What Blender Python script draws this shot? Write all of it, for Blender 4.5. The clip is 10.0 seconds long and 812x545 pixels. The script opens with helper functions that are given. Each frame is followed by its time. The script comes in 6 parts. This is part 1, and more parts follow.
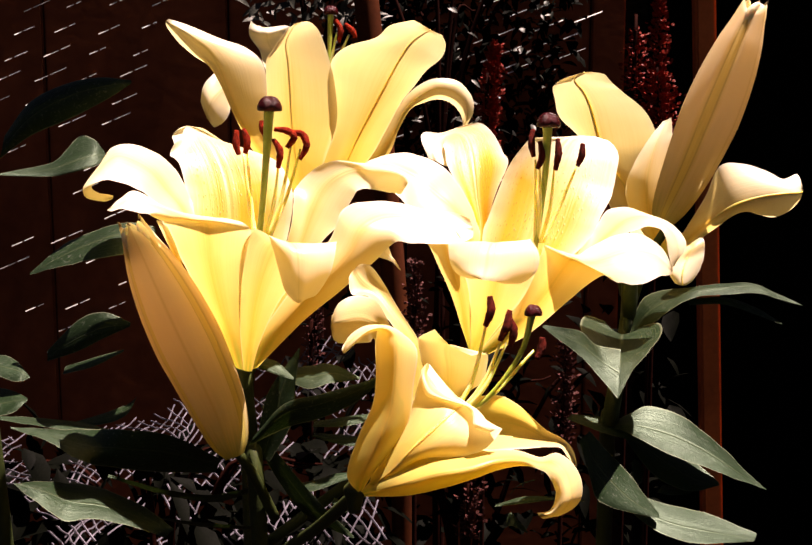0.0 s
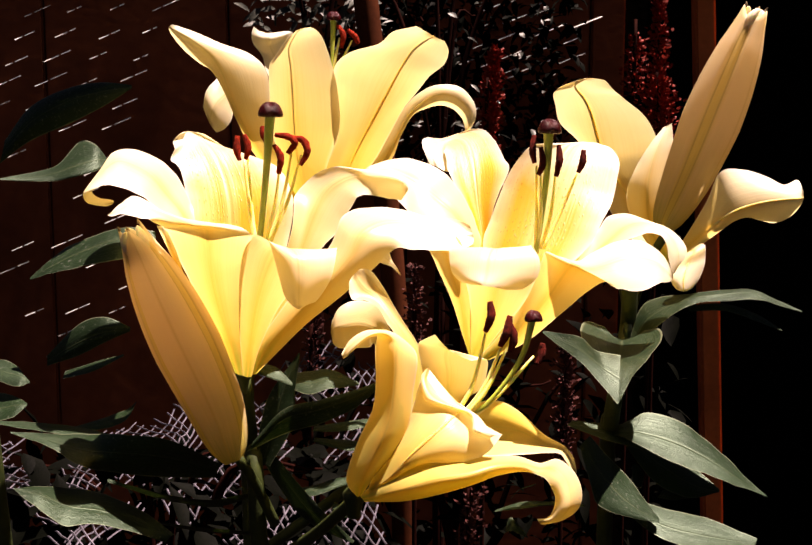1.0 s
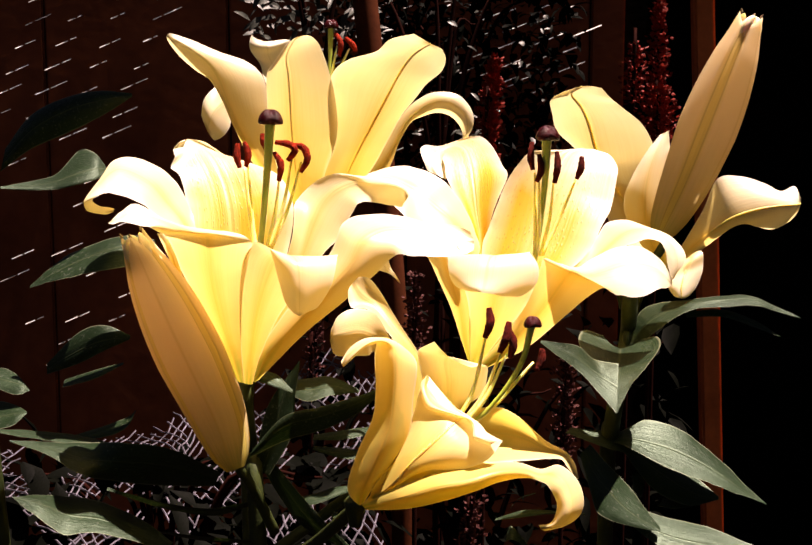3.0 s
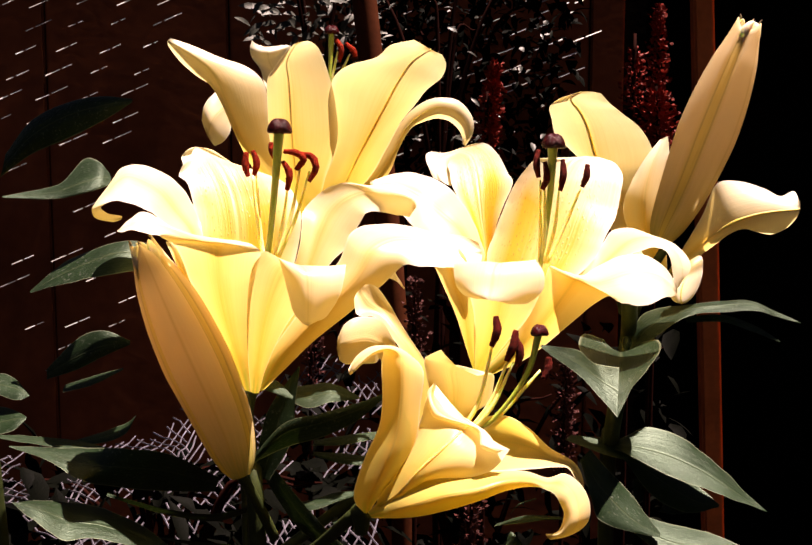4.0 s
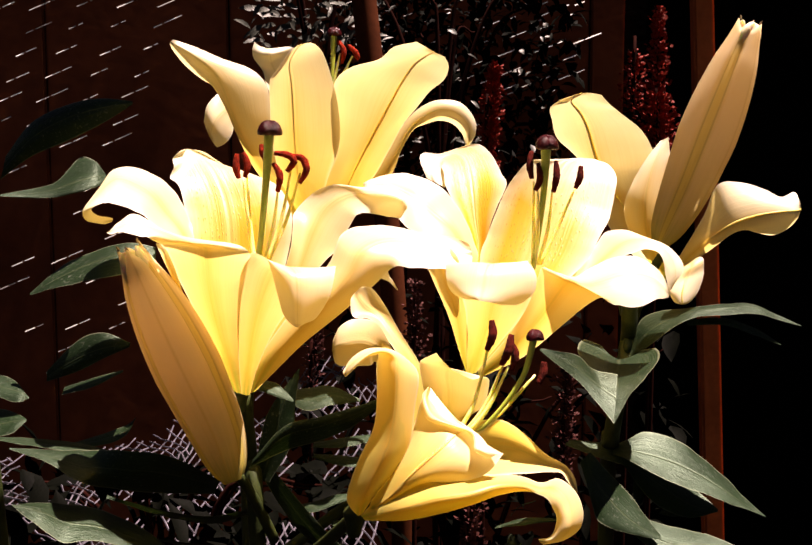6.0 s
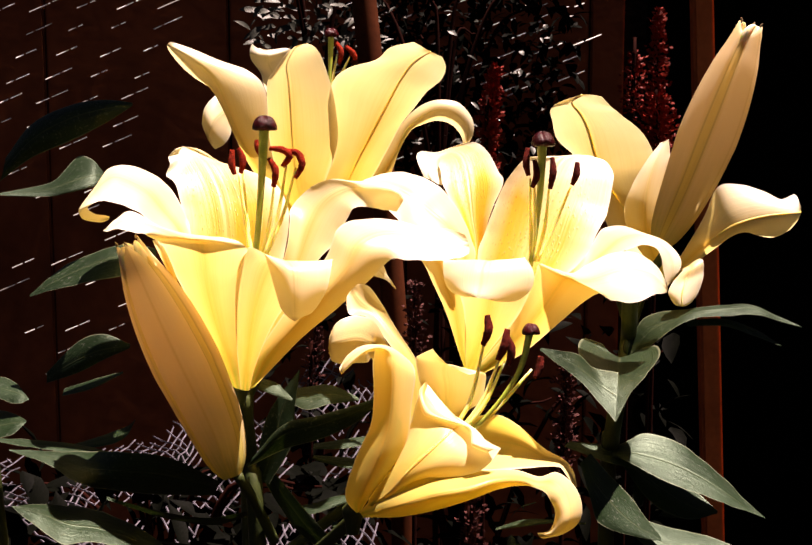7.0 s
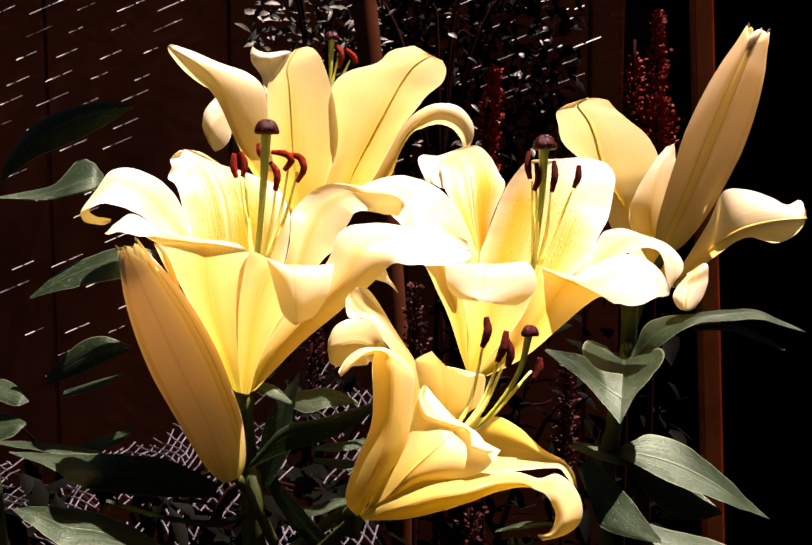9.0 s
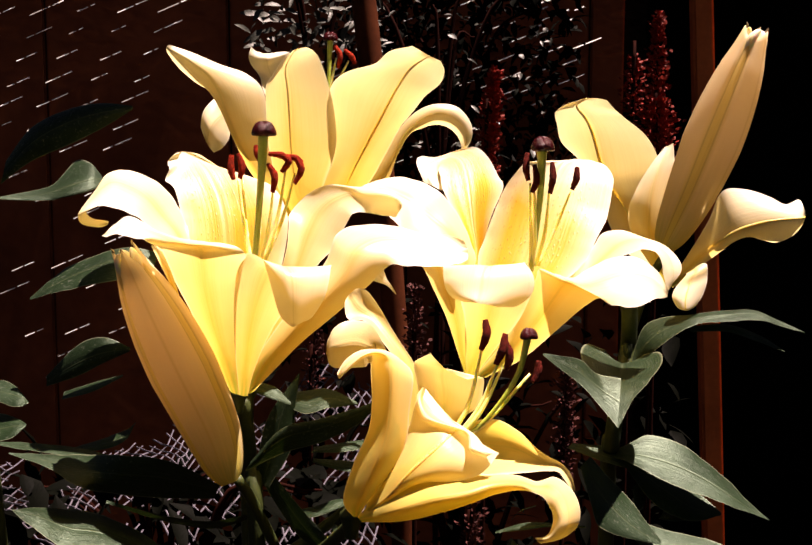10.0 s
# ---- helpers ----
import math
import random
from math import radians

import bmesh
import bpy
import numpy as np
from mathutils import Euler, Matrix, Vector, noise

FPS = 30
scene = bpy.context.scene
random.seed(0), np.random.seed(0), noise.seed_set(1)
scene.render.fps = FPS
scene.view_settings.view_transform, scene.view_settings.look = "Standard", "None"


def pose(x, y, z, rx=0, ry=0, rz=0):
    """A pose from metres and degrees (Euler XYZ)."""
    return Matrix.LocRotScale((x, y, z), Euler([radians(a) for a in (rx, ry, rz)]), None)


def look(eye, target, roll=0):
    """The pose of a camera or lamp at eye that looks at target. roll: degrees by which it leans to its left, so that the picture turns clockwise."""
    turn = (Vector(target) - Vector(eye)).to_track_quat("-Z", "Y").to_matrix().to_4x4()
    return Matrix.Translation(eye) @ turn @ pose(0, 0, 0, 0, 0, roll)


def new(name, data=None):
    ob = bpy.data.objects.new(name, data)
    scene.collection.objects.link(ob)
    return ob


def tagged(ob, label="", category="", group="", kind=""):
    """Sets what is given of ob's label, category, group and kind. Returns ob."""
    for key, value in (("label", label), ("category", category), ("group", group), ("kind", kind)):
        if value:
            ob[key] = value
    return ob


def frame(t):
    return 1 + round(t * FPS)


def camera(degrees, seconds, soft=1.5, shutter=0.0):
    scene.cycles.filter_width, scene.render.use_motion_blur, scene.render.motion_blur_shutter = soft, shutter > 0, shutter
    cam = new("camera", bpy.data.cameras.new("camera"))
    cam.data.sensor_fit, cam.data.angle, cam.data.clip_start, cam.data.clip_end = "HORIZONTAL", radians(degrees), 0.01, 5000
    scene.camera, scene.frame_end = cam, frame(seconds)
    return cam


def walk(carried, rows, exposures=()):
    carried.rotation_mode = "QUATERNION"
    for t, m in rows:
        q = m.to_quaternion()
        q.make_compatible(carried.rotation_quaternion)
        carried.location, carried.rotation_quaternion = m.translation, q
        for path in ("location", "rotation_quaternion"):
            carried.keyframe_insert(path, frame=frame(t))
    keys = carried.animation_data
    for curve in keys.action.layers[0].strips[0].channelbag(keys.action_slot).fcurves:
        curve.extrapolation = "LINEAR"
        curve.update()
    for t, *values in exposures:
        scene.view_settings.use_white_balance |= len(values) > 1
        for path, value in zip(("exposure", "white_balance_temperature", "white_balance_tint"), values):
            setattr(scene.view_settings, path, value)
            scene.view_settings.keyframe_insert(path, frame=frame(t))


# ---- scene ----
# camera: held still by hand, tilting up slowly
cam = camera(45, 10.0, soft=1.5)
walk(cam, [
    (0, pose(0, 0, 1.0, 82.886, 0, 0)),
    (0.5, pose(0, 0, 1.0, 83.037, 0, 0)),
    (1, pose(0, 0, 1.0, 83.159, 0, 0)),
    (1.5, pose(0, 0, 1.0, 83.258, 0, 0)),
    (2, pose(0, 0, 1.0, 83.389, 0, 0)),
    (2.5, pose(0, 0, 1.0, 83.485, 0, 0)),
    (4, pose(0, 0, 1.0, 83.946, 0, 0)),
    (4.5, pose(0, 0, 1.0, 84.000, 0, 0)),
    (5, pose(0, 0, 1.0, 84.045, 0, 0)),
    (5.5, pose(0, 0, 1.0, 84.054, 0, 0)),
    (7, pose(0, 0, 1.0, 84.151, 0, 0)),
    (7.5, pose(0, 0, 1.0, 84.197, 0, 0)),
    (8, pose(0, 0, 1.0, 84.212, 0, 0)),
    (8.5, pose(0, 0, 1.0, 84.257, 0, 0)),
    (9, pose(0, 0, 1.0, 84.278, 0, 0)),
    (9.5, pose(0, 0, 1.0, 84.297, 0, 0)),
    (10, pose(0, 0, 1.0, 84.339, 0, 0))],
    exposures=[(0.0, 1.68, 7750, 34), (10.0, 1.68, 7750, 34)])

# ---- world and sun ----
SUN_FROM = Vector((0.25, -0.004, 1.0)).normalized()
world = bpy.data.worlds.new("sky")
scene.world = world
world.use_nodes = True
wn = world.node_tree.nodes
sky = wn.new("ShaderNodeTexSky")
sky.sky_type = "NISHITA"
sky.sun_disc = False
sky.sun_elevation = math.asin(SUN_FROM.z)
sky.sun_rotation = math.atan2(SUN_FROM.x, SUN_FROM.y)
wn["Background"].inputs["Strength"].default_value = 0.006
world.node_tree.links.new(sky.outputs[0], wn["Background"].inputs["Color"])

sun = new("sun", bpy.data.lights.new("sun", "SUN"))
sun.data.energy = 5.0
sun.data.angle = radians(0.5)
sun.data.color = (1.0, 0.95, 0.87)
sun.matrix_world = look(SUN_FROM * 6, (0, 0, 0))


# ---- materials ----
class Nodes:
    """Short hand for building a material's nodes."""

    def __init__(self, name):
        self.mat = bpy.data.materials.new(name)
        self.mat.use_nodes = True
        self.tree = self.mat.node_tree
        self.bsdf = self.tree.nodes["Principled BSDF"]
        self.out = self.tree.nodes["Material Output"]

    def add(self, kind, **sockets):
        n = self.tree.nodes.new(kind)
        for k, v in sockets.items():
            self.put(n, k.replace("_", " "), v)
        return n

    def put(self, n, key, v):
        sock = n.inputs[int(key[1:])] if key[0] == "i" and key[1:].isdigit() else n.inputs[key]
        if isinstance(v, bpy.types.NodeSocket):
            self.tree.links.new(v, sock)
        else:
            sock.default_value = v

    def math(self, op, a, b=0.0):
        n = self.add("ShaderNodeMath")
        n.operation = op
        self.put(n, "i0", a)
        self.put(n, "i1", b)
        return n.outputs[0]

    def ramp(self, fac, *stops):
        n = self.add("ShaderNodeValToRGB", Fac=fac)
        el = n.color_ramp.elements
        while len(el) < len(stops):
            el.new(0.5)
        for e, (p, c) in zip(el, stops):
            e.position = p
            e.color = (*c, 1) if len(c) == 3 else c
        return n.outputs[0]

    def mix(self, fac, a, b, how="MIX"):
        n = self.add("ShaderNodeMix")
        n.data_type = "RGBA"
        n.blend_type = how
        self.put(n, "i0", fac)
        self.put(n, "i6", a if isinstance(a, bpy.types.NodeSocket) else (*a, 1))
        self.put(n, "i7", b if isinstance(b, bpy.types.NodeSocket) else (*b, 1))
        return n.outputs[2]

    def noise(self, scale, detail=4, vector=None):
        n = self.add("ShaderNodeTexNoise", Scale=scale, Detail=detail)
        if vector is not None:
            self.put(n, "Vector", vector)
        else:
            self.put(n, "Vector", self.add("ShaderNodeTexCoord").outputs["Object"])
        return n.outputs[0]

    def bump(self, height, strength, distance=0.001):
        return self.add("ShaderNodeBump", Height=height, Strength=strength, Distance=distance).outputs[0]


def petal_material(name, young, throat):
    """Petal skin. young: how far the gold of a fresh bloom reaches towards the rim; throat: golden papillae of an inner face."""
    m = Nodes(name)
    uv = m.add("ShaderNodeUVMap").outputs[0]
    sep = m.add("ShaderNodeSeparateXYZ", Vector=uv)
    u, v = sep.outputs[0], sep.outputs[1]
    across = m.math("ABSOLUTE", m.math("SUBTRACT", u, 0.5))
    blotch = m.noise(60, 3)
    # pigment: green-gold at the foot, golden throat, cream rim
    along = m.math("ADD", v, m.math("MULTIPLY", m.math("SUBTRACT", blotch, 0.5), 0.18))
    rim = m.math("MULTIPLY", across, 0.45)
    where = m.math("ADD", along, rim)
    where = m.math("MAXIMUM", m.math("SUBTRACT", where, young), m.math("MINIMUM", where, 0.22))
    col = m.ramp(where, (0.0, (0.22, 0.36, 0.04)), (0.12, (0.40, 0.46, 0.07)), (0.25, (0.86, 0.68, 0.19)), (0.42, (0.92, 0.73, 0.29)),
                 (0.65, (0.92, 0.775, 0.41)), (0.86, (0.92, 0.815, 0.53)), (1.0, (0.92, 0.845, 0.64)))
    furrow = m.math("MULTIPLY", m.ramp(across, (0.02, (1, 1, 1)), (0.20, (0, 0, 0))), m.ramp(v, (0.38, (1, 1, 1)), (0.86, (0, 0, 0))))
    col = m.mix(m.math("MULTIPLY", furrow, 0.6), col, (0.74, 0.60, 0.08) if throat else (0.86, 0.58, 0.12))
    if throat:
        flank = m.math("MULTIPLY", m.ramp(across, (0.0, (0.35, 0.35, 0.35)), (0.09, (1, 1, 1)), (0.28, (1, 1, 1)), (0.47, (0, 0, 0))), m.ramp(along, (0.68, (1, 1, 1)), (0.94, (0, 0, 0))))
        col = m.mix(m.math("MULTIPLY", flank, 0.92), col, (0.82, 0.47, 0.005))
    rib = m.ramp(across, (0.0, (1, 1, 1)), (0.012, (0.8, 0.8, 0.8)), (0.03, (0, 0, 0)))
    col = m.mix(m.math("MULTIPLY", rib, 0.22), col, (0.50, 0.46, 0.10))
    # fine veins that run the petal's length
    stretch = m.add("ShaderNodeMapping", Vector=uv, Scale=(55, 2.2, 1))
    veins = m.noise(1.0, 3, stretch.outputs[0])
    col = m.mix(m.math("MULTIPLY", m.ramp(veins, (0.42, (0, 0, 0)), (0.66, (1, 1, 1))), m.math("ADD", 0.07, m.math("MULTIPLY", furrow, 0.45))), col, (0.80, 0.50, 0.09))
    dots = m.add("ShaderNodeTexVoronoi", Vector=m.add("ShaderNodeMapping", Vector=uv, Scale=(42, 34, 1)).outputs[0], Scale=1.0)
    warts = m.ramp(dots.outputs["Distance"], (0.0, (1, 1, 1)), (0.26, (0, 0, 0)))
    low = m.math("MULTIPLY", m.ramp(v, (0.72, (1, 1, 1)), (0.95, (0, 0, 0))), m.math("MULTIPLY", throat, m.ramp(across, (0.30, (1, 1, 1)), (0.47, (0, 0, 0)))))
    col = m.mix(m.math("MULTIPLY", m.math("MULTIPLY", warts, low), 0.9), col, (0.50, 0.22, 0.02))
    pleats = m.noise(1.0, 2, m.add("ShaderNodeMapping", Vector=uv, Scale=(7, 1.3, 1)).outputs[0])
    height = m.math("ADD", m.math("ADD", m.math("MULTIPLY", veins, 0.6), m.math("MULTIPLY", pleats, 0.45)), m.math("MULTIPLY", m.math("MULTIPLY", warts, low), 0.7))
    height = m.math("SUBTRACT", height, m.math("MULTIPLY", rib, 0.8))
    edge = m.ramp(across, (0.455, (0, 0, 0)), (0.495, (1, 1, 1)))
    col = m.mix(m.math("MULTIPLY", edge, 0.5), col, (0.93, 0.90, 0.80))
    point = m.math("MULTIPLY", m.ramp(v, (0.972, (0, 0, 0)), (1.0, (1, 1, 1))), m.ramp(across, (0.12, (1, 1, 1)), (0.30, (0, 0, 0))))
    col = m.mix(m.math("MULTIPLY", point, 0.8), col, (0.34, 0.22, 0.05))
    nrm = m.bump(height, 0.28 if throat else 0.13, 0.0013)
    dif = m.add("ShaderNodeBsdfDiffuse", Color=col, Normal=nrm)
    deep = m.mix(1.0, col, (1.0, 0.94, 0.62), "MULTIPLY")
    tra = m.add("ShaderNodeBsdfTranslucent", Color=deep, Normal=nrm)
    thin = m.add("ShaderNodeMixShader", Fac=0.49, i1=dif.outputs[0], i2=tra.outputs[0])
    glo = m.add("ShaderNodeBsdfGlossy", Color=(1, 1, 1, 1), Roughness=0.42, Normal=nrm)
    top = m.add("ShaderNodeMixShader", Fac=0.03, i1=thin.outputs[0], i2=glo.outputs[0])
    m.put(m.out, "Surface", top.outputs[0])
    return m.mat


def leaf_material():
    m = Nodes("lily_leaf")
    uv = m.add("ShaderNodeUVMap").outputs[0]
    across = m.math("ABSOLUTE", m.math("SUBTRACT", m.add("ShaderNodeSeparateXYZ", Vector=uv).outputs[0], 0.5))
    stretch = m.add("ShaderNodeMapping", Vector=uv, Scale=(60, 1.5, 1))
    veins = m.noise(1.0, 3, stretch.outputs[0])
    blotch = m.noise(45, 4)
    # pale speckles: small highlights of the lit leaf, mixed into its colour
    glints = m.ramp(m.noise(650, 3), (0.60, (0, 0, 0)), (0.70, (1, 1, 1)))
    grit = m.noise(900, 3)
    col = m.ramp(m.math("ADD", m.math("MULTIPLY", veins, 0.5), m.math("MULTIPLY", blotch, 0.5)),
                 (0.32, (0.003, 0.008, 0.002)), (0.66, (0.010, 0.025, 0.008)))
    rib = m.ramp(across, (0.0, (1, 1, 1)), (0.03, (0, 0, 0)))
    col = m.mix(m.math("MULTIPLY", rib, 0.4), col, (0.07, 0.085, 0.045))
    margin = m.ramp(across, (0.470, (0, 0, 0)), (0.492, (1, 1, 1)))
    col = m.mix(m.math("MULTIPLY", margin, 0.5), col, (0.20, 0.22, 0.15))
    col = m.mix(m.math("MULTIPLY", glints, 0.2), col, (0.30, 0.32, 0.28))
    nrm = m.bump(m.math("ADD", m.math("SUBTRACT", veins, m.math("MULTIPLY", rib, 0.8)), m.math("MULTIPLY", grit, 0.5)), 0.4, 0.0010)
    pri = m.bsdf
    m.put(pri, "Specular IOR Level", 0.48)
    m.put(pri, "Specular Tint", (0.72, 1.0, 0.78, 1))
    for k, v in (("Base Color", col), ("Roughness", m.math("ADD", 0.31, m.math("MULTIPLY", blotch, 0.25))), ("Normal", nrm)):
        m.put(pri, k, v)
    tra = m.add("ShaderNodeBsdfTranslucent", Color=m.mix(1.0, col, (1.0, 1.0, 0.35), "MULTIPLY"), Normal=nrm)
    mix = m.add("ShaderNodeMixShader", Fac=0.14, i1=pri.outputs[0], i2=tra.outputs[0])
    m.put(m.out, "Surface", mix.outputs[0])
    return m.mat


def plain_material(name, dark, light, scale, rough=0.6, bump=0.3, dist=0.001, metal=0.0, sub=0.0, spec=0.5):
    """A surface whose colour wanders between two tones at two scales, with a fine relief."""
    m = Nodes(name)
    big, fine = m.noise(scale, 4), m.noise(scale * 9, 3)
    f = m.math("ADD", m.math("MULTIPLY", big, 0.65), m.math("MULTIPLY", fine, 0.35))
    m.put(m.bsdf, "Base Color", m.ramp(f, (0.32, dark), (0.68, light)))
    m.put(m.bsdf, "Roughness", m.math("ADD", rough - 0.1, m.math("MULTIPLY", fine, 0.2)))
    m.put(m.bsdf, "Metallic", metal)
    m.put(m.bsdf, "Specular IOR Level", spec)
    m.put(m.bsdf, "Normal", m.bump(fine, bump, dist))
    if sub:
        m.put(m.bsdf, "Subsurface Weight", sub)
        m.put(m.bsdf, "Subsurface Radius", (0.004, 0.003, 0.001))
        m.put(m.bsdf, "Subsurface Scale", 1.0)
    return m.mat


def bud_material():
    m = Nodes("lily_bud")
    uv = m.add("ShaderNodeUVMap").outputs[0]
    sep = m.add("ShaderNodeSeparateXYZ", Vector=uv)
    stretch = m.add("ShaderNodeMapping", Vector=uv, Scale=(40, 2.0, 1))
    veins = m.noise(1.0, 3, stretch.outputs[0])
    along = m.math("ADD", sep.outputs[1], m.math("MULTIPLY", m.math("SUBTRACT", veins, 0.5), 0.2))
    col = m.ramp(along, (0.0, (0.36, 0.38, 0.09)), (0.16, (0.66, 0.56, 0.25)), (0.55, (0.92, 0.77, 0.51)), (0.9, (0.92, 0.79, 0.54)), (1.0, (0.86, 0.78, 0.58)))
    col = m.mix(m.math("MULTIPLY", m.noise(70, 3), 0.16), col, (0.78, 0.50, 0.32))
    # 0 along an outer petal's keel, 0.5 midway between two outer petals
    lobe = m.math("PINGPONG", m.math("MULTIPLY", sep.outputs[0], 3.0), 0.5)
    gold = m.ramp(m.math("ADD", lobe, m.math("MULTIPLY", m.math("SUBTRACT", veins, 0.5), 0.08)), (0.35, (0, 0, 0)), (0.44, (1, 1, 1)))
    col = m.mix(m.math("MULTIPLY", gold, 0.7), col, m.ramp(along, (0.2, (0.72, 0.60, 0.12)), (0.95, (0.80, 0.66, 0.22)), (1.0, (0.86, 0.80, 0.58))))
    seam = m.ramp(m.math("ABSOLUTE", m.math("SUBTRACT", lobe, 0.415)), (0.0, (1, 1, 1)), (0.025, (0, 0, 0)))
    col = m.mix(m.math("MULTIPLY", seam, 0.5), col, (0.34, 0.24, 0.04))
    keel = m.ramp(lobe, (0.0, (1, 1, 1)), (0.035, (0, 0, 0)))
    col = m.mix(m.math("MULTIPLY", keel, 0.35), col, (0.60, 0.45, 0.08))
    nrm = m.bump(veins, 0.3, 0.0008)
    dif = m.add("ShaderNodeBsdfDiffuse", Color=col, Normal=nrm)
    tra = m.add("ShaderNodeBsdfTranslucent", Color=m.mix(1.0, col, (1.0, 0.95, 0.84), "MULTIPLY"), Normal=nrm)
    shell = m.add("ShaderNodeMixShader", Fac=0.56, i1=dif.outputs[0], i2=tra.outputs[0])
    glo = m.add("ShaderNodeBsdfGlossy", Color=(1, 1, 1, 1), Roughness=0.45, Normal=nrm)
    top = m.add("ShaderNodeMixShader", Fac=0.025, i1=shell.outputs[0], i2=glo.outputs[0])
    m.put(m.out, "Surface", top.outputs[0])
    return m.mat


PETAL, LEAF, BUD = petal_material("lily_petal", 0.0, 0.0), leaf_material(), bud_material()
PETAL_YOUNG = petal_material("lily_petal_young", 0.34, 0.0)
PETAL_DEEP = petal_material("lily_petal_deep", 0.5, 0.0)
PETAL_GOLD = petal_material("lily_petal_gold", 0.09, 0.0)
PETAL_PALE = petal_material("lily_petal_rim", -0.5, 0.0)
PETAL_THROAT = petal_material("lily_petal_inside", 0.0, 1.0)
GREEN = plain_material("green_stalk", (0.018, 0.028, 0.008), (0.042, 0.056, 0.016), 90, 0.5, 0.2, sub=0.1, spec=0.2)
STYLE = plain_material("pale_green_style", (0.30, 0.40, 0.05), (0.46, 0.52, 0.10), 120, 0.4, 0.1, sub=0.5)
FILAMENT = plain_material("cream_filament", (0.80, 0.76, 0.22), (0.90, 0.86, 0.36), 120, 0.4, 0.1, sub=0.9)
ANTHER = plain_material("rust_pollen", (0.09, 0.006, 0.0025), (0.40, 0.028, 0.006), 380, 0.85, 0.8, spec=0.1)
ANTHER_DARK = plain_material("brown_pollen", (0.03, 0.004, 0.003), (0.15, 0.013, 0.006), 380, 0.85, 0.8, spec=0.1)
STIGMA = plain_material("purple_stigma", (0.014, 0.0012, 0.0018), (0.055, 0.005, 0.006), 170, 0.25, 0.6, 0.001, spec=0.12)
RIB = plain_material("green_gold_rib", (0.62, 0.46, 0.12), (0.76, 0.58, 0.18), 90, 0.5, 0.2, sub=0.8)
BUD_TIP = plain_material("cream_bud_tip", (0.74, 0.66, 0.42), (0.88, 0.82, 0.62), 150, 0.5, 0.3, sub=0.6)
BRACT = plain_material("dry_brown_tip", (0.16, 0.10, 0.05), (0.34, 0.24, 0.13), 200, 0.8, 0.6)
BOARD = plain_material("dark_brown_board", (0.15, 0.040, 0.018), (0.25, 0.068, 0.030), 5, 0.9, 0.06, 0.002, spec=0.02)
# near-black: the darkness behind the boards and in the recess, put into colour
BLACK = plain_material("unlit_black", (0.003, 0.002, 0.002), (0.008, 0.006, 0.005), 8, 0.95, 0.3, spec=0.02)
POST = plain_material("rust_red_paint", (0.39, 0.098, 0.030), (0.61, 0.155, 0.047), 12, 0.85, 0.02, spec=0.03)
CANE = plain_material("brown_cane", (0.045, 0.012, 0.005), (0.088, 0.024, 0.010), 20, 0.85, 0.03, spec=0.03)


def strand_material():
    m = Nodes("pale_plastic_strand")
    each = m.add("ShaderNodeObjectInfo").outputs["Random"]
    col = m.ramp(each, (0.0, (0.16, 0.145, 0.14)), (0.30, (0.62, 0.59, 0.57)), (1.0, (0.95, 0.92, 0.90)))
    col = m.mix(m.math("MULTIPLY", m.noise(6, 3), 0.4), col, (0.10, 0.075, 0.065))
    m.put(m.bsdf, "Base Color", col)
    m.put(m.bsdf, "Roughness", 0.4)
    return m.mat


STRAND = strand_material()
LATTICE = plain_material("grey_plastic_mesh", (0.002, 0.0015, 0.002), (0.19, 0.175, 0.22), 55, 0.4, 0.3)
# near-black: the foliage's shade is put into the soil colour
SOIL = plain_material("shaded_soil", (0.0016, 0.0010, 0.0008), (0.005, 0.003, 0.002), 30, 0.95, 0.9, 0.004, spec=0.03)
SPIKE = plain_material("crimson_floret", (0.07, 0.004, 0.002), (0.27, 0.020, 0.009), 300, 0.4, 0.5, spec=0.12)
# darker florets with paler specks, for the four lower plumes
SPIKE_DULL = plain_material("dull_floret", (0.010, 0.001, 0.001), (0.11, 0.035, 0.032), 420, 0.5, 0.5, spec=0.1)
SPIKE_STEM = plain_material("crimson_stem", (0.008, 0.002, 0.0015), (0.02, 0.005, 0.0035), 80, 0.85, 0.3, spec=0.02)
SHRUB = plain_material("dusty_green_leaf", (0.004, 0.005, 0.004), (0.030, 0.033, 0.026), 40, 0.45, 0.4, spec=0.3)
SHRUB_PALE = plain_material("pale_dusty_leaf", (0.006, 0.007, 0.005), (0.055, 0.058, 0.048), 45, 0.5, 0.4, spec=0.3)
# near-black copy of the shrub leaf: deep shade is put into its colour
SHRUB_SHADED = plain_material("shaded_shrub_leaf", (0.0006, 0.0008, 0.0005), (0.002, 0.0024, 0.0015), 60, 0.6, 0.3, spec=0.02)


# ---- building blocks ----
def mesh_part(name, verts, faces, material, parent=None, label="", smooth=True, uvs=None):
    me = bpy.data.meshes.new(name)
    me.from_pydata([tuple(map(float, v)) for v in verts], [], faces)
    if uvs is not None:
        lay = me.uv_layers.new(name="UVMap")
        for lo in me.loops:
            lay.data[lo.index].uv = uvs[lo.vertex_index]
    if smooth:
        me.shade_smooth()
    me.materials.append(material)
    ob = new(name, me)
    if parent:
        ob.parent = parent
    if label:
        tagged(ob, label)
    return ob


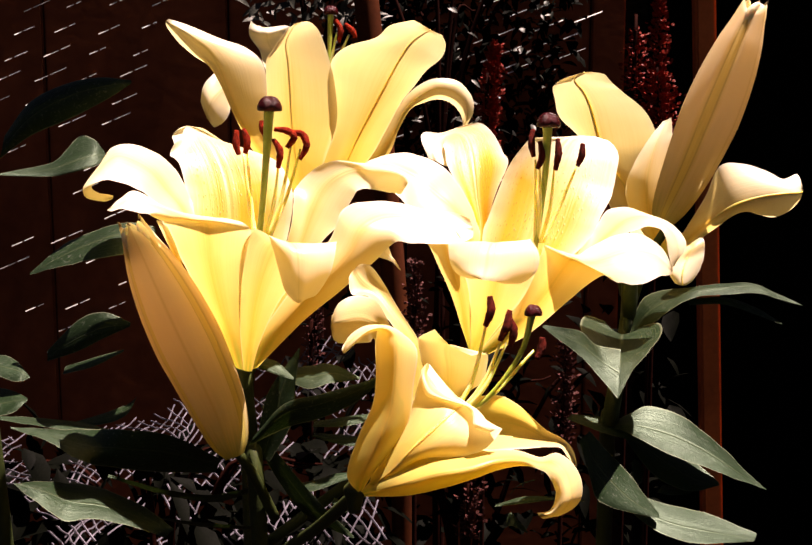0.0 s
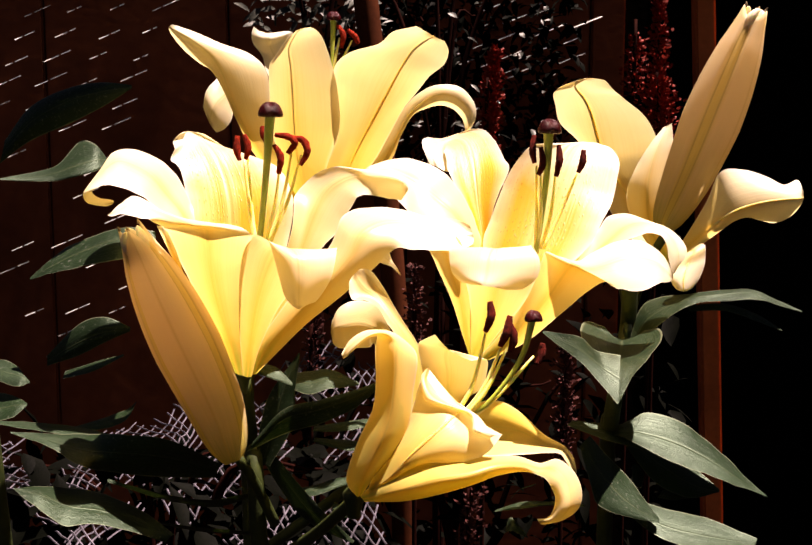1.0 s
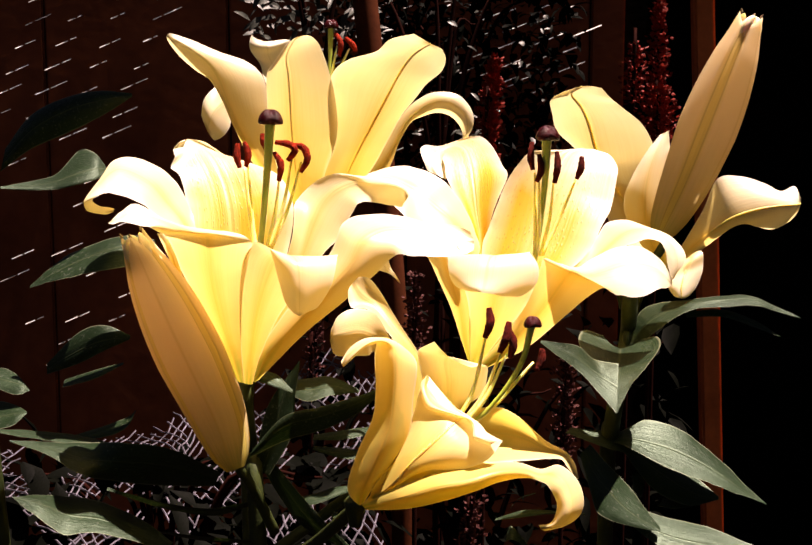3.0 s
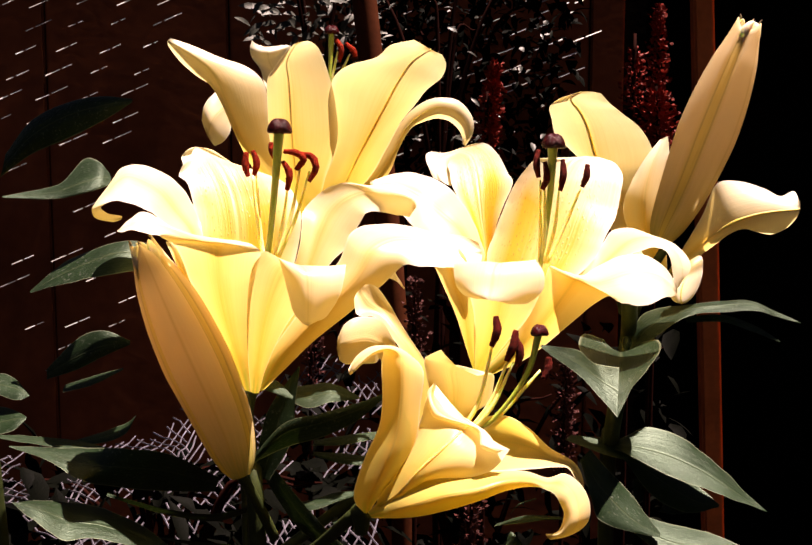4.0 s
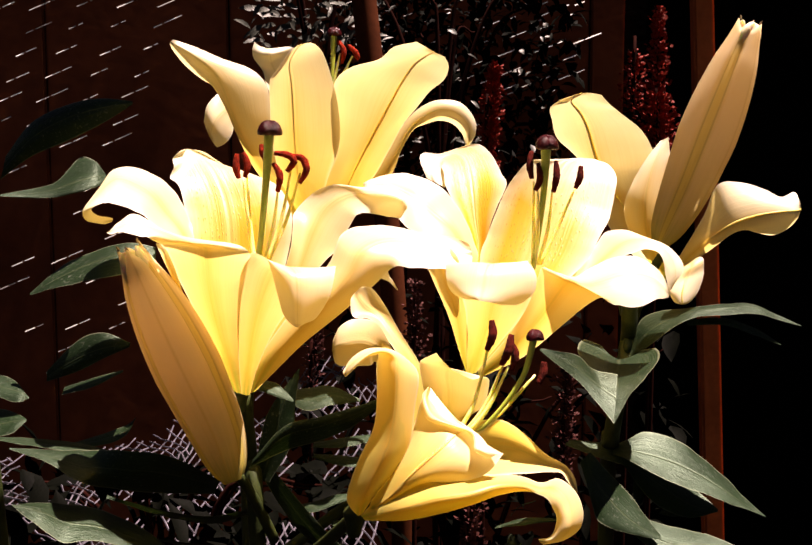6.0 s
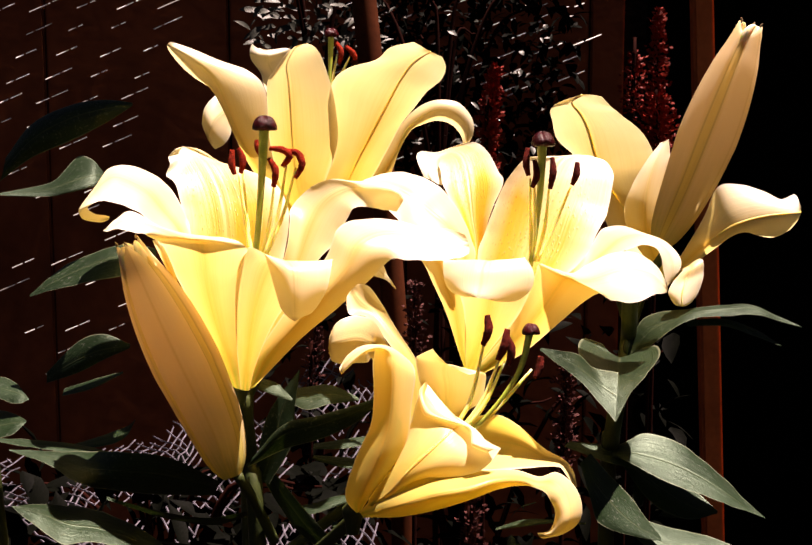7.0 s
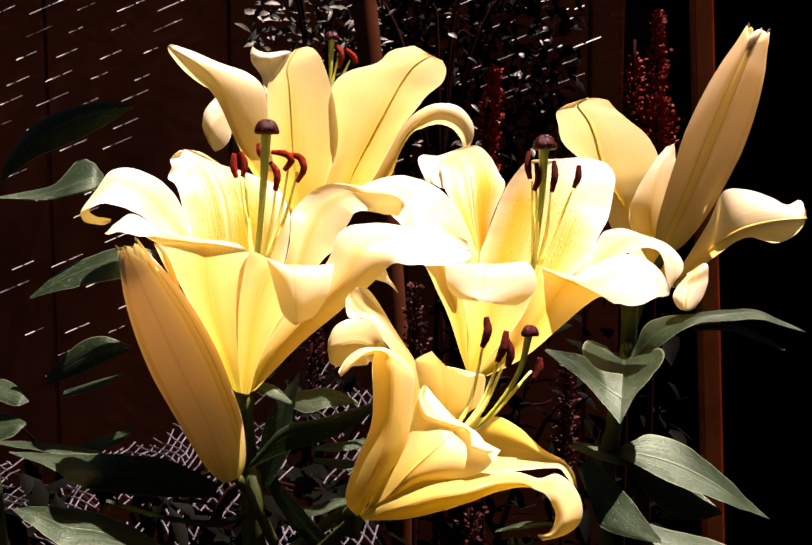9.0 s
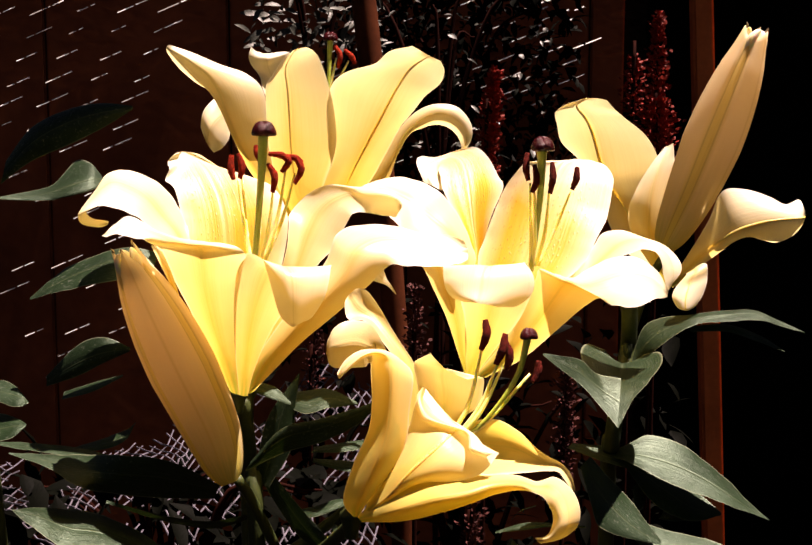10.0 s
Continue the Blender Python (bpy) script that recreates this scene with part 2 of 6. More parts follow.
def spline(points, n):
    """Catmull-Rom through rows of numbers, n steps a span."""
    p = np.array(points, float)
    p = np.vstack([2 * p[0] - p[1], p, 2 * p[-1] - p[-2]])
    out = []
    for i in range(1, len(p) - 2):
        for k in range(n):
            t = k / n
            out.append(0.5 * (2 * p[i] + (p[i + 1] - p[i - 1]) * t + (2 * p[i - 1] - 5 * p[i] + 4 * p[i + 1] - p[i + 2]) * t * t
                              + (3 * p[i] - p[i - 1] - 3 * p[i + 1] + p[i + 2]) * t ** 3))
    out.append(p[-2])
    return np.array(out)


def blade(sections, n, cols, ruffle, keel, seed):
    """A petal or leaf lofted over sections (midrib, half width, bow), in centimetres. Returns vertices in metres, faces, uv."""
    rows = spline([(*m, *h, *b) for m, h, b in sections], n)
    rng = random.Random(seed)
    ph = [rng.uniform(0, 6.28) for _ in range(4)]
    verts, faces, uvs = [], [], []
    span = np.concatenate([[0], np.cumsum(np.linalg.norm(np.diff(rows[:, :3], axis=0), axis=1))])
    for i, r in enumerate(rows):
        v = span[i] / span[-1]
        nxt, prv = rows[min(i + 1, len(rows) - 1)], rows[max(i - 1, 0)]
        nrm = np.cross(nxt[:3] - prv[:3], r[3:6])
        nrm = nrm / (np.linalg.norm(nrm) + 1e-9)
        half = np.linalg.norm(r[3:6])
        for j in range(cols + 1):
            u = 2 * j / cols - 1
            p = r[:3] + r[3:6] * u - r[6:9] * u * u
            wave = math.sin(span[i] * 2.3 + ph[0] + (1.7 if u > 0 else 0)) * 0.6 + math.sin(span[i] * 4.9 + ph[1] * (1 if u > 0 else 2)) * 0.4
            fade = min(1.0, max(0.0, (v - 0.25) * 3)) * min(1.0, half / 1.2)
            p = p + nrm * wave * ruffle * abs(u) ** 4 * fade
            p = p + nrm * keel * math.exp(-(u / 0.13) ** 2) * min(1, half)
            verts.append(p / 100)
            uvs.append((j / cols, v))
    c = cols + 1
    for i in range(len(rows) - 1):
        for j in range(cols):
            a = i * c + j
            faces.append((a, a + 1, a + c + 1, a + c))
    return verts, faces, uvs


def tube(points, radii, sides=10, steps=6):
    """A rounded tube through points with a radius at each, closed at both ends; same unit in and out."""
    rows = spline([(*p, r) for p, r in zip(points, radii)], steps)
    verts, faces = [], []
    side = np.array((1.0, 0.0, 0.0))
    for i, r in enumerate(rows):
        d = rows[min(i + 1, len(rows) - 1)][:3] - rows[max(i - 1, 0)][:3]
        d = d / (np.linalg.norm(d) + 1e-12)
        side = side - d * side.dot(d)
        if np.linalg.norm(side) < 0.05:
            side = np.cross(d, (0, 1, 0.2))
        side = side / np.linalg.norm(side)
        up = np.cross(d, side)
        for k in range(sides):
            a = 2 * math.pi * k / sides
            verts.append(r[:3] + (side * math.cos(a) + up * math.sin(a)) * max(r[3], 1e-6))
    for i in range(len(rows) - 1):
        for k in range(sides):
            a, b = i * sides + k, i * sides + (k + 1) % sides
            faces.append((a, b, b + sides, a + sides))
    faces.append(tuple(range(sides))[::-1])
    faces.append(tuple(len(verts) - sides + k for k in range(sides)))
    return verts, faces


def cm(verts):
    return [np.array(v) / 100 for v in verts]


def plant(name, at, label):
    ob = new(name)
    ob.location = at
    return tagged(ob, label, "lily plant", "lilies in the bed")


def flower(owner, at):
    """The foot of a bloom, which carries its petals, stamens and pistil."""
    v, f = tube([(0, 0, -0.9), (0, 0, -0.3), (0, 0, 0.25), (0, 0, 0.6)], [0.30, 0.42, 0.55, 0.30])
    ob = mesh_part("flower", cm(v), f, GREEN, owner, "open pale yellow trumpet lily bloom with a golden throat")
    ob.location = at
    return ob


petal_count = 0


def petal(owner, sections, rib=0.0, skin=None, ruffle=0.13):
    """One petal; rib: thickness of the keel that stands out along its back."""
    global petal_count
    petal_count += 1
    if rib:
        line = [m for m, h, b in sections[1:]]
        n = len(line)
        vv, ff = tube(line, [rib * (0.3 if i == 0 else 0.6 if i == 1 else 1.1 - 0.7 * i / (n - 1)) for i in range(n)], 8)
        mesh_part("midrib", cm(vv), ff, RIB, owner, "green-gold keel along a petal's back")
    v, f, uv = blade(sections, 6, 18, ruffle, -0.05, petal_count)
    return mesh_part("petal", v, f, skin or PETAL, owner, uvs=uv)


def leaf(owner, at, sections):
    global petal_count
    petal_count += 1
    v, f, uv = blade(sections, 6, 10, 0.05, -0.05, petal_count)
    ob = mesh_part("leaf", v, f, LEAF, owner, uvs=uv)
    ob.location = at
    return ob


def pistil(owner, points, size=1.0):
    """Style with its three-lobed stigma; centimetres from the flower's foot."""
    n = len(points)
    v, f = tube(points, [0.17 * size + 0.13 * size * (i / (n - 1)) ** 3 for i in range(n)])
    mesh_part("style", cm(v), f, STYLE, owner, "thick pale green style")
    top = np.array(points[-1])
    verts, faces = [], []
    rings, seg = 10, 30
    for i in range(rings + 1):
        a = math.pi * i / rings
        for k in range(seg):
            b = 2 * math.pi * k / seg
            lobe = abs(math.cos(1.5 * b + 0.3)) ** 0.7
            r = 0.68 * size * math.sin(a) ** 0.8 * (0.72 + 0.34 * lobe) + 0.02
            z = math.cos(a) * 0.44 * size - 0.30 * size * math.sin(a) ** 3 * lobe - (0.16 * size * (1 - lobe) if i < 5 else 0)
            verts.append(top + (r * math.cos(b), r * math.sin(b), z + 0.12))
    for i in range(rings):
        for k in range(seg):
            a, b = i * seg + k, i * seg + (k + 1) % seg
            faces.append((a, b, b + seg, a + seg))
    mesh_part("stigma", cm(verts), faces, STIGMA, owner, "glossy dark purple three-lobed stigma")


def stamen(owner, points, ends, material, size=1.0):
    """Filament through points, and an anther that hangs along ends."""
    v, f = tube(points, [0.11] * (len(points) - 1) + [0.06], 8)
    mesh_part("filament", cm(v), f, FILAMENT, owner)
    n = len(ends)
    prof = [0.55, 1.0, 1.0, 0.95, 0.5] if n == 5 else [0.6 + 0.4 * math.sin(math.pi * i / (n - 1)) for i in range(n)]
    v, f = tube(ends, [0.21 * size * p for p in prof], 12, 8)
    rng = random.Random(len(v) + int(abs(ends[0][0]) * 100))
    v = [np.array(p) + np.array([rng.uniform(-0.022, 0.022) for _ in range(3)]) for p in v]
    mesh_part("anther", cm(v), f, material, owner, "rust brown anther dusted with pollen")


def bud(owner, at, axis, radius, spin, gape, tip):
    """A bud about to open: three outer petals, strips of the inner ones between them, a ragged mouth; axis in centimetres from at."""
    rows = spline([tuple(p) for p in axis], 14)
    n, seg = len(rows), 72
    verts, faces, uvs = [], [], []
    side = np.array((1.0, 0.25, 0.0))
    for i, p in enumerate(rows):
        v = i / (n - 1)
        d = rows[min(i + 1, n - 1)] - rows[max(i - 1, 0)]
        d = d / np.linalg.norm(d)
        side = side - d * side.dot(d)
        side /= np.linalg.norm(side)
        up = np.cross(d, side)
        r = radius * max(0.02, v / 0.52) ** 0.32 if v < 0.52 else radius * (1 - (1 - tip) * ((v - 0.52) / 0.48) ** 1.75)
        for k in range(seg + 1):
            a = 2 * math.pi * k / seg
            u = k / seg + spin / (2 * math.pi)
            w = abs((3 * u + 0.5) % 1 - 0.5)
            inner = min(1.0, max(0.0, (w - 0.40) / 0.05)) * min(1.0, v * 3)
            shape = 1.05 - 0.10 * inner + 0.045 * math.cos(2 * math.pi * w) * (1 - inner) - 0.10 * math.exp(-((w - 0.415) / 0.03) ** 2) * min(1.0, v * 3)
            shape += 0.022 * math.exp(-(w / 0.035) ** 2)
            q = p + (side * math.cos(a) + up * math.sin(a)) * r * shape
            if v > 0.86:
                end = (v - 0.86) / 0.14
                q = q + d * gape * end ** 2 * ((1 - w / 0.33) ** 1.5 - 0.2 if w < 0.33 else -0.2 + 0.25 * math.cos((w - 0.5) * 12))
                q = q - (side * math.cos(a) + up * math.sin(a)) * r * 0.10 * end * (1 - inner)
            verts.append(q / 100)
            uvs.append((u, v))
    # the rim turns inwards and runs down into the mouth
    rim = len(verts) - seg - 1
    for drop, shrink in ((0.02, 0.90), (0.9, 0.55), (1.6, 0.1)):
        for k in range(seg + 1):
            q = np.array(verts[rim + k]) * 100
            verts.append((rows[-1] + (q - rows[-1]) * shrink - d * drop) / 100)
            uvs.append((uvs[rim + k][0], 1.0 - 0.05 * drop))
    c = seg + 1
    for i in range(n + 2):
        for k in range(seg):
            a = i * c + k
            faces.append((a, a + 1, a + c + 1, a + c))
    ob = mesh_part("bud", verts, faces, BUD, owner, "blush and cream lily bud with gold strips, tip parting", uvs=uvs)
    ob.location = at
    # inner petal tips that show in the mouth, and the dry points of the outer ones
    end, up = rows[-1], np.cross(d, side)
    for k in range(3):
        a = 2 * math.pi * (k + 0.5) / 3 - spin
        off = (side * math.cos(a) + up * math.sin(a)) * radius * tip
        x = np.cross(d, off) * 0.4
        vv, ff = tube([end + off * 0.72 - d * 1.3, end + off * 0.74 - d * 0.3, end + off * 0.62 + d * 0.22 + x * 0.4, end + off * 0.45 + d * 0.40 + x],
                      [radius * tip * 0.42, radius * tip * 0.40, radius * tip * 0.24, 0.03], 12)
        mesh_part("bud_tip", cm(vv), ff, BUD_TIP, ob)
        a = 2 * math.pi * k / 3 - spin
        off = (side * math.cos(a) + up * math.sin(a)) * radius * tip
        vv, ff = tube([end + off * 0.86 + d * gape * 0.62, end + off * 0.88 + d * gape * 0.84, end + off * 0.98 + d * (gape * 0.86 + 0.10)], [0.08, 0.06, 0.02], 8)
        mesh_part("dry_point", cm(vv), ff, BRACT, ob)
    return ob


def stem(owner, points, r0, r1):
    n = len(points)
    v, f = tube(points, [r0 + (r1 - r0) * i / (n - 1) for i in range(n)], 10)
    return mesh_part("stem", v, f, GREEN, owner, "smooth green lily stem")


def slab(name, lo, hi, material, bevel=0.003):
    """A bevelled block of the setting."""
    bm = bmesh.new()
    bmesh.ops.create_cube(bm, size=1)
    for v in bm.verts:
        v.co = Vector([(lo[i] + hi[i]) / 2 + v.co[i] * (hi[i] - lo[i]) for i in range(3)])
    bmesh.ops.bevel(bm, geom=bm.edges[:], offset=bevel, segments=2, affect="EDGES")
    me = bpy.data.meshes.new(name)
    bm.to_mesh(me)
    bm.free()
    me.materials.append(material)
    return new(name, me)


# ---- setting ----
bm = bmesh.new()
bmesh.ops.create_grid(bm, x_segments=60, y_segments=60, size=6)
for v in bm.verts:
    v.co.z = 0.03 * noise.noise(v.co * 3) + 0.015 * noise.noise(v.co * 11)
me = bpy.data.meshes.new("ground")
bm.to_mesh(me)
bm.free()
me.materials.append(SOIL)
tagged(new("ground", me), "soil of the flower bed, foliage shade put into its colour", "ground", kind="structure")

WALL_Y = 1.72
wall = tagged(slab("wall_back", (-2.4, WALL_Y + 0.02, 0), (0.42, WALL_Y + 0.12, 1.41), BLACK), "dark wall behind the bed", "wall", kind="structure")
edges = [-2.4, -1.9, -1.35, -0.622, -0.305, 0.0, 0.317, 0.378]
for x0, x1 in zip(edges[:-1], edges[1:]):
    b = slab("panel", (x0 + 0.0015, WALL_Y, 0.02), (x1 - 0.0015, WALL_Y + 0.018, 1.40), BOARD)
    b.parent = wall
tagged(slab("wall_far", (0.2, 3.2, 0), (3.2, 3.3, 2.6), BLACK), "black far wall whose colour stands for the unlit recess", "wall", kind="structure")
# unseen roof slab, added to block the overhead sun from the recess
tagged(slab("ceiling", (0.44, 1.75, 2.0), (3.2, 3.3, 2.1), BLACK), "unseen roof added to keep the sun out of the recess", "ceiling", kind="structure")
# unseen wall, added to close the place on the right
tagged(slab("wall_side", (3.2, -3.0, 0), (3.3, 3.3, 2.6), BLACK), "unseen black side wall added to close the place", "wall", kind="structure")

post = tagged(slab("timber_post", (0.478, 1.60, 0), (0.512, 1.625, 2.3), POST, 0.004), "upright timber post painted rust red", "post")
post.matrix_world = Matrix.Translation((0.505, 1.63, 0.9)) @ pose(0, 0, 0, 0, -3.0, 0) @ Matrix.Translation((-0.505, -1.63, -0.9))
v, f = tube([(0.030, 0, 0), (0.045, 0, 0.6), (-0.002, 0, 1.2), (-0.106, 0, 2.0)], [0.016, 0.016, 0.0155, 0.015], 16)
cane = tagged(mesh_part("support_cane", v, f, CANE), "brown upright garden cane", "cane")
cane.location = (-0.0489, 1.25, 0)

# ---- woven screen on the wall: pale strands that surface from the weave ----
screen = tagged(new("woven_screen"), "pale plastic strands woven through a dark screen", "screen")
screen.location = (0, WALL_Y - 0.001, 0)
bar = [(-0.5, 0, -0.5), (0.5, 0, -0.5), (0.5, 0, 0.5), (-0.5, 0, 0.5), (-0.46, -1, -0.52), (0.46, -1, -0.52), (0.46, -1, -0.42), (-0.46, -1, -0.42)]
bar_faces = [(4, 5, 6, 7), (0, 1, 5, 4), (1, 2, 6, 5), (2, 3, 7, 6), (3, 0, 4, 7)]
bar_me = bpy.data.meshes.new("strand")
bar_me.from_pydata(bar, [], bar_faces)
bar_me.materials.append(STRAND)


def strand(x, z, length, turn):
    ob = new("strand", bar_me)
    ob.parent = screen
    ob.matrix_basis = pose(x, 0, z, 0, -turn, 0) @ Matrix.Diagonal((length, 0.0009, 0.0020, 1))


rng = random.Random(5)
for i in range(-2, 24):
    for j in range(-4, 12):
        x = -0.50 - 0.0185 * i - 0.0735 * j
        z = 1.245 - 0.0405 * i - 0.003 * j + rng.uniform(-0.004, 0.004)
        if not (-0.76 < x < -0.47 or (-0.62 < x < -0.38 and z > 1.15)) or not 0.6 < z < 1.33:
            continue
        if i > 4 and rng.random() < 0.5 or x > -0.50 and i > 1 and rng.random() < 0.8:
            continue
        ln = rng.uniform(0.022, 0.062)
        gap = rng.uniform(0.3, 0.7)
        dx, dz = math.cos(radians(23)), math.sin(radians(23))
        strand(x, z, ln * gap, 23)
        strand(x + dx * (ln * 0.5 + 0.004), z + dz * (ln * 0.5 + 0.004), ln * (1 - gap), 23)
for i in range(13):
    for j in range(8):
        if rng.random() < 0.12:
            continue
        ln = rng.uniform(0.012, 0.060)
        strand(0.315 - 0.050 * j + rng.uniform(-0.02, 0.02) - 0.010 * i, 1.285 - 0.030 * i + 0.018 * j, ln, 21)
        if rng.random() < 0.5:
            strand(0.315 - 0.050 * j - 0.010 * i - 0.03, 1.285 - 0.030 * i + 0.018 * j - 0.018, ln * 0.4, 21)

# ---- plastic mesh that leans behind the bed ----
corner = [Vector((-0.4537, 0.9137, 0.6044)), Vector((-0.0221, 0.9137, 0.6044)), Vector((-0.0314, 1.3327, 0.7642)), Vector((-0.5349, 1.0889, 0.6455))]
verts, faces = [], []


def cord(p, q, r, lift):
    d = (q - p).normalized()
    s = d.cross(Vector((0, -0.6, 0.8))).normalized() * r
    n = s.cross(d).normalized() * r
    k = len(verts)
    for e in (p, q):
        verts.extend([e + s + n * lift, e + n * (lift + 1.2), e - s + n * lift, e - n * (0.8 - lift)])
    for a in range(4):
        b = (a + 1) % 4
        faces.append((k + a, k + b, k + 4 + b, k + 4 + a))


def on_mesh(a, b):
    p = corner[0].lerp(corner[1], a).lerp(corner[3].lerp(corner[2], a), b)
    return p + noise.noise_vector(p * 14) * 0.014 + noise.noise_vector(p * 60) * 0.004


for i in range(-32, 72):
    for k in range(26):
        b0, b1 = k / 26, (k + 1) / 26
        for slope, lift in ((0.42, 0.0), (-0.42, 0.9)):
            a0, a1 = i / 36 + slope * b0, i / 36 + slope * b1
            if 0 <= a0 <= 1 and 0 <= a1 <= 1 and noise.noise((a0 * 7, b0 * 5, lift * 0.2)) > -0.03:
                cord(on_mesh(a0, b0), on_mesh(a1, b1), 0.0010, lift)
mesh = tagged(mesh_part("plastic_mesh", verts, faces, LATTICE, smooth=False), "grey diamond plastic garden mesh leaning behind the lilies", "mesh", kind="stuff")

# ---- lilies ----
plant_a = plant("lily_plant", (-0.0840, 0.6000, 0.0000), "lily with pale yellow trumpet blooms and a closed bud")
plant_b = plant("lily_plant", (0.1287, 0.6200, 0.0000), "lily with a half hidden bloom, tall bud and broad leaves")
plant_c = plant("lily_plant", (-0.2533, 0.6400, 0.0000), "leafy lily stems with no bloom, in shade")
plant_d = plant("lily_plant", (-0.1045, 0.6600, 0.0000), "lily whose pale yellow bloom is seen from behind")

lily_tall = flower(plant_a, (-0.0078, -0.0599, 0.8773))
petal(lily_tall, [((0.19, 0.65, 0.21), (0.23, 0, 0), (-0.05, 0.29, 0.08)),
        ((-0.23, 2.16, 4.15), (1.6, 0.11, -0.02), (-0.31, 0.97, -0.14)),
        ((-1.04, 3.74, 7.63), (2.91, 0.18, -0.16), (-0.52, 0.68, -0.51)),
        ((-1.33, 4.68, 9.42), (3.14, 0, -0.08), (-0.7, 0.72, -0.26)),
        ((-1.81, 5.76, 10.94), (3.19, 0.18, -0.31), (-0.83, 0.9, 0.14)),
        ((-2.39, 6.48, 12.03), (3.12, 0.36, -0.19), (-0.89, 0.72, 0.44)),
        ((-3, 7.2, 12.83), (2.84, 0.54, -0.03), (-0.73, 0.9, 0.76)),
        ((-3.62, 7.92, 13.32), (1.85, 0.72, -0.2), (-0.53, 1.08, 0.77)),
        ((-4.34, 8.28, 13.71), (1.31, 0.72, -0.09), (-0.54, 1.08, 0.57)),
        ((-4.63, 8.42, 13.85), (0.69, 0.61, 0.03), (-0.44, 0.89, 0.2)),
        ((-4.64, 8.5, 13.88), (0.16, 0.47, 0.03), (-0.22, 0.69, 0.07))], skin=PETAL_THROAT, ruffle=.05)
petal(lily_tall, [((-0.09, 0.2, 0.25), (0.14, -0.15, -0.04), (-0.01, 0.05, 0)),
        ((-1.26, 0.6, 5.11), (0.83, -0.6, -0.36), (0.01, 0, -0)),
        ((-3.09, 2.2, 8.05), (0.36, -1.1, -0.81), (-0.26, 0.1, -0.02)),
        ((-3.78, 2.5, 9.22), (0, -1.6, -0.62), (-0.22, 0.1, 0.15)),
        ((-4.58, 2.8, 10.11), (-0.18, -1.85, -0.77), (-0.2, 0.15, 0.16)),
        ((-5.45, 2.8, 11.15), (-0.12, -2, -0.92), (-0.31, 0, 0.34)),
        ((-6.42, 2.8, 11.75), (0.08, -2.1, -1.05), (-0.42, 0.1, 0.42)),
        ((-7.31, 2.6, 12.05), (0.42, -2.1, -1.06), (-0.32, 0.1, 0.39)),
        ((-7.85, 2.2, 11.75), (0.53, -2, -0.87), (-0.16, 0, 0.16)),
        ((-8.27, 1.6, 11.15), (0.63, -1.8, -0.45), (-0.29, -0.2, 0)),
        ((-8.68, 0.8, 10.44), (0.69, -1.55, -0.04), (-0.41, -0.45, -0.28)),
        ((-8.87, 0.9, 10.09), (0.5, -1.1, 0.07), (-0.29, -0.2, -0.17)),
        ((-8.72, 1.2, 9.7), (0.43, -0.7, 0.19), (-0.44, 0, -0.1)),
        ((-7.94, 1.3, 9.61), (0.22, -0.45, 0.23), (-0.18, 0.05, -0.09)),
        ((-7.32, 1.3, 9.67), (0.03, 0, 0.1), (-0, 0, -0.04))], ruffle=.04)
petal(lily_tall, [((-0.04, -0.6, 0.34), (0.31, -0.25, -0.03), (-0.03, -0.05, 0.01)),
        ((-0.44, -1.2, 2.35), (0.71, -0.25, 0.05), (-0.06, -0.35, 0.07)),
        ((-0.83, -2.2, 4.64), (1.3, -0.5, 0.07), (-0.09, -0.8, 0.12)),
        ((-0.96, -3.4, 6.72), (1.83, -0.65, 0), (0.06, -1.15, 0.19)),
        ((-0.87, -4.4, 8.15), (2.22, -0.85, -0.04), (0.2, -1.35, 0.27)),
        ((-0.88, -4.9, 8.79), (2.37, -0.85, -0.11), (0.15, -1.05, 0.22)),
        ((-1.69, -5, 8.98), (1.91, -0.5, 0.06), (-0.11, -0.8, 0.08)),
        ((-2.93, -4.1, 9.32), (1.15, 0.15, -0.02), (-0.3, 0.15, 0.24)),
        ((-4.19, -3.3, 9.64), (0.5, 1.05, 0.06), (-0.31, 0.55, 0.25)),
        ((-5.04, -3.4, 9.76), (-0.2, 1.8, 0.35), (0.01, -0, -0.06)),
        ((-5.67, -3.3, 9.54), (-0.28, 1.5, 0.27), (0.06, -0, -0.04)),
        ((-6.33, -2.8, 9.32), (0.1, 0, 0.09), (-0.01, 0, -0.01))], ruffle=.06)
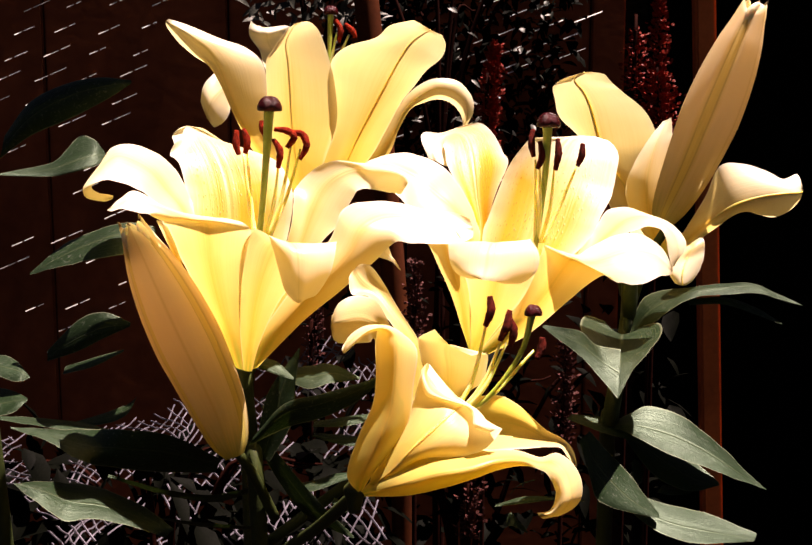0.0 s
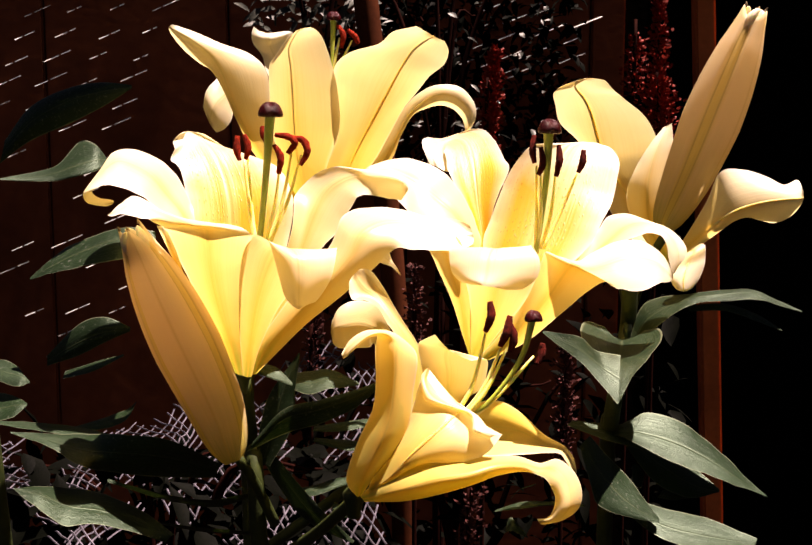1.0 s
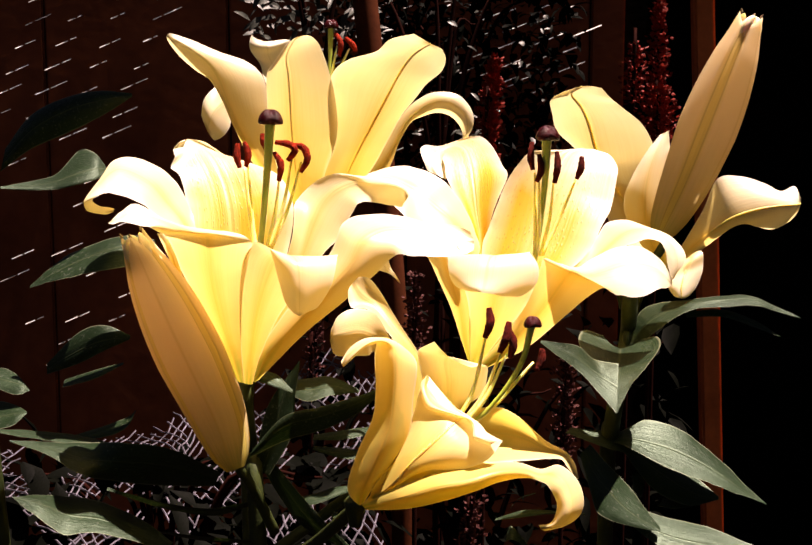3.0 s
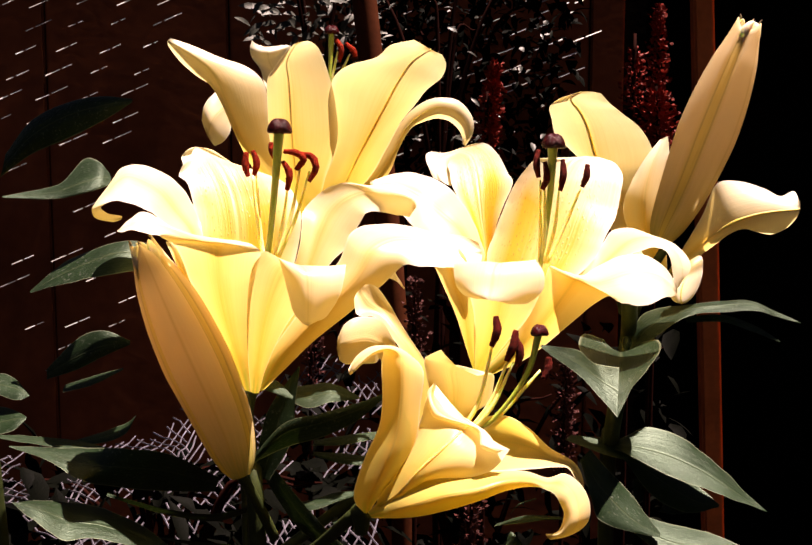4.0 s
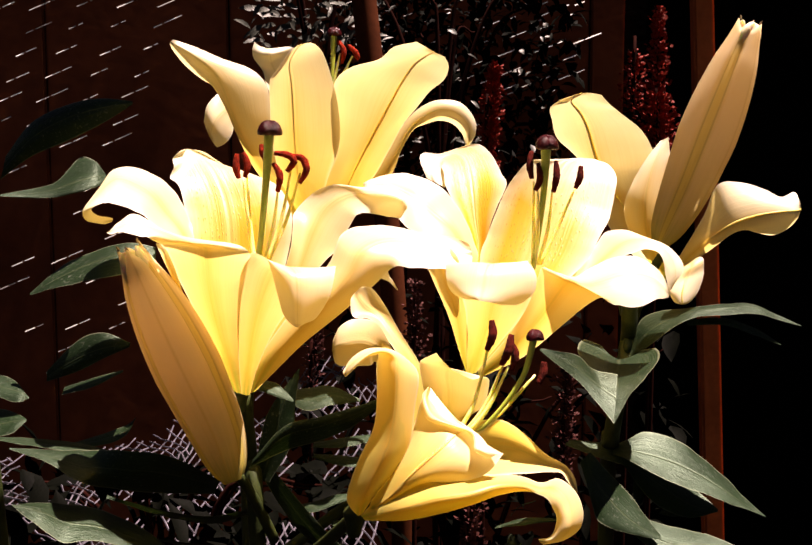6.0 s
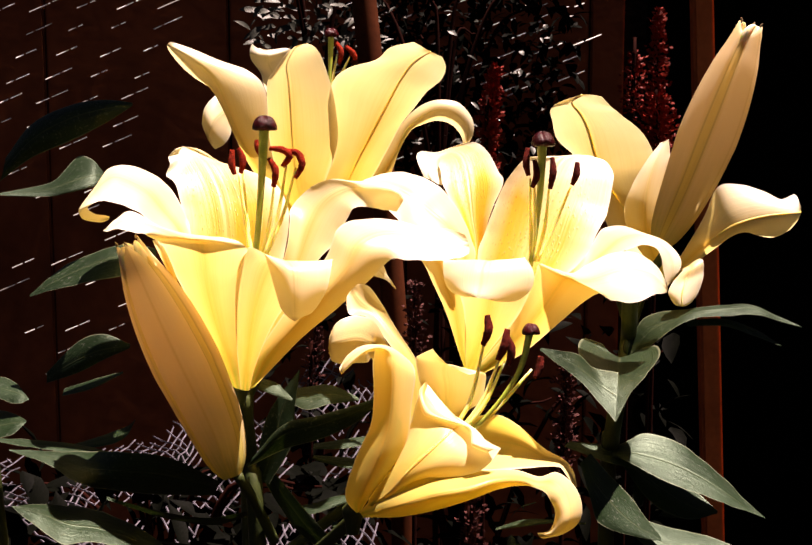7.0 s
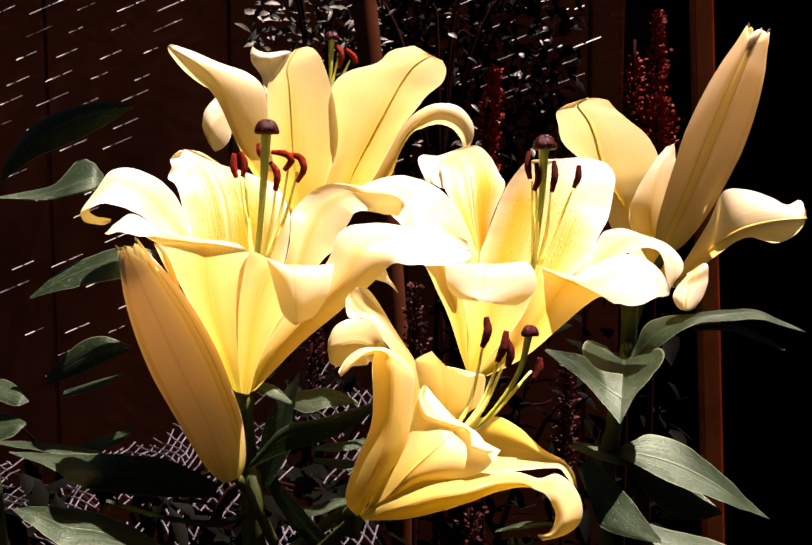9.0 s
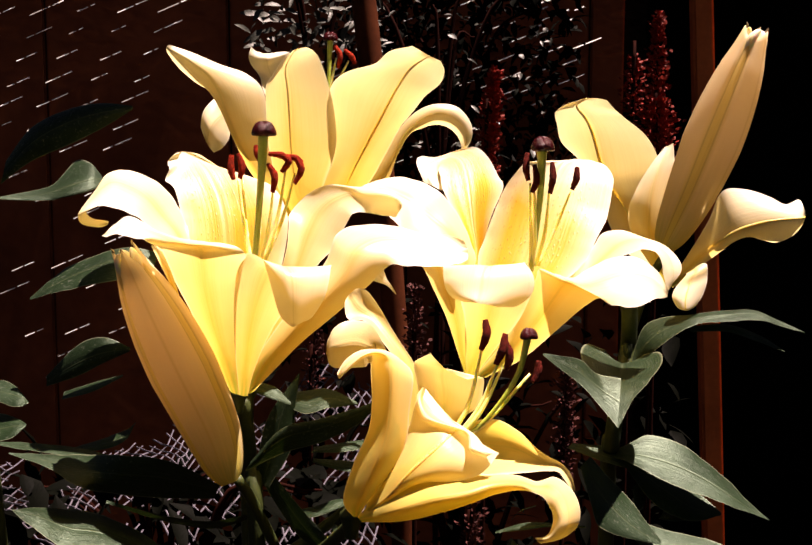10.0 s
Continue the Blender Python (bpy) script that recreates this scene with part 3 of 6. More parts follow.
petal(lily_tall, [((0.51, -1, 0.29), (0.24, -0.05, -0.02), (0.02, -0.15, 0)),
        ((0.83, -1.9, 2.2), (0.54, -0.15, -0.04), (0.09, -0.45, 0.16)),
        ((1.31, -3, 4.34), (1.12, -0.3, 0.12), (-0.05, -0.7, 0.04)),
        ((1.89, -4, 6.25), (1.77, -0.4, 0.12), (-0.31, -0.8, 0.16)),
        ((2.53, -4.7, 7.52), (2.26, -0.25, -0.18), (-0.58, -0.75, 0)),
        ((3.25, -5.2, 7.85), (2.11, 0.1, -0.34), (-0.33, -0.8, -0.28)),
        ((3.58, -5.8, 7.88), (1.72, 0.25, -0.27), (-0.38, -0.75, -0.13)),
        ((3.92, -6.6, 7.57), (1.53, 0.15, -0.21), (-0.2, -1.05, 0.17)),
        ((4.02, -6.9, 6.72), (1.27, 0.1, -0.14), (-0.14, -1.1, 0.26)),
        ((4.01, -6.9, 5.76), (0.83, 0, -0.09), (-0, -1, 0.28)),
        ((3.97, -6.6, 5.11), (0.39, -0.05, 0.02), (-0, -0.45, -0.02)),
        ((3.94, -6.4, 4.97), (0.09, 0, 0), (-0.01, 0, -0.03))], ruffle=.05)
petal(lily_tall, [((0.82, -0.8, 0.39), (0.27, -0.1, 0.07), (0.06, -0.2, 0)),
        ((1.73, -1.4, 2.1), (0.45, -0.2, -0.32), (0.06, -0.4, 0.15)),
        ((3.23, -2, 3.77), (0.61, -0.25, -0.5), (0.06, -0.75, -0.05)),
        ((4.8, -2.3, 5.49), (0.73, -0.35, -0.73), (0.09, -1.05, 0.06)),
        ((6.18, -2.2, 7), (0.94, -0.5, -0.84), (0.14, -1.1, 0.15)),
        ((6.86, -1.8, 8.21), (1.34, -0.8, -0.78), (0.1, -0.8, 0.33)),
        ((7.67, -1.2, 8.72), (1.44, -1.15, -0.83), (0.38, -0.35, 0.27)),
        ((8.65, -0.8, 8.84), (1.36, -1.3, -1.04), (0.38, -0.1, 0.26)),
        ((9.91, -0.6, 8.68), (1.12, -1.2, -1.05), (0.31, 0, 0.15)),
        ((11.19, -0.5, 8.48), (0.75, -0.95, -0.85), (0.23, 0.05, 0.11)),
        ((12.27, -0.4, 8.3), (0.32, -0.7, -0.73), (0.17, 0.1, -0.03)),
        ((12.87, -0.4, 8.24), (0.08, -0.3, -0.49), (0.11, 0.1, -0.01))], ruffle=.05)
petal(lily_tall, [((0.49, 0.6, 0.16), (0.24, -0.15, 0.06), (-0.01, 0.15, -0.06)),
        ((2.01, 2.2, 3.84), (0.77, -0.25, -0.26), (-0.05, 0.45, -0.07)),
        ((3.12, 3.4, 7.04), (0.87, -0.5, -0.41), (-0.17, 0.9, -0.24)),
        ((3.67, 4.2, 8.82), (1.4, -0.9, -0.63), (-0.27, 1.1, 0)),
        ((4.25, 4.8, 10.03), (1.66, -1.35, -0.43), (0.06, 1.15, 0.37)),
        ((5.03, 4.8, 10.8), (1.45, -1.7, -0.59), (0.17, 0.9, 0.23)),
        ((6.18, 4.2, 11.28), (0.93, -1.6, -0.77), (0.41, 0.4, 0.26)),
        ((7.09, 2.7, 11.27), (0.58, -1.3, -0.75), (0.24, -0.8, 0.33)),
        ((8.07, 1.6, 11.26), (0.21, -0.8, -0.76), (0.17, -1.4, 0.43)),
        ((8.92, 1, 11.07), (-0.09, -0.4, -0.64), (0.19, -1.5, 0.44)),
        ((9.24, 1.4, 10.54), (-0.19, -0.2, -0.38), (0.16, -0.7, 0.2))], ruffle=.05)
petal(lily_tall, [((-2.92, -1.6, 6.04), (0.16, 0, -0.11), (-0.03, 0, 0)),
        ((-3.17, -2.4, 7.35), (0.24, -0.05, -0.06), (0.02, -0.15, 0)),
        ((-3.54, -2.8, 8.42), (0.2, -0.05, 0.06), (0.01, -0.15, 0.01)),
        ((-3.75, -2.8, 8.75), (0.11, 0, 0.03), (0, 0, 0))], ruffle=.02)
lily_rear = flower(plant_d, (0.0307, 0.0177, 0.9617))
petal(lily_rear, [((-0.05, -0.5, 0.56), (0.55, -0.15, -0.05), (0.01, -0.05, -0.12)),
        ((-2.33, -1.6, 3.57), (1.08, -0.25, -0.35), (-0.29, -0.35, 0)),
        ((-3.58, -2.2, 5.79), (1.32, -0.2, -0.61), (-0.68, -0.6, 0.07)),
        ((-4.33, -2.6, 7.64), (1.52, -0.2, -0.52), (-0.94, -0.8, -0.22)),
        ((-4.94, -2.8, 9.3), (1.79, -0.2, 0.02), (-1.04, -1, -0.05)),
        ((-5.57, -2.9, 10.29), (1.72, 0, 0.27), (-0.63, -1.1, 0.06)),
        ((-6.48, -3, 11.04), (1.28, 0, 0.17), (-0.14, -1, 0.06)),
        ((-7.44, -3, 11.67), (0.77, 0, 0.1), (-0.01, -0.6, -0.04)),
        ((-8.25, -2.8, 12.12), (0.12, 0, 0.15), (-0.08, 0, 0.02))], ruffle=.03, skin=PETAL_GOLD)
petal(lily_rear, [((0.54, -1, 0.51), (0.9, -0.15, 0.01), (0.21, -0.35, -0.12)),
        ((-0, -2.2, 3.23), (1.57, -0.05, 0), (-0.3, -0.45, 0)),
        ((-0.11, -3.4, 5.76), (2.21, 0, -0.08), (-0.65, -0.5, 0.07)),
        ((-0.1, -4.4, 7.86), (2.2, 0, 0), (-0.64, -0.5, -0.03)),
        ((-0.12, -5.1, 9.43), (1.98, -0.05, 0.08), (-0.54, -0.45, -0.12)),
        ((-0.18, -5.6, 10.49), (1.52, -0.15, 0.46), (-0.62, -0.45, -0.05)),
        ((0.2, -6, 11.21), (0.95, -0.1, 0.3), (-0.41, -0.3, -0.04)),
        ((0.62, -6.3, 11.58), (0.45, 0, 0.13), (-0.13, 0, 0.03))], rib=.055, ruffle=.03, skin=PETAL_GOLD)
petal(lily_rear, [((1.52, -0.9, 0.58), (0.48, -0.05, 0.04), (0.01, -0.35, -0.09)),
        ((3.22, -1.9, 2.88), (1.5, -0.2, 0.04), (0.09, -0.5, -0.13)),
        ((4.18, -3, 4.76), (1.69, -0.25, -0), (-0.07, -0.55, -0.35)),
        ((5.1, -3.8, 6.41), (2.16, -0.15, -0.21), (0.35, -0.45, -0.65)),
        ((6.09, -4.6, 8.17), (2.66, 0.1, -0.66), (0.94, -0.3, -0.43)),
        ((6.86, -5.3, 9.5), (2.52, 0.2, -0.7), (0.82, -0.1, -0.05)),
        ((7.57, -5.7, 10.48), (2.03, 0.3, -0.59), (0.15, 0.1, 0.35)),
        ((8.28, -6, 10.99), (1.71, 0.3, -0.56), (0.26, 0.2, 0.12)),
        ((8.78, -6.2, 11.22), (0.88, 0.3, -0.42), (0.18, 0.2, -0.11))], rib=.09, ruffle=.03, skin=PETAL_GOLD)
petal(lily_rear, [((2.05, 0, 0.61), (0.36, 0, 0), (-0, 0, -0.11)),
        ((4.95, -1, 2.87), (0.89, -0.1, 0.09), (0.01, -0.3, -0.26)),
        ((6.37, -1.4, 4.78), (0.49, 0, 0), (0.04, -0.4, -0.53)),
        ((7.24, -1.6, 6.5), (0.35, 0, -0.17), (0, -0.4, -0.26)),
        ((8.2, -1.9, 7.44), (0.26, 0.1, -0.48), (0.11, -0.6, -0.03)),
        ((9.3, -2, 7.94), (0.09, 0.2, -0.66), (0.07, -0.6, 0.02)),
        ((10.43, -2, 7.74), (-0.25, 0.25, -0.69), (-0.01, -0.65, -0.02)),
        ((11.21, -1.8, 7), (-0.42, 0.2, -0.47), (-0.01, -0.5, 0.01)),
        ((11.4, -1.6, 6.15), (-0.37, 0.15, -0.22), (-0.02, -0.35, -0.06)),
        ((11.18, -1.3, 5.47), (-0.12, 0, 0.05), (-0.02, 0, -0.05))], rib=.05, skin=PETAL_GOLD, ruffle=.03)
petal(lily_rear, [((0.51, 1, 0.56), (0.18, 0, 0), (-0, 0, -0.11)),
        ((-2.32, 2.2, 4.29), (0.55, 0, 0), (-0.19, 0, -0.18)),
        ((-4.2, 2.8, 7.59), (0.63, 0.1, 0.1), (-0.11, 0.1, -0.27)),
        ((-5.33, 2, 8.09), (-0.31, 0.1, 1.13), (-0, -0.3, -0.05)),
        ((-5.83, 1.3, 7.69), (-0.61, 0, 1.31), (-0.07, -0.5, 0.1)),
        ((-6.23, 0.9, 7.03), (-0.65, -0.05, 1.22), (-0.03, -0.55, 0.12)),
        ((-6.52, 1, 6.07), (-0.45, 0, 0.88), (0.02, -0.3, -0.21))], skin=PETAL_GOLD, ruffle=.03)
petal(lily_rear, [((0.7, 1, 0.56), (0.36, 0, 0), (-0, 0, -0.11)),
        ((-0.3, 4, 5.23), (0.93, 0, -0.09), (-0.24, 0.5, -0.27)),
        ((-1.98, 5.8, 9.64), (1.4, 0.2, 0.2), (-0.37, 0.6, -0.33)),
        ((-2.56, 6, 10.98), (1.21, 0.3, 0.35), (-0.34, 0.3, -0.4)),
        ((-2.87, 5.6, 11.77), (1.42, 0.5, 0.38), (-0.23, -0.1, -0.56)),
        ((-2.92, 5.2, 12.29), (1.31, 0.6, 0.19), (-0.09, -0.4, -0.46)),
        ((-3.4, 5.4, 12.79), (0.74, 0.4, -0.17), (-0.13, -0.2, -0.21))], ruffle=.03)
lily_open = flower(plant_a, (0.1235, -0.0510, 0.8855))
petal(lily_open, [((-0.04, 0.7, 0.16), (0.15, 0, 0), (0.01, 0.2, -0.13)),
        ((0.18, 3, 4.01), (0.46, 0.05, -0.01), (-0.03, 0.45, -0.37)),
        ((0.54, 4.8, 6.71), (0.47, 0, 0.23), (0.02, 0.6, -0.69)),
        ((0.36, 6, 8.49), (1.01, 0, 0.32), (-0.16, 0.8, -0.51)),
        ((0.23, 7.2, 10.13), (1.68, 0.1, 0.51), (-0.33, 0.9, -0.15)),
        ((0.08, 8.6, 11.53), (1.79, 0.5, 0.41), (-0.17, 0.9, 0.41)),
        ((-0.26, 9.7, 12.48), (1.55, 0.8, 0.67), (-0.2, 0.9, 0.44)),
        ((-1.02, 10.1, 12.72), (1.14, 0.9, 0.77), (-0.41, 0.6, 0.09)),
        ((-1.99, 9.7, 12.38), (-0.12, 0.9, 0.58), (-0.41, 0.4, 0.27)),
        ((-2.48, 9, 11.97), (-0.72, 0.7, 0.8), (-0.29, 0.1, 0.06)),
        ((-2.36, 8.4, 11.37), (-0.83, 0.6, 0.74), (-0.04, 0, -0.09)),
        ((-2.17, 7.9, 10.81), (-0.57, 0.3, 0.26), (-0.05, 0, 0.03))], skin=PETAL_THROAT, ruffle=.04)
petal(lily_open, [((0.16, 0.56, 0.12), (0.2, -0.08, 0.06), (-0.01, 0.24, -0.15)),
        ((1.55, 2.08, 2.9), (0.96, -0.2, 0.03), (-0, 0.68, -0.41)),
        ((3.08, 3.68, 5.49), (2.5, -0.4, -0.54), (0.12, 1.2, -0.4)),
        ((3.82, 4.8, 7.13), (2.99, -0.24, -0.6), (-0.05, 1.36, 0.05)),
        ((4.43, 5.92, 8.81), (3.18, -0.04, -0.62), (-0.23, 1.48, 0.25)),
        ((5.02, 6.88, 10.33), (3.23, 0.16, -0.8), (-0.34, 1.44, 0.55)),
        ((5.63, 7.76, 11.53), (3.1, 0.36, -0.53), (-0.36, 1.4, 0.44)),
        ((6.2, 8.32, 12.26), (2.76, 0.32, -0.4), (-0.34, 0.96, 0.32)),
        ((6.91, 8.64, 12.53), (1.89, 0.2, -0.06), (-0.12, 0.52, 0.24)),
        ((7.27, 8.8, 12.6), (1.11, 0.16, 0.02), (0.14, 0.32, 0.09))], skin=PETAL_THROAT, ruffle=.05)
petal(lily_open, [((-0.17, 0.1, 0.28), (0.11, -0.1, 0.01), (0, 0, -0.07)),
        ((-0.56, 1, 3.97), (-0.26, -0.65, -0.51), (0.02, 0.05, -0.01)),
        ((-0.29, 2.2, 6.4), (-0.74, -1.15, -0.09), (0.08, 0.05, 0.1)),
        ((-0.73, 2.5, 7.45), (-0.88, -1.35, -0.13), (0.09, 0.05, 0.07)),
        ((-1.33, 2.8, 8.28), (-0.86, -1.5, -0.57), (-0.05, 0.1, 0.12)),
        ((-2.17, 3.2, 8.99), (-0.87, -1.5, -1), (-0.11, 0.1, 0.12)),
        ((-3.21, 3.6, 9.81), (-0.71, -1.4, -1.35), (-0.15, 0, 0.32)),
        ((-4.33, 4.2, 10.38), (-0.45, -1.3, -1.25), (-0.27, 0.1, 0.36)),
        ((-5.33, 4.6, 10.69), (-0.21, -1.2, -0.88), (-0.24, 0.2, 0.26)),
        ((-6.21, 4.6, 10.59), (0.03, -0.8, -0.44), (-0.1, 0.2, 0.07)),
        ((-6.57, 4.4, 10.56), (0.05, 0, -0.19), (-0.05, 0, 0))], ruffle=.05)
petal(lily_open, [((0.31, 0.2, 0.2), (0.17, -0.1, 0.05), (0.01, 0.1, -0.11)),
        ((2.79, 1, 2.76), (0.25, -0.4, -0.39), (0.03, 0.2, -0.18)),
        ((5.76, 2, 4.9), (0.3, -0.5, -0.25), (-0.02, 0.3, -0.19)),
        ((7.06, 2.6, 5.91), (0.33, -0.7, -0.21), (0.07, 0.3, -0.15)),
        ((8.04, 3, 6.8), (0.42, -1, -0.34), (0.21, 0.2, -0.13)),
        ((8.99, 3.2, 7.55), (0.5, -1.3, -0.5), (0.35, 0.1, -0.02)),
        ((10.01, 3, 7.78), (0.34, -1.4, -0.48), (0.43, 0, -0.03)),
        ((10.84, 2.6, 7.5), (-0.05, -1.15, -0.32), (0.22, -0.05, -0)),
        ((11.41, 2.2, 7.01), (-0.37, -0.75, -0.32), (0.08, -0.05, -0.02)),
        ((11.69, 1.8, 6.29), (-0.6, -0.45, -0.28), (0.05, -0.05, -0.07)),
        ((11.68, 1.6, 5.7), (-0.54, -0.3, -0.27), (-0.02, 0, -0.06)),
        ((11.52, 1.5, 5.11), (-0.21, -0.15, -0.24), (0.04, 0.05, -0.05))], ruffle=.04)
petal(lily_open, [((0.46, -0.5, 0.16), (0.29, -0.05, -0.05), (-0.01, -0.15, -0.03)),
        ((2.23, -1.4, 1.98), (0.43, -0.1, -0.57), (-0.06, -0.5, 0.09)),
        ((3.47, -2.6, 3.89), (0.84, -0.15, -0.62), (-0.11, -0.75, 0.18)),
        ((4.1, -3.8, 5.3), (1.18, -0.1, -0.83), (-0.23, -1, 0.12)),
        ((4.51, -4.5, 6.06), (1.51, -0.05, -0.78), (-0.32, -1.05, 0.21)),
        ((5.45, -3.8, 5.76), (1.18, -0.4, -0.64), (-0.14, -0.8, 0.21)),
        ((6.54, -2.4, 5.77), (0.9, -1.2, -0.64), (0.08, -0.4, 0.47)),
        ((7.68, -1.6, 6.03), (0.79, -1.6, -0.94), (0.15, -0.2, 0.53)),
        ((8.76, -1.2, 6.13), (0.54, -1.5, -1.14), (0.13, -0.1, 0.26)),
        ((9.67, -1, 5.91), (0.2, -1.15, -0.99), (0.11, -0.05, -0)),
        ((10.36, -0.6, 5.49), (-0.02, -0.6, -0.69), (0.03, 0, -0.04)),
        ((10.84, -0.6, 5.06), (-0.01, 0, -0.26), (0.04, 0, -0.03))], ruffle=.05)
petal(lily_open, [((-0.13, -0.9, 0.31), (0.26, -0.05, -0.02), (-0.05, -0.25, -0.04)),
        ((0.31, -2.2, 2.26), (0.89, -0.1, -0.06), (-0.1, -0.7, 0.05)),
        ((0.62, -3.3, 3.99), (1.41, -0.2, -0.11), (-0.19, -0.9, 0.27)),
        ((0.67, -4.1, 5.6), (1.91, -0.2, -0.11), (-0.22, -0.9, 0.38)),
        ((0.6, -4.7, 6.75), (2.27, -0.1, -0.19), (-0.05, -0.8, 0.41)),
        ((0.41, -5.4, 6.97), (2.14, -0.15, 0.04), (0.08, -0.85, 0.08)),
        ((0.25, -5.7, 6.87), (2.09, -0.1, 0.13), (0.04, -0.8, -0.02)),
        ((0.08, -6.2, 6.45), (2.27, -0.15, 0.08), (-0.32, -0.95, 0.11)),
        ((-0.05, -6.6, 5.81), (2.17, -0.15, -0.05), (-0.47, -1.05, 0.16)),
        ((-0.17, -6.9, 5.39), (1.6, -0.1, -0.18), (-0.38, -1, 0.24)),
        ((-0.1, -7, 5.22), (0.84, -0.05, -0.11), (-0.11, -0.55, 0.14))], ruffle=.06)
petal(lily_open, [((-0.33, -0.4, 0.26), (0.12, -0.15, -0.03), (-0.05, -0.05, -0.05)),
        ((-0.65, -0.8, 1.58), (0.27, -0.3, -0.05), (-0.06, -0.1, -0.03)),
        ((-0.98, -1.4, 3.43), (0.57, -0.65, -0), (-0.09, -0.25, -0.01)),
        ((-1.51, -1.6, 5.17), (0.74, -0.95, 0.11), (-0.07, -0.35, 0.04)),
        ((-2.07, -1.2, 6.7), (0.86, -1, 0.3), (-0.09, -0.2, 0.09)),
        ((-2.9, 0.2, 7.31), (0.72, -0.6, 0.34), (-0.14, 0, 0)),
        ((-3.92, 1.2, 7.24), (0.44, -0.3, 0.39), (0, 0.1, -0.08)),
        ((-5.26, 1.3, 6.33), (0.19, 0, 0.3), (-0.04, 0, 0)),
        ((-5.32, 1.2, 5.69), (0.42, 0, 0.06), (0, 0, 0.15)),
        ((-4.76, 1.1, 5.25), (0.15, 0, 0), (0, 0, 0.09)),
        ((-4.37, 1, 4.66), (0.03, 0, 0), (-0, 0, -0.03))], ruffle=.03)
lily_low = flower(plant_a, (0.0604, -0.1495, 0.8381))
petal(lily_low, [((0.25, -0.6, 0.34), (0.19, -0.1, 0.1), (-0, -0.2, 0.01)),
        ((0.49, -1.6, 1.55), (0.71, -0.3, 0.22), (0.13, -0.7, 0.11)),
        ((1.21, -1.9, 3.22), (0.94, -0.3, -0.03), (0.13, -1, 0.3)),
        ((1.68, -1.8, 4.63), (0.88, -0.25, -0.18), (-0.01, -1.15, 0.31)),
        ((1.84, -1.6, 6.13), (0.89, -0.2, -0.26), (0.02, -1.2, 0.34)),
        ((1.84, -1.4, 7.39), (0.99, -0.05, -0.3), (-0.03, -1.15, 0.41)),
        ((1.79, -1.2, 7.88), (0.89, 0.25, -0.36), (-0.07, -0.95, 0.28)),
        ((1.44, -1.2, 8.21), (0.66, 0.5, -0.17), (-0.11, -0.7, 0.3)),
        ((0.81, -1.4, 8.29), (0.44, 0.65, 0.1), (-0.16, -0.55, 0.19)),
        ((0.17, -1.6, 8.02), (0.21, 0.65, 0.3), (-0.1, -0.45, 0.07)),
        ((-0.3, -1.6, 7.62), (0.03, 0.45, 0.29), (-0.04, -0.25, 0.02)),
        ((-0.54, -1.6, 7.2), (-0.05, 0, 0.13), (-0, 0, -0.04))], skin=PETAL_YOUNG, ruffle=.05)
petal(lily_low, [((0.25, 1, -0.15), (0.14, 0, 0), (-0.01, 0, -0.05)),
        ((1.35, 2.4, 2.85), (0.58, 0, 0), (-0.07, 0.2, -0.06)),
        ((1.48, 2.6, 5.55), (0.72, 0.1, -0.15), (-0.17, 0.3, -0.07)),
        ((1.11, 2.3, 7.55), (0.48, 0.2, 0.09), (-0.16, 0.1, 0.37)),
        ((0.57, 1.4, 8.09), (0.2, 0.2, 0.92), (-0.19, -0.4, 0.13)),
        ((-0, 0.9, 8.3), (0.12, 0.2, 1.11), (-0.15, -0.5, 0.12)),
        ((-0.62, 0.6, 8.23), (0.05, 0.1, 1.11), (-0.17, -0.5, 0.04)),
        ((-1.04, 0.6, 8.11), (-0.02, 0.05, 0.94), (-0.12, -0.35, 0.06)),
        ((-1.25, 0.8, 7.87), (-0.04, 0, 0.59), (-0.07, -0.1, 0.03))], skin=PETAL_YOUNG, ruffle=.04)
petal(lily_low, [((0.88, 1.5, -0.41), (0.15, 0, 0), (-0, 0, -0.13)),
        ((2.77, 3, 3.08), (0.78, 0, 0), (0, 0, -0.13)),
        ((2.91, 4, 5.5), (0.46, 0, 0), (-0.07, 0, -0.13)),
        ((2.38, 4.6, 6.86), (0.53, 0.15, -0.16), (-0, 0.15, -0.03)),
        ((1.5, 5.2, 7.97), (0.49, 0.2, -0.06), (-0.05, 0.2, -0.01)),
        ((0.76, 5.8, 8.84), (0.45, 0.3, 0.23), (-0.01, 0.3, -0.13)),
        ((0.07, 6, 9.3), (0.57, 0.25, 0.62), (0.03, 0.25, -0.12)),
        ((-0.35, 6.3, 9.81), (0.46, 0.1, 0.4), (-0.09, 0.2, -0.08)),
        ((-0.41, 6.4, 10.05), (0.23, 0, 0.23), (-0.01, 0, 0.01))], skin=PETAL_DEEP, ruffle=.05)
petal(lily_low, [((1.18, 2, -0.45), (0.19, 0, 0), (0.01, 0, -0.13)),
        ((3.42, 2.8, 1.94), (0.64, 0.1, -0.16), (0.01, 0.5, -0.28)),
        ((4.31, 2.6, 4.24), (0.93, 0.1, -0.28), (0.05, 0.4, -0.23)),
        ((4.42, 2.3, 5.61), (1.5, 0.1, -0.6), (-0.14, 0.4, -0.02)),
        ((4.28, 2, 6.53), (1.69, 0.1, -0.59), (-0.32, 0.4, -0.07)),
        ((4.32, 1.8, 7), (1.58, 0.1, -0.44), (-0.32, 0.3, -0.02)),
        ((4.46, 1.7, 6.97), (0.9, 0.1, -0.65), (-0.14, 0.3, -0.18))], skin=PETAL_DEEP, ruffle=.03)
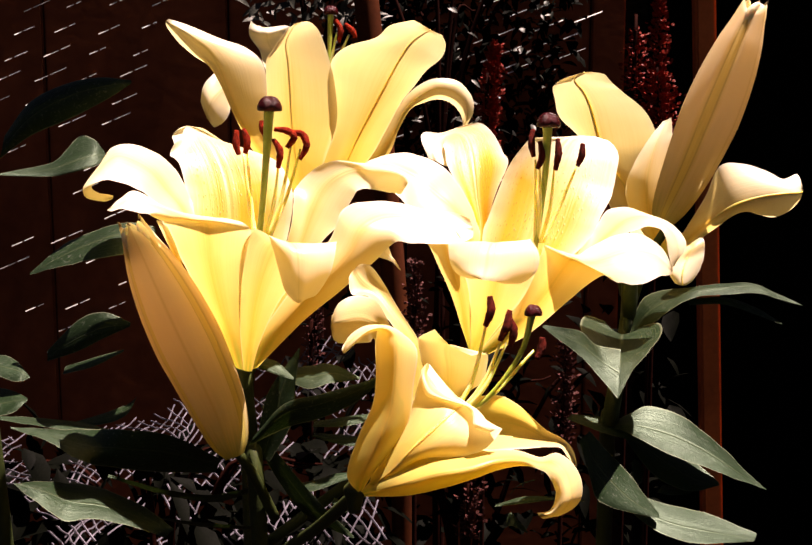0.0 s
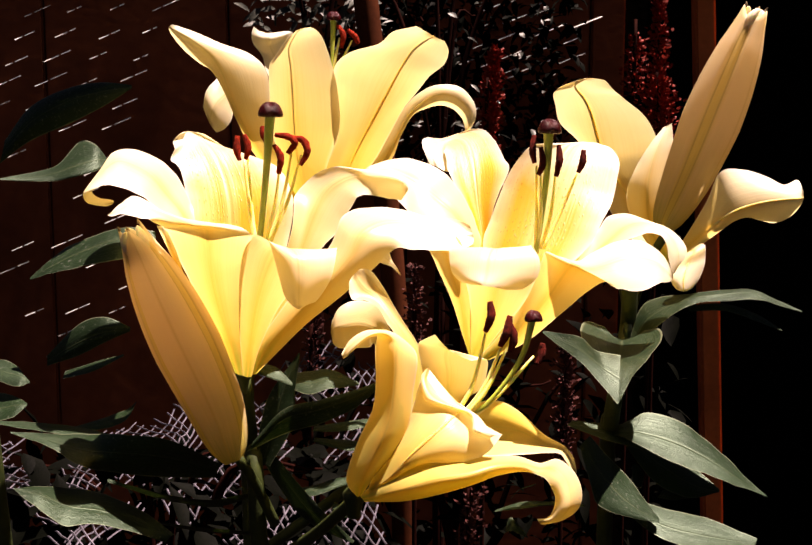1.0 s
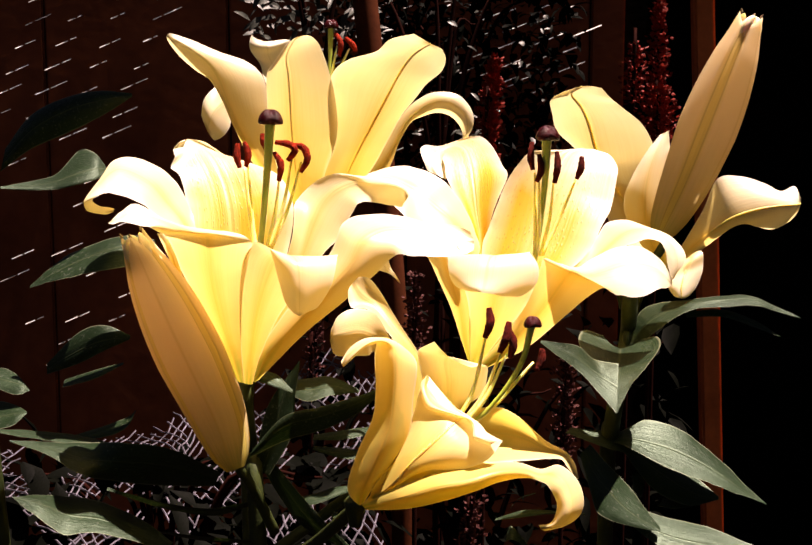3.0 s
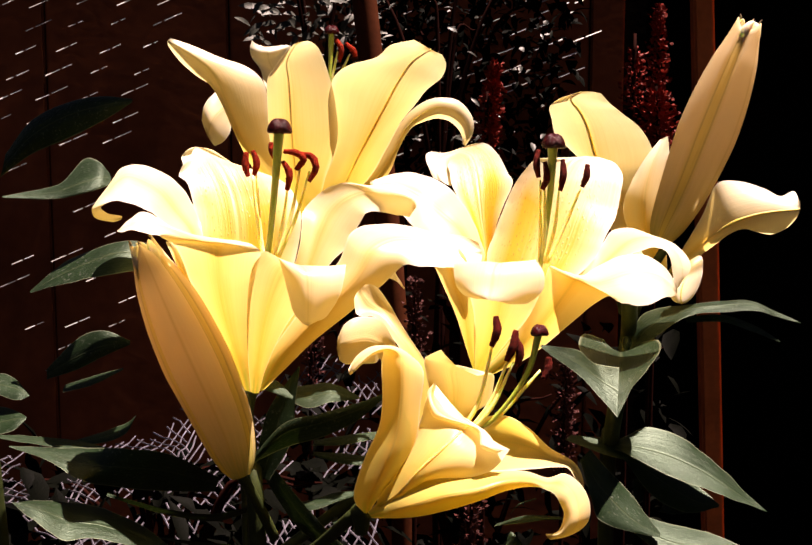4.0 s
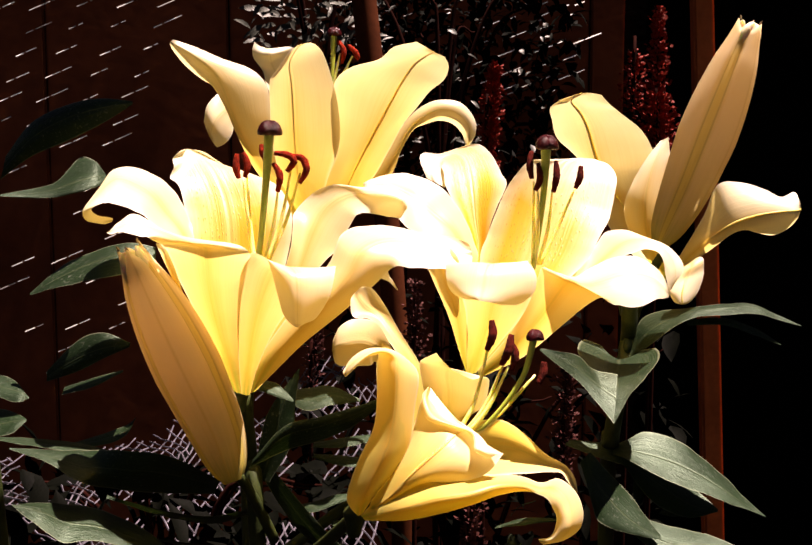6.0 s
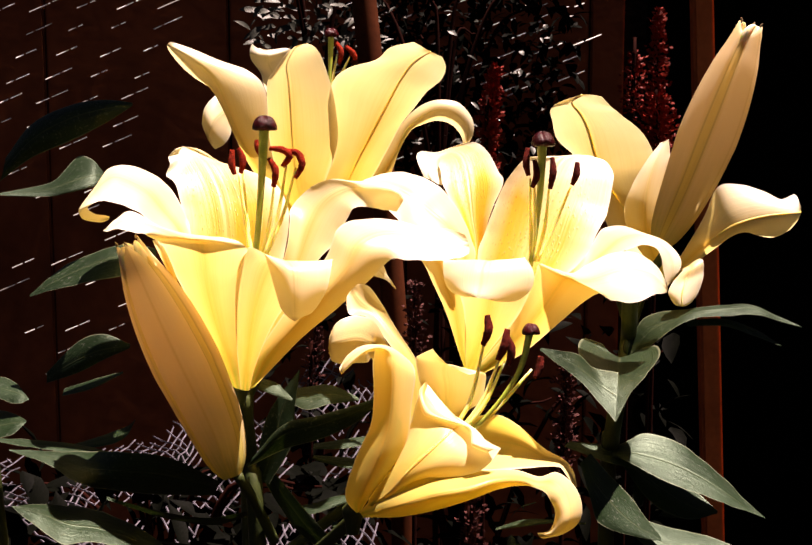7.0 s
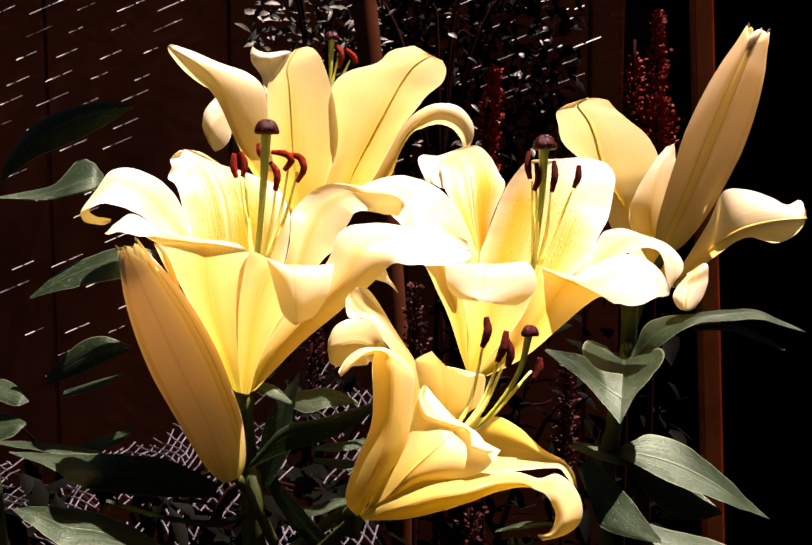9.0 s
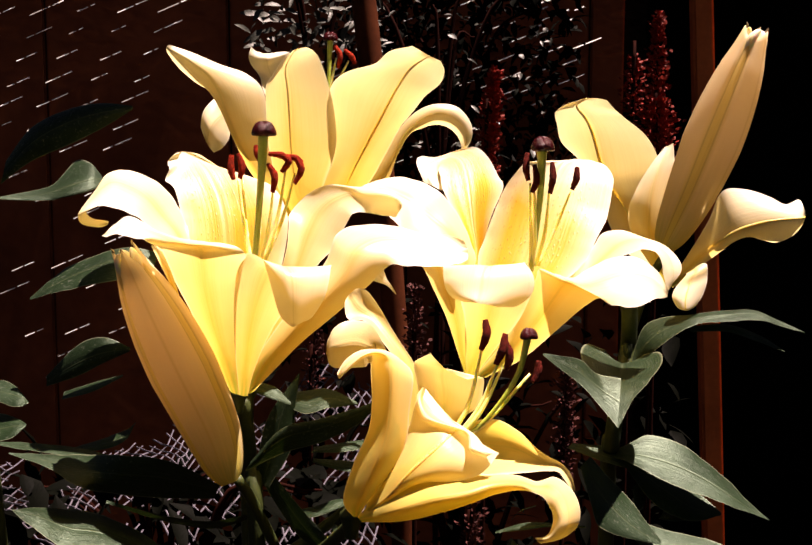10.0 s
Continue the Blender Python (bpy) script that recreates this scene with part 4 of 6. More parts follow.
petal(lily_low, [((0.88, -1.4, 0.94), (0.16, -0.1, -0), (0.02, -0.3, 0.14)),
        ((1.8, -2.4, 1.94), (0.63, -0.8, 0.14), (0.17, -1.2, 0.1)),
        ((2.49, -2.8, 2.9), (0.89, -1.1, 0.05), (0.02, -1.3, 0.28)),
        ((3.29, -2.8, 3.72), (1.1, -1.25, -0.47), (-0.12, -1.25, 0.47)),
        ((4.11, -2.4, 4.38), (1.39, -1.3, -0.91), (-0.02, -0.9, 0.48)),
        ((4.65, -1.8, 4.7), (1.55, -1.2, -1.31), (0.06, -0.4, 0.08)),
        ((5.09, -1.4, 4.83), (1.67, -1.2, -1.2), (0.04, -0.4, -0.34))], rib=.13, ruffle=.04, skin=PETAL_YOUNG)
petal(lily_low, [((3.32, -0.2, 6.47), (0.06, 0, 0.04), (-0.01, 0, 0.01)),
        ((3.27, -0.5, 5.92), (0.26, 0.35, -0.08), (-0.02, -0.45, -0.04)),
        ((3.49, -1.1, 5.53), (0.36, 0.6, 0.1), (-0.03, -0.7, 0.12)),
        ((3.95, -1.6, 5.29), (0.45, 0.7, -0.03), (0.01, -0.9, 0.2)),
        ((4.64, -1.8, 5.08), (0.29, 0.65, -0.09), (-0.02, -0.75, 0.17)),
        ((5.32, -2.1, 4.87), (0.21, 0.5, -0.16), (-0.06, -0.6, 0.18)),
        ((5.59, -2.6, 4.6), (0.25, 0.4, -0.06), (0, -0.4, 0.08)),
        ((5.68, -3, 4.36), (0.36, 0.4, -0.01), (-0.05, -0.4, 0.12)),
        ((6.27, -2.8, 4.03), (0.27, 0.1, 0.1), (-0.04, -0.1, 0.04))], ruffle=.02, skin=PETAL_PALE)
petal(lily_low, [((1.39, 0.5, 0.08), (0.12, 0, -0.09), (-0, 0, -0.04)),
        ((4.33, 2.8, 1.94), (0.25, -0.3, -0.7), (0.03, 0.7, -0.21)),
        ((5.98, 4.2, 2.34), (0.17, -0.5, -1.27), (0.02, 1.1, -0.19)),
        ((7.39, 5, 2.25), (0.15, -0.6, -1.26), (0.08, 1.4, -0.35)),
        ((8.61, 5, 1.98), (0.1, -0.6, -0.9), (0.12, 1.2, -0.31)),
        ((9.67, 4.6, 1.54), (-0.03, -0.5, -0.34), (0.09, 0.7, -0.21)),
        ((10.53, 4.2, 1.38), (-0.14, -0.3, -0.13), (0.09, 0.3, -0.09)),
        ((10.89, 3.8, 0.88), (-0.21, -0.15, -0.06), (0.05, 0.15, -0.16)),
        ((11.11, 3.6, 0.34), (-0.13, 0, 0.07), (0, 0, -0.07))], skin=PETAL_DEEP, ruffle=.04)
petal(lily_low, [((0.46, -1, 0.36), (0.1, -0.05, -0.11), (0.04, -0.45, 0.16)),
        ((2.15, -3.2, 1.57), (0.44, -0.5, -0.52), (0.21, -1.5, 0.31)),
        ((3.61, -3.8, 2.25), (0.46, -0.5, -0.72), (0.07, -1.7, 0.28)),
        ((5.07, -3.8, 2.57), (0.35, -0.6, -0.55), (-0.02, -1.6, 0.23)),
        ((6.34, -3.4, 2.86), (0.24, -0.6, -0.26), (-0.05, -1.2, 0.33)),
        ((7.54, -2.8, 2.81), (0.08, -0.6, -0.18), (0.01, -0.6, 0.2)),
        ((8.41, -2.2, 2.42), (-0.14, -0.6, -0.07), (0.01, -0.2, 0.08)),
        ((9.11, -1.6, 2.28), (-0.36, -0.7, -0.26), (0, -0.1, 0.1)),
        ((9.67, -1.8, 1.86), (-0.58, -0.7, -0.26), (-0.02, -0.5, 0.28)),
        ((9.87, -2.2, 1.22), (-0.73, -0.7, -0), (-0.11, -0.9, 0.38)),
        ((9.76, -2.4, 0.62), (-0.7, -0.6, 0.13), (-0.11, -1, 0.4)),
        ((9.29, -2.2, 0.02), (-0.45, -0.35, 0.19), (-0.07, -0.65, 0.21)),
        ((8.58, -1.9, -0.24), (-0.15, -0.1, 0.18), (-0.06, -0.2, 0.03))], skin=PETAL_YOUNG, ruffle=.04)
lily_side = flower(plant_b, (0.0189, 0.0224, 0.9123))
petal(lily_side, [((2.54, 0.3, 1.34), (0.27, 0, 0), (0, 0, -0.17)),
        ((1.51, 2.4, 3.94), (1.47, -0.1, 0.01), (0.17, 0.3, -0.2)),
        ((0.65, 3.5, 6.19), (1.86, -0.25, -0.17), (-0.23, -0.05, -0.18)),
        ((-0.63, 3.6, 8.15), (2.2, -0.3, -0.18), (-1.13, -0.1, -0.36)),
        ((-1.3, 3.1, 9.73), (2.72, -0.3, -0.09), (-1.21, -0.2, -0.09)),
        ((-1.93, 2.4, 11.45), (2.82, -0.3, 0.16), (-0.75, -0.2, 0.34)),
        ((-2.55, 1.8, 12.52), (2.26, -0.2, 0.19), (-0.4, -0.2, 0.26)),
        ((-3.27, 1.3, 13.34), (1.95, -0.15, 0.01), (-0.65, -0.25, 0.37)),
        ((-2.65, 1, 13.76), (1.05, -0.15, 0.09), (-0.27, -0.25, 0.22))], rib=.10, ruffle=.03)
petal(lily_side, [((2.55, -0.3, 1.41), (0.25, 0, 0), (0.02, 0, -0.17)),
        ((1.19, -1.2, 4.37), (1.18, 0, -0.08), (-0.25, -0.6, -0.04)),
        ((0.96, -1.4, 6.38), (1.4, 0.1, 0.08), (-0.21, -0.7, -0.06)),
        ((1.2, -1.2, 7.86), (1.22, 0.2, 0.25), (-0.32, -0.6, -0.24)),
        ((1.79, -0.7, 9.35), (0.81, 0.15, 0.17), (-0.26, -0.35, -0.17)),
        ((2.54, 0, 10.62), (0.27, 0, 0.12), (0, 0, -0.02))], ruffle=.08)
petal(lily_side, [((2.65, -0.8, 1.54), (0.14, 0.05, -0.14), (0.04, -0.05, 0.04)),
        ((3.29, -3.6, 3.31), (0.21, -0.15, -0.51), (-0.05, -0.45, -0.03)),
        ((4.24, -5.2, 4.65), (0.36, -0.25, -0.89), (-0.04, -0.85, -0.31)),
        ((5.2, -5.8, 5.4), (0.66, -0.05, -1.36), (0.06, -0.85, -0.93)),
        ((6.35, -6, 5.81), (0.49, -0.1, -1.53), (-0.07, -1.1, -0.47)),
        ((7.38, -6.1, 6), (0.25, -0.1, -1.39), (-0.18, -1.1, 0.01)),
        ((8.14, -6.1, 6.07), (0.22, -0.05, -0.95), (-0.29, -0.85, 0.12)),
        ((8.76, -6.1, 6.1), (-0, -0.25, -0.81), (-0.29, -0.75, -0.26)),
        ((9.14, -5.9, 6.15), (-0.02, 0, -0.31), (0.03, 0, -0.09))], rib=.12, ruffle=.03)
petal(lily_side, [((2.48, -0.8, 1.64), (0.17, 0, 0.08), (0, 0, -0.08)),
        ((2.82, -5.2, 3.02), (0.49, 0, 0.32), (-0.09, -0.2, -0.04)),
        ((2.31, -6, 2.16), (0.93, 0, 0.27), (-0.27, -0.4, -0.13)),
        ((1.97, -6.5, 1.41), (0.93, 0, 0.08), (-0.26, -0.5, -0.11)),
        ((1.93, -6.7, 0.82), (0.55, 0, 0.06), (-0.17, -0.4, -0.07)),
        ((1.96, -6.6, 0.68), (0.17, 0, 0), (-0.05, 0, -0.03))], rib=.05, ruffle=.03)

pistil(lily_tall, [(0.71, 1.17, 6.36), (1.06, 1.25, 9), (1.34, 1.25, 11.91), (1.55, 1.26, 14.84)])
pistil(lily_open, [(3.52, 2.33, 5.94), (3.79, 1.92, 8.69), (3.92, 1.57, 11.08), (3.89, 1.39, 13.19)])
pistil(lily_low, [(4.72, 0.36, 3.42), (6.42, 0.32, 4.94), (7.74, 0.33, 6.92), (8.25, 0.52, 8.81)], 0.62)
pistil(lily_rear, [(1.77, 2.13, 8.81), (1.91, 2.36, 10.99), (1.98, 2.62, 13.46)], 0.75)

stamen(lily_tall, [(0.54, 1.76, 7.19), (0.19, 2.04, 9.84), (-0.11, 2.29, 12.19)], [(-0.43, 2.22, 13.51), (-0.49, 2.15, 12.78), (-0.31, 2.08, 12.14)], ANTHER)
stamen(lily_tall, [(0.66, 1.76, 7.19), (0.26, 2.51, 9.52), (0.05, 2.79, 12.19)], [(-0.16, 2.74, 13.61), (0.08, 2.67, 12.93), (-0.04, 2.59, 12.19)], ANTHER)
stamen(lily_tall, [(1.21, 1.29, 7.53), (1.76, 1.31, 9.58), (2.01, 1.42, 11.62)], [(1.74, 1.37, 13), (2.13, 1.2, 12.34), (2.01, 1.2, 11.42)], ANTHER)
stamen(lily_tall, [(1.34, 1.59, 7.5), (2.11, 2.04, 9.84), (2.61, 2.33, 12.64)], [(1.68, 2.33, 13.6), (2.46, 2.22, 13.48), (2.81, 2.18, 13.13), (2.39, 2.22, 12.55)], ANTHER)
stamen(lily_tall, [(1.43, 1.79, 7.49), (2.36, 2.44, 9.82), (3.13, 2.52, 12.49)], [(2.56, 2.42, 13.46), (3.27, 2.4, 13.28), (3.5, 2.33, 12.64), (3.12, 2.26, 11.9)], ANTHER)
stamen(lily_tall, [(0.87, 2.16, 7.16), (1.05, 2.67, 10.11), (1.02, 2.78, 13.08)], [(0.9, 2.69, 14.08), (0.96, 2.64, 13.67), (1.11, 2.59, 13.2)], ANTHER)

stamen(lily_open, [(3.51, 2.27, 6.25), (3.43, 1.92, 8.69), (3.33, 1.87, 11.08)], [(3.12, 1.75, 12.79), (3.04, 1.56, 11.97), (3.18, 1.58, 11.23)], ANTHER_DARK)
stamen(lily_open, [(3.63, 2.27, 6.25), (3.65, 1.69, 8.4), (3.53, 1.54, 10.78)], [(3.49, 1.37, 12.11), (3.6, 1.18, 11.23), (3.37, 1.21, 10.55)], ANTHER_DARK)
stamen(lily_open, [(3.81, 2.27, 6.25), (4.24, 1.69, 8.4), (4.42, 1.57, 11.08)], [(4.5, 1.39, 12.26), (4.54, 1.2, 11.38), (4.38, 1.2, 10.49)], ANTHER_DARK)
stamen(lily_open, [(3.99, 2.46, 6.23), (5.09, 2.92, 8.64), (5.88, 2.74, 10.77)], [(6.11, 2.47, 12.03), (6.08, 2.4, 11.37), (5.85, 2.43, 10.71)], ANTHER_DARK)

stamen(lily_low, [(4.23, 0.36, 3.42), (5.47, 0.76, 5.33), (6.16, 1.07, 8.27)], [(6.26, 1, 9.48), (6.31, 0.83, 8.81), (6.07, 0.85, 8.06)], ANTHER_DARK)
stamen(lily_low, [(4.47, 0.36, 3.42), (5.95, 0.55, 5.25), (6.83, 0.77, 7.33)], [(7.2, 0.73, 8.88), (7.05, 0.55, 8.12), (6.76, 0.58, 7.42)], ANTHER_DARK)
stamen(lily_low, [(4.59, 0.36, 3.42), (6.05, 0.34, 5.18), (7.12, 0.77, 7.33)], [(7.17, 0.9, 8.55), (7.42, 0.82, 7.82), (7.27, 0.75, 7.13)], ANTHER_DARK)
stamen(lily_low, [(4.83, 0.16, 3.48), (6.68, 0.53, 5.01), (8.45, 1.13, 6.88)], [(8.88, 1.39, 7.46), (8.85, 1.34, 6.97), (8.62, 1.18, 6.44)], ANTHER_DARK)

stamen(lily_rear, [(1.77, 2.13, 8.81), (2.13, 2.32, 10.63), (2.42, 2.48, 12.08)], [(2.28, 2.57, 12.98), (2.68, 2.39, 12.25), (2.57, 2.4, 11.35)], ANTHER)
stamen(lily_rear, [(1.82, 2.34, 8.83), (2.66, 2.63, 10.66), (3.28, 2.66, 11.92)], [(2.99, 2.74, 12.65), (3.51, 2.59, 12.16), (3.72, 2.63, 11.67)], ANTHER)

bud_low = bud(plant_a, (-0.0091, -0.0784, 0.8346), [(-0.02, 0.1, -0.04), (-1.19, 0.6, 3.17), (-3.3, -0.1, 8.47), (-4.81, -1.1, 12.5)], 1.76, -0.35, 0.7, 0.40)
bud_high = bud(plant_b, (0.0354, -0.0016, 0.9520), [(0, 0, 0), (1.78, 0.1, 3.75), (3.56, -0.7, 8.85), (4.9, -1.5, 13.06)], 1.72, 1.2, 0.6, 0.46)

stem(plant_a, [(0, 0, 0), (0.004, 0, 0.35), (-0.0021, -0.0497, 0.7827), (-0.0076, -0.0351, 0.8255), (-0.0080, -0.0552, 0.8739)], 0.006, 0.0042)
stem(plant_a, [(0.0075, -0.0493, 0.7866), (-0.0014, -0.0662, 0.8172), (-0.0083, -0.0783, 0.8354)], 0.0032, 0.0028)
stem(plant_a, [(0.0059, -0.0614, 0.7668), (0.0371, -0.1078, 0.8037), (0.0604, -0.1495, 0.8377)], 0.0032, 0.0032)
stem(plant_a, [(-0.0030, -0.0415, 0.7646), (0.0767, -0.0351, 0.8255), (0.1237, -0.0491, 0.8839)], 0.0034, 0.0036)
stem(plant_b, [(0, 0, 0), (0, 0, 0.3), (-0.0063, -0.0390, 0.7880), (-0.0084, -0.0584, 0.8422), (-0.0032, -0.0526, 0.8687), (0.0074, -0.0257, 0.8948), (0.0052, -0.0383, 0.9096), (0.0041, -0.0423, 0.9289)], 0.005, 0.0048)
stem(plant_b, [(0.0165, 0.0085, 0.8956), (0.0264, 0.0061, 0.9297), (0.0354, -0.0018, 0.9503)], 0.003, 0.003)
stem(plant_d, [(0, 0, 0), (0, 0, 0.4), (-0.0054, 0.0022, 0.7955), (-0.0011, 0.0090, 0.8598), (0.0307, 0.0175, 0.9599)], 0.006, 0.0042)
stem(plant_c, [(0, 0, 0), (0, 0, 0.4), (-0.0193, -0.0195, 0.8767), (-0.0226, -0.0090, 0.9760), (-0.0243, -0.0030, 1.0340)], 0.006, 0.0035)

leaf_lowleft = leaf(plant_a, (-0.0345, -0.1071, 0.8012), [((-0.62, 0.41, -0.17), (-0.24, 0, -0.23), (-0.01, 0, 0.06)),
        ((-2.31, 0.31, 0.77), (-0.04, -1.1, -0.12), (0.01, -0.1, 0.04)),
        ((-4.12, 0.11, 1.47), (0.13, -1.6, -0.19), (0.07, -0.2, 0.05)),
        ((-5.53, -0.29, 1.84), (0.23, -1.7, -0.36), (0.14, -0.3, 0.15)),
        ((-6.91, -0.69, 2.59), (0.26, -1.15, -0.15), (0.15, -0.25, 0.23)),
        ((-8.19, -0.89, 2.93), (0.01, 0, -0.03), (-0.01, 0, 0))])
leaf_stripleft = leaf(plant_a, (-0.0214, -0.0594, 0.8240), [((0.13, -1.46, 0.24), (-0.26, 0.5, -0.56), (0.02, 0, 0.02)),
        ((-2.61, -2.06, 1.19), (-0.65, 0.8, -1.27), (0.09, 0, 0.1)),
        ((-5.11, -2.46, 1.52), (-0.58, 0.2, -1.1), (0.07, 0, -0.02)),
        ((-6.86, -2.66, 1.81), (0.33, -1.4, -0.47), (0.04, -0.2, 0.08)),
        ((-8.62, -2.66, 2.35), (0.21, -0.9, -0.1), (0.04, -0.1, 0.05)),
        ((-10.73, -2.76, 2.78), (-0, 0, -0.03), (0, 0, 0))])
leaf_thinleft = leaf(plant_a, (-0.0597, -0.0518, 0.8392), [((-3.1, 0.78, -0.23), (-0.04, 0, -0.19), (0, 0, 0)),
        ((-3.99, -0.02, 0.25), (0.39, -0.85, -0.03), (0.08, -0.15, 0.04)),
        ((-5.68, -0.32, 0.58), (0.4, -0.8, -0.06), (0.04, -0.1, 0.04)),
        ((-7.37, -0.52, 0.82), (0.35, -0.6, -0.04), (0.04, -0.1, 0.03)),
        ((-9.62, -0.32, 1), (-0, 0, -0.06), (0, 0, 0))])
leaf_tipleft = leaf(plant_c, (-0.0098, -0.0618, 0.8566), [((0, 0, 0), (-0.18, 0.42, 0.21), (0, 0, 0)),
        ((1.81, -0.67, -0.62), (-0.35, 1.26, 0.54), (0.32, -0.4, 0.01)),
        ((3.14, -1.04, -0.37), (-0.31, 1.01, 0.41), (0.23, -0.15, 0.14)),
        ((3.85, -1.04, -0.34), (-0.05, 0.13, 0.06), (0.03, 0, 0))])
leaf_edgeleft = leaf(plant_c, (-0.0142, -0.0500, 0.8731), [((0, 0, 0), (-0.18, 0.43, 0.23), (0, 0, 0)),
        ((2.31, -0.64, -0.34), (-0.4, 1.01, 0.47), (0.31, -0.36, 0.02)),
        ((3.56, -1.06, -0.56), (-0.44, 0.95, 0.42), (0.35, -0.3, 0.06)),
        ((4.06, -1.1, -0.9), (-0.03, 0.09, 0.04), (0.03, 0, 0))])
leaf_paleleaf = leaf(plant_c, (0.0400, -0.0446, 0.8287), [((0, 0, 0), (0.03, 0.15, 0.07), (-0.01, -0.02, -0.01)),
        ((2.57, -0.63, 0.7), (0, 0.54, 0.23), (0.07, -0.22, 0.08)),
        ((4.15, -0.87, 1.29), (-0.06, 0.51, 0.25), (0.04, -0.2, 0.05)),
        ((4.79, -0.79, 2.08), (-0.01, 0.04, 0.02), (0, 0, 0))])
leaf_curledleft = leaf(plant_c, (0.0658, -0.0270, 0.9967), [((0, 0, 0), (-0.23, 0.57, 0.41), (0.12, 0.04, 0.03)),
        ((-0.45, -0.81, -0.06), (-0.32, 1.25, 0.87), (0.29, -0.59, -0.19)),
        ((-1.47, -1.15, -0.37), (-0.34, 1.6, 1.09), (0.3, -0.95, -0.42)),
        ((-2.92, -1.3, -0.87), (-0.04, 0.75, 0.49), (0.01, -0.34, -0.06)),
        ((-4.33, -1.42, -1.09), (-0.03, 0.44, 0.27), (0.02, -0.24, -0.06)),
        ((-6.18, -1.53, -1.18), (-0.02, 0.04, 0.03), (0, 0, 0))])
leaf_darkleaf = leaf(plant_c, (-0.0051, -0.0085, 1.0008), [((0, 0, 0), (0.17, 0.08, 0.74), (0.08, -0.21, -0.08)),
        ((1.94, -0.09, 1.97), (0, 0.11, 1.08), (0.19, -0.5, 0.07)),
        ((4.25, 0.04, 3.28), (0, 0.12, 1.16), (0.17, -0.47, 0.3)),
        ((6.53, 0.21, 3.95), (-0.08, 0.08, 0.78), (0.21, -0.38, 0.19)),
        ((8.27, 0.65, 4.24), (0, 0.01, 0.12), (0.03, 0, -0.02))])
leaf_midleft = leaf(plant_c, (0.0999, -0.0422, 0.9472), [((0, 0, 0), (-0.07, 0.97, 0.63), (0.13, 0.11, 0.06)),
        ((-1.83, -0.78, 0.23), (-0.14, 1.41, 0.86), (-0.08, 0.02, 0.24)),
        ((-3.95, -1.05, -0.44), (-0.15, 1.28, 0.77), (0.01, -0.29, 0.06)),
        ((-5.79, -1.24, -1.3), (-0.08, 0.93, 0.54), (0.07, -0.44, -0.1)),
        ((-7.29, -1.23, -2.11), (-0.03, 0.09, 0.05), (0, 0, 0))])
leaf_dimleft = leaf(plant_c, (0.0260, -0.0302, 0.8705), [((0, 0, 0), (0, 0.03, 0.33), (0, 0, 0)),
        ((2.2, -0.57, 1.27), (0, 0.1, 0.97), (0.1, -0.31, -0.1)),
        ((3.88, -0.7, 1.95), (0, 0.08, 0.81), (0.09, -0.31, -0.11)),
        ((5.5, -0.58, 2.13), (0.03, 0.01, 0.13), (0, 0, 0))])
leaf_dimlow = leaf(plant_c, (0.0365, -0.0311, 0.8617), [((0, 0, 0), (-0.02, 0.32, 0.18), (-0.02, 0.02, 0.01)),
        ((2.25, -0.53, 0.68), (0.04, 0.43, 0.24), (0.06, -0.2, 0.04)),
        ((4, -0.56, 1.38), (-0.02, 0.09, 0.05), (0, 0, 0))])
leaf_centreleaf = leaf(plant_a, (-0.0054, -0.0572, 0.8354), [((0, 0, 0), (0.18, -0.1, 0.31), (0.06, -0.4, 0.04)),
        ((2.01, -0.61, 1.82), (0.01, -0.25, 0.78), (-0.02, -0.3, 0.17)),
        ((4.08, -0.94, 2.5), (0.07, -0.25, 0.76), (-0.04, -0.3, 0.19)),
        ((6.09, -0.77, 3.19), (0.15, -0.1, 0.6), (-0.06, -0.25, 0.14)),
        ((7.84, -0.18, 4.03), (0.03, 0.13, 0.06), (0, 0, 0))])
leaf_paleupper = leaf(plant_a, (0.0126, -0.0325, 0.8702), [((0, 0, 0), (0.18, 0.42, 0.21), (-0.05, -0.2, 0.04)),
        ((1.43, -0.61, -0.08), (0.06, 0.95, 0.47), (0.03, -0.27, 0.07)),
        ((2.8, -0.69, 0.16), (0.02, 0.79, 0.39), (0.09, -0.23, 0.09)),
        ((4.35, -0.33, -0.26), (-0.01, 0.13, 0.06), (0.06, -0.04, -0.02))])
leaf_smallgreen = leaf(plant_a, (-0.0005, -0.0466, 0.8795), [((0, 0, 0), (0.09, 0.42, 0.21), (0.03, -0.2, 0.04)),
        ((0.99, -0.34, -0.32), (0.01, 0.49, 0.24), (0.02, -0.26, 0.01)),
        ((1.91, -0.39, -0.85), (0, 0.11, 0.05), (0.02, -0.02, -0.01))])
leaf_slimright = leaf(plant_a, (0.0293, -0.0348, 0.8386), [((0, 0, 0), (0.06, 0.21, 0.1), (0.09, -0.14, 0.01)),
        ((1.87, -0.46, 0.38), (0.13, 0.42, 0.19), (0.01, -0.11, 0.09)),
        ((3.6, -0.44, 0.62), (0.02, 0.3, 0.14), (0.03, -0.06, 0.05)),
        ((5.35, -0.23, 0.69), (0, 0.08, 0.04), (0, 0, 0))])
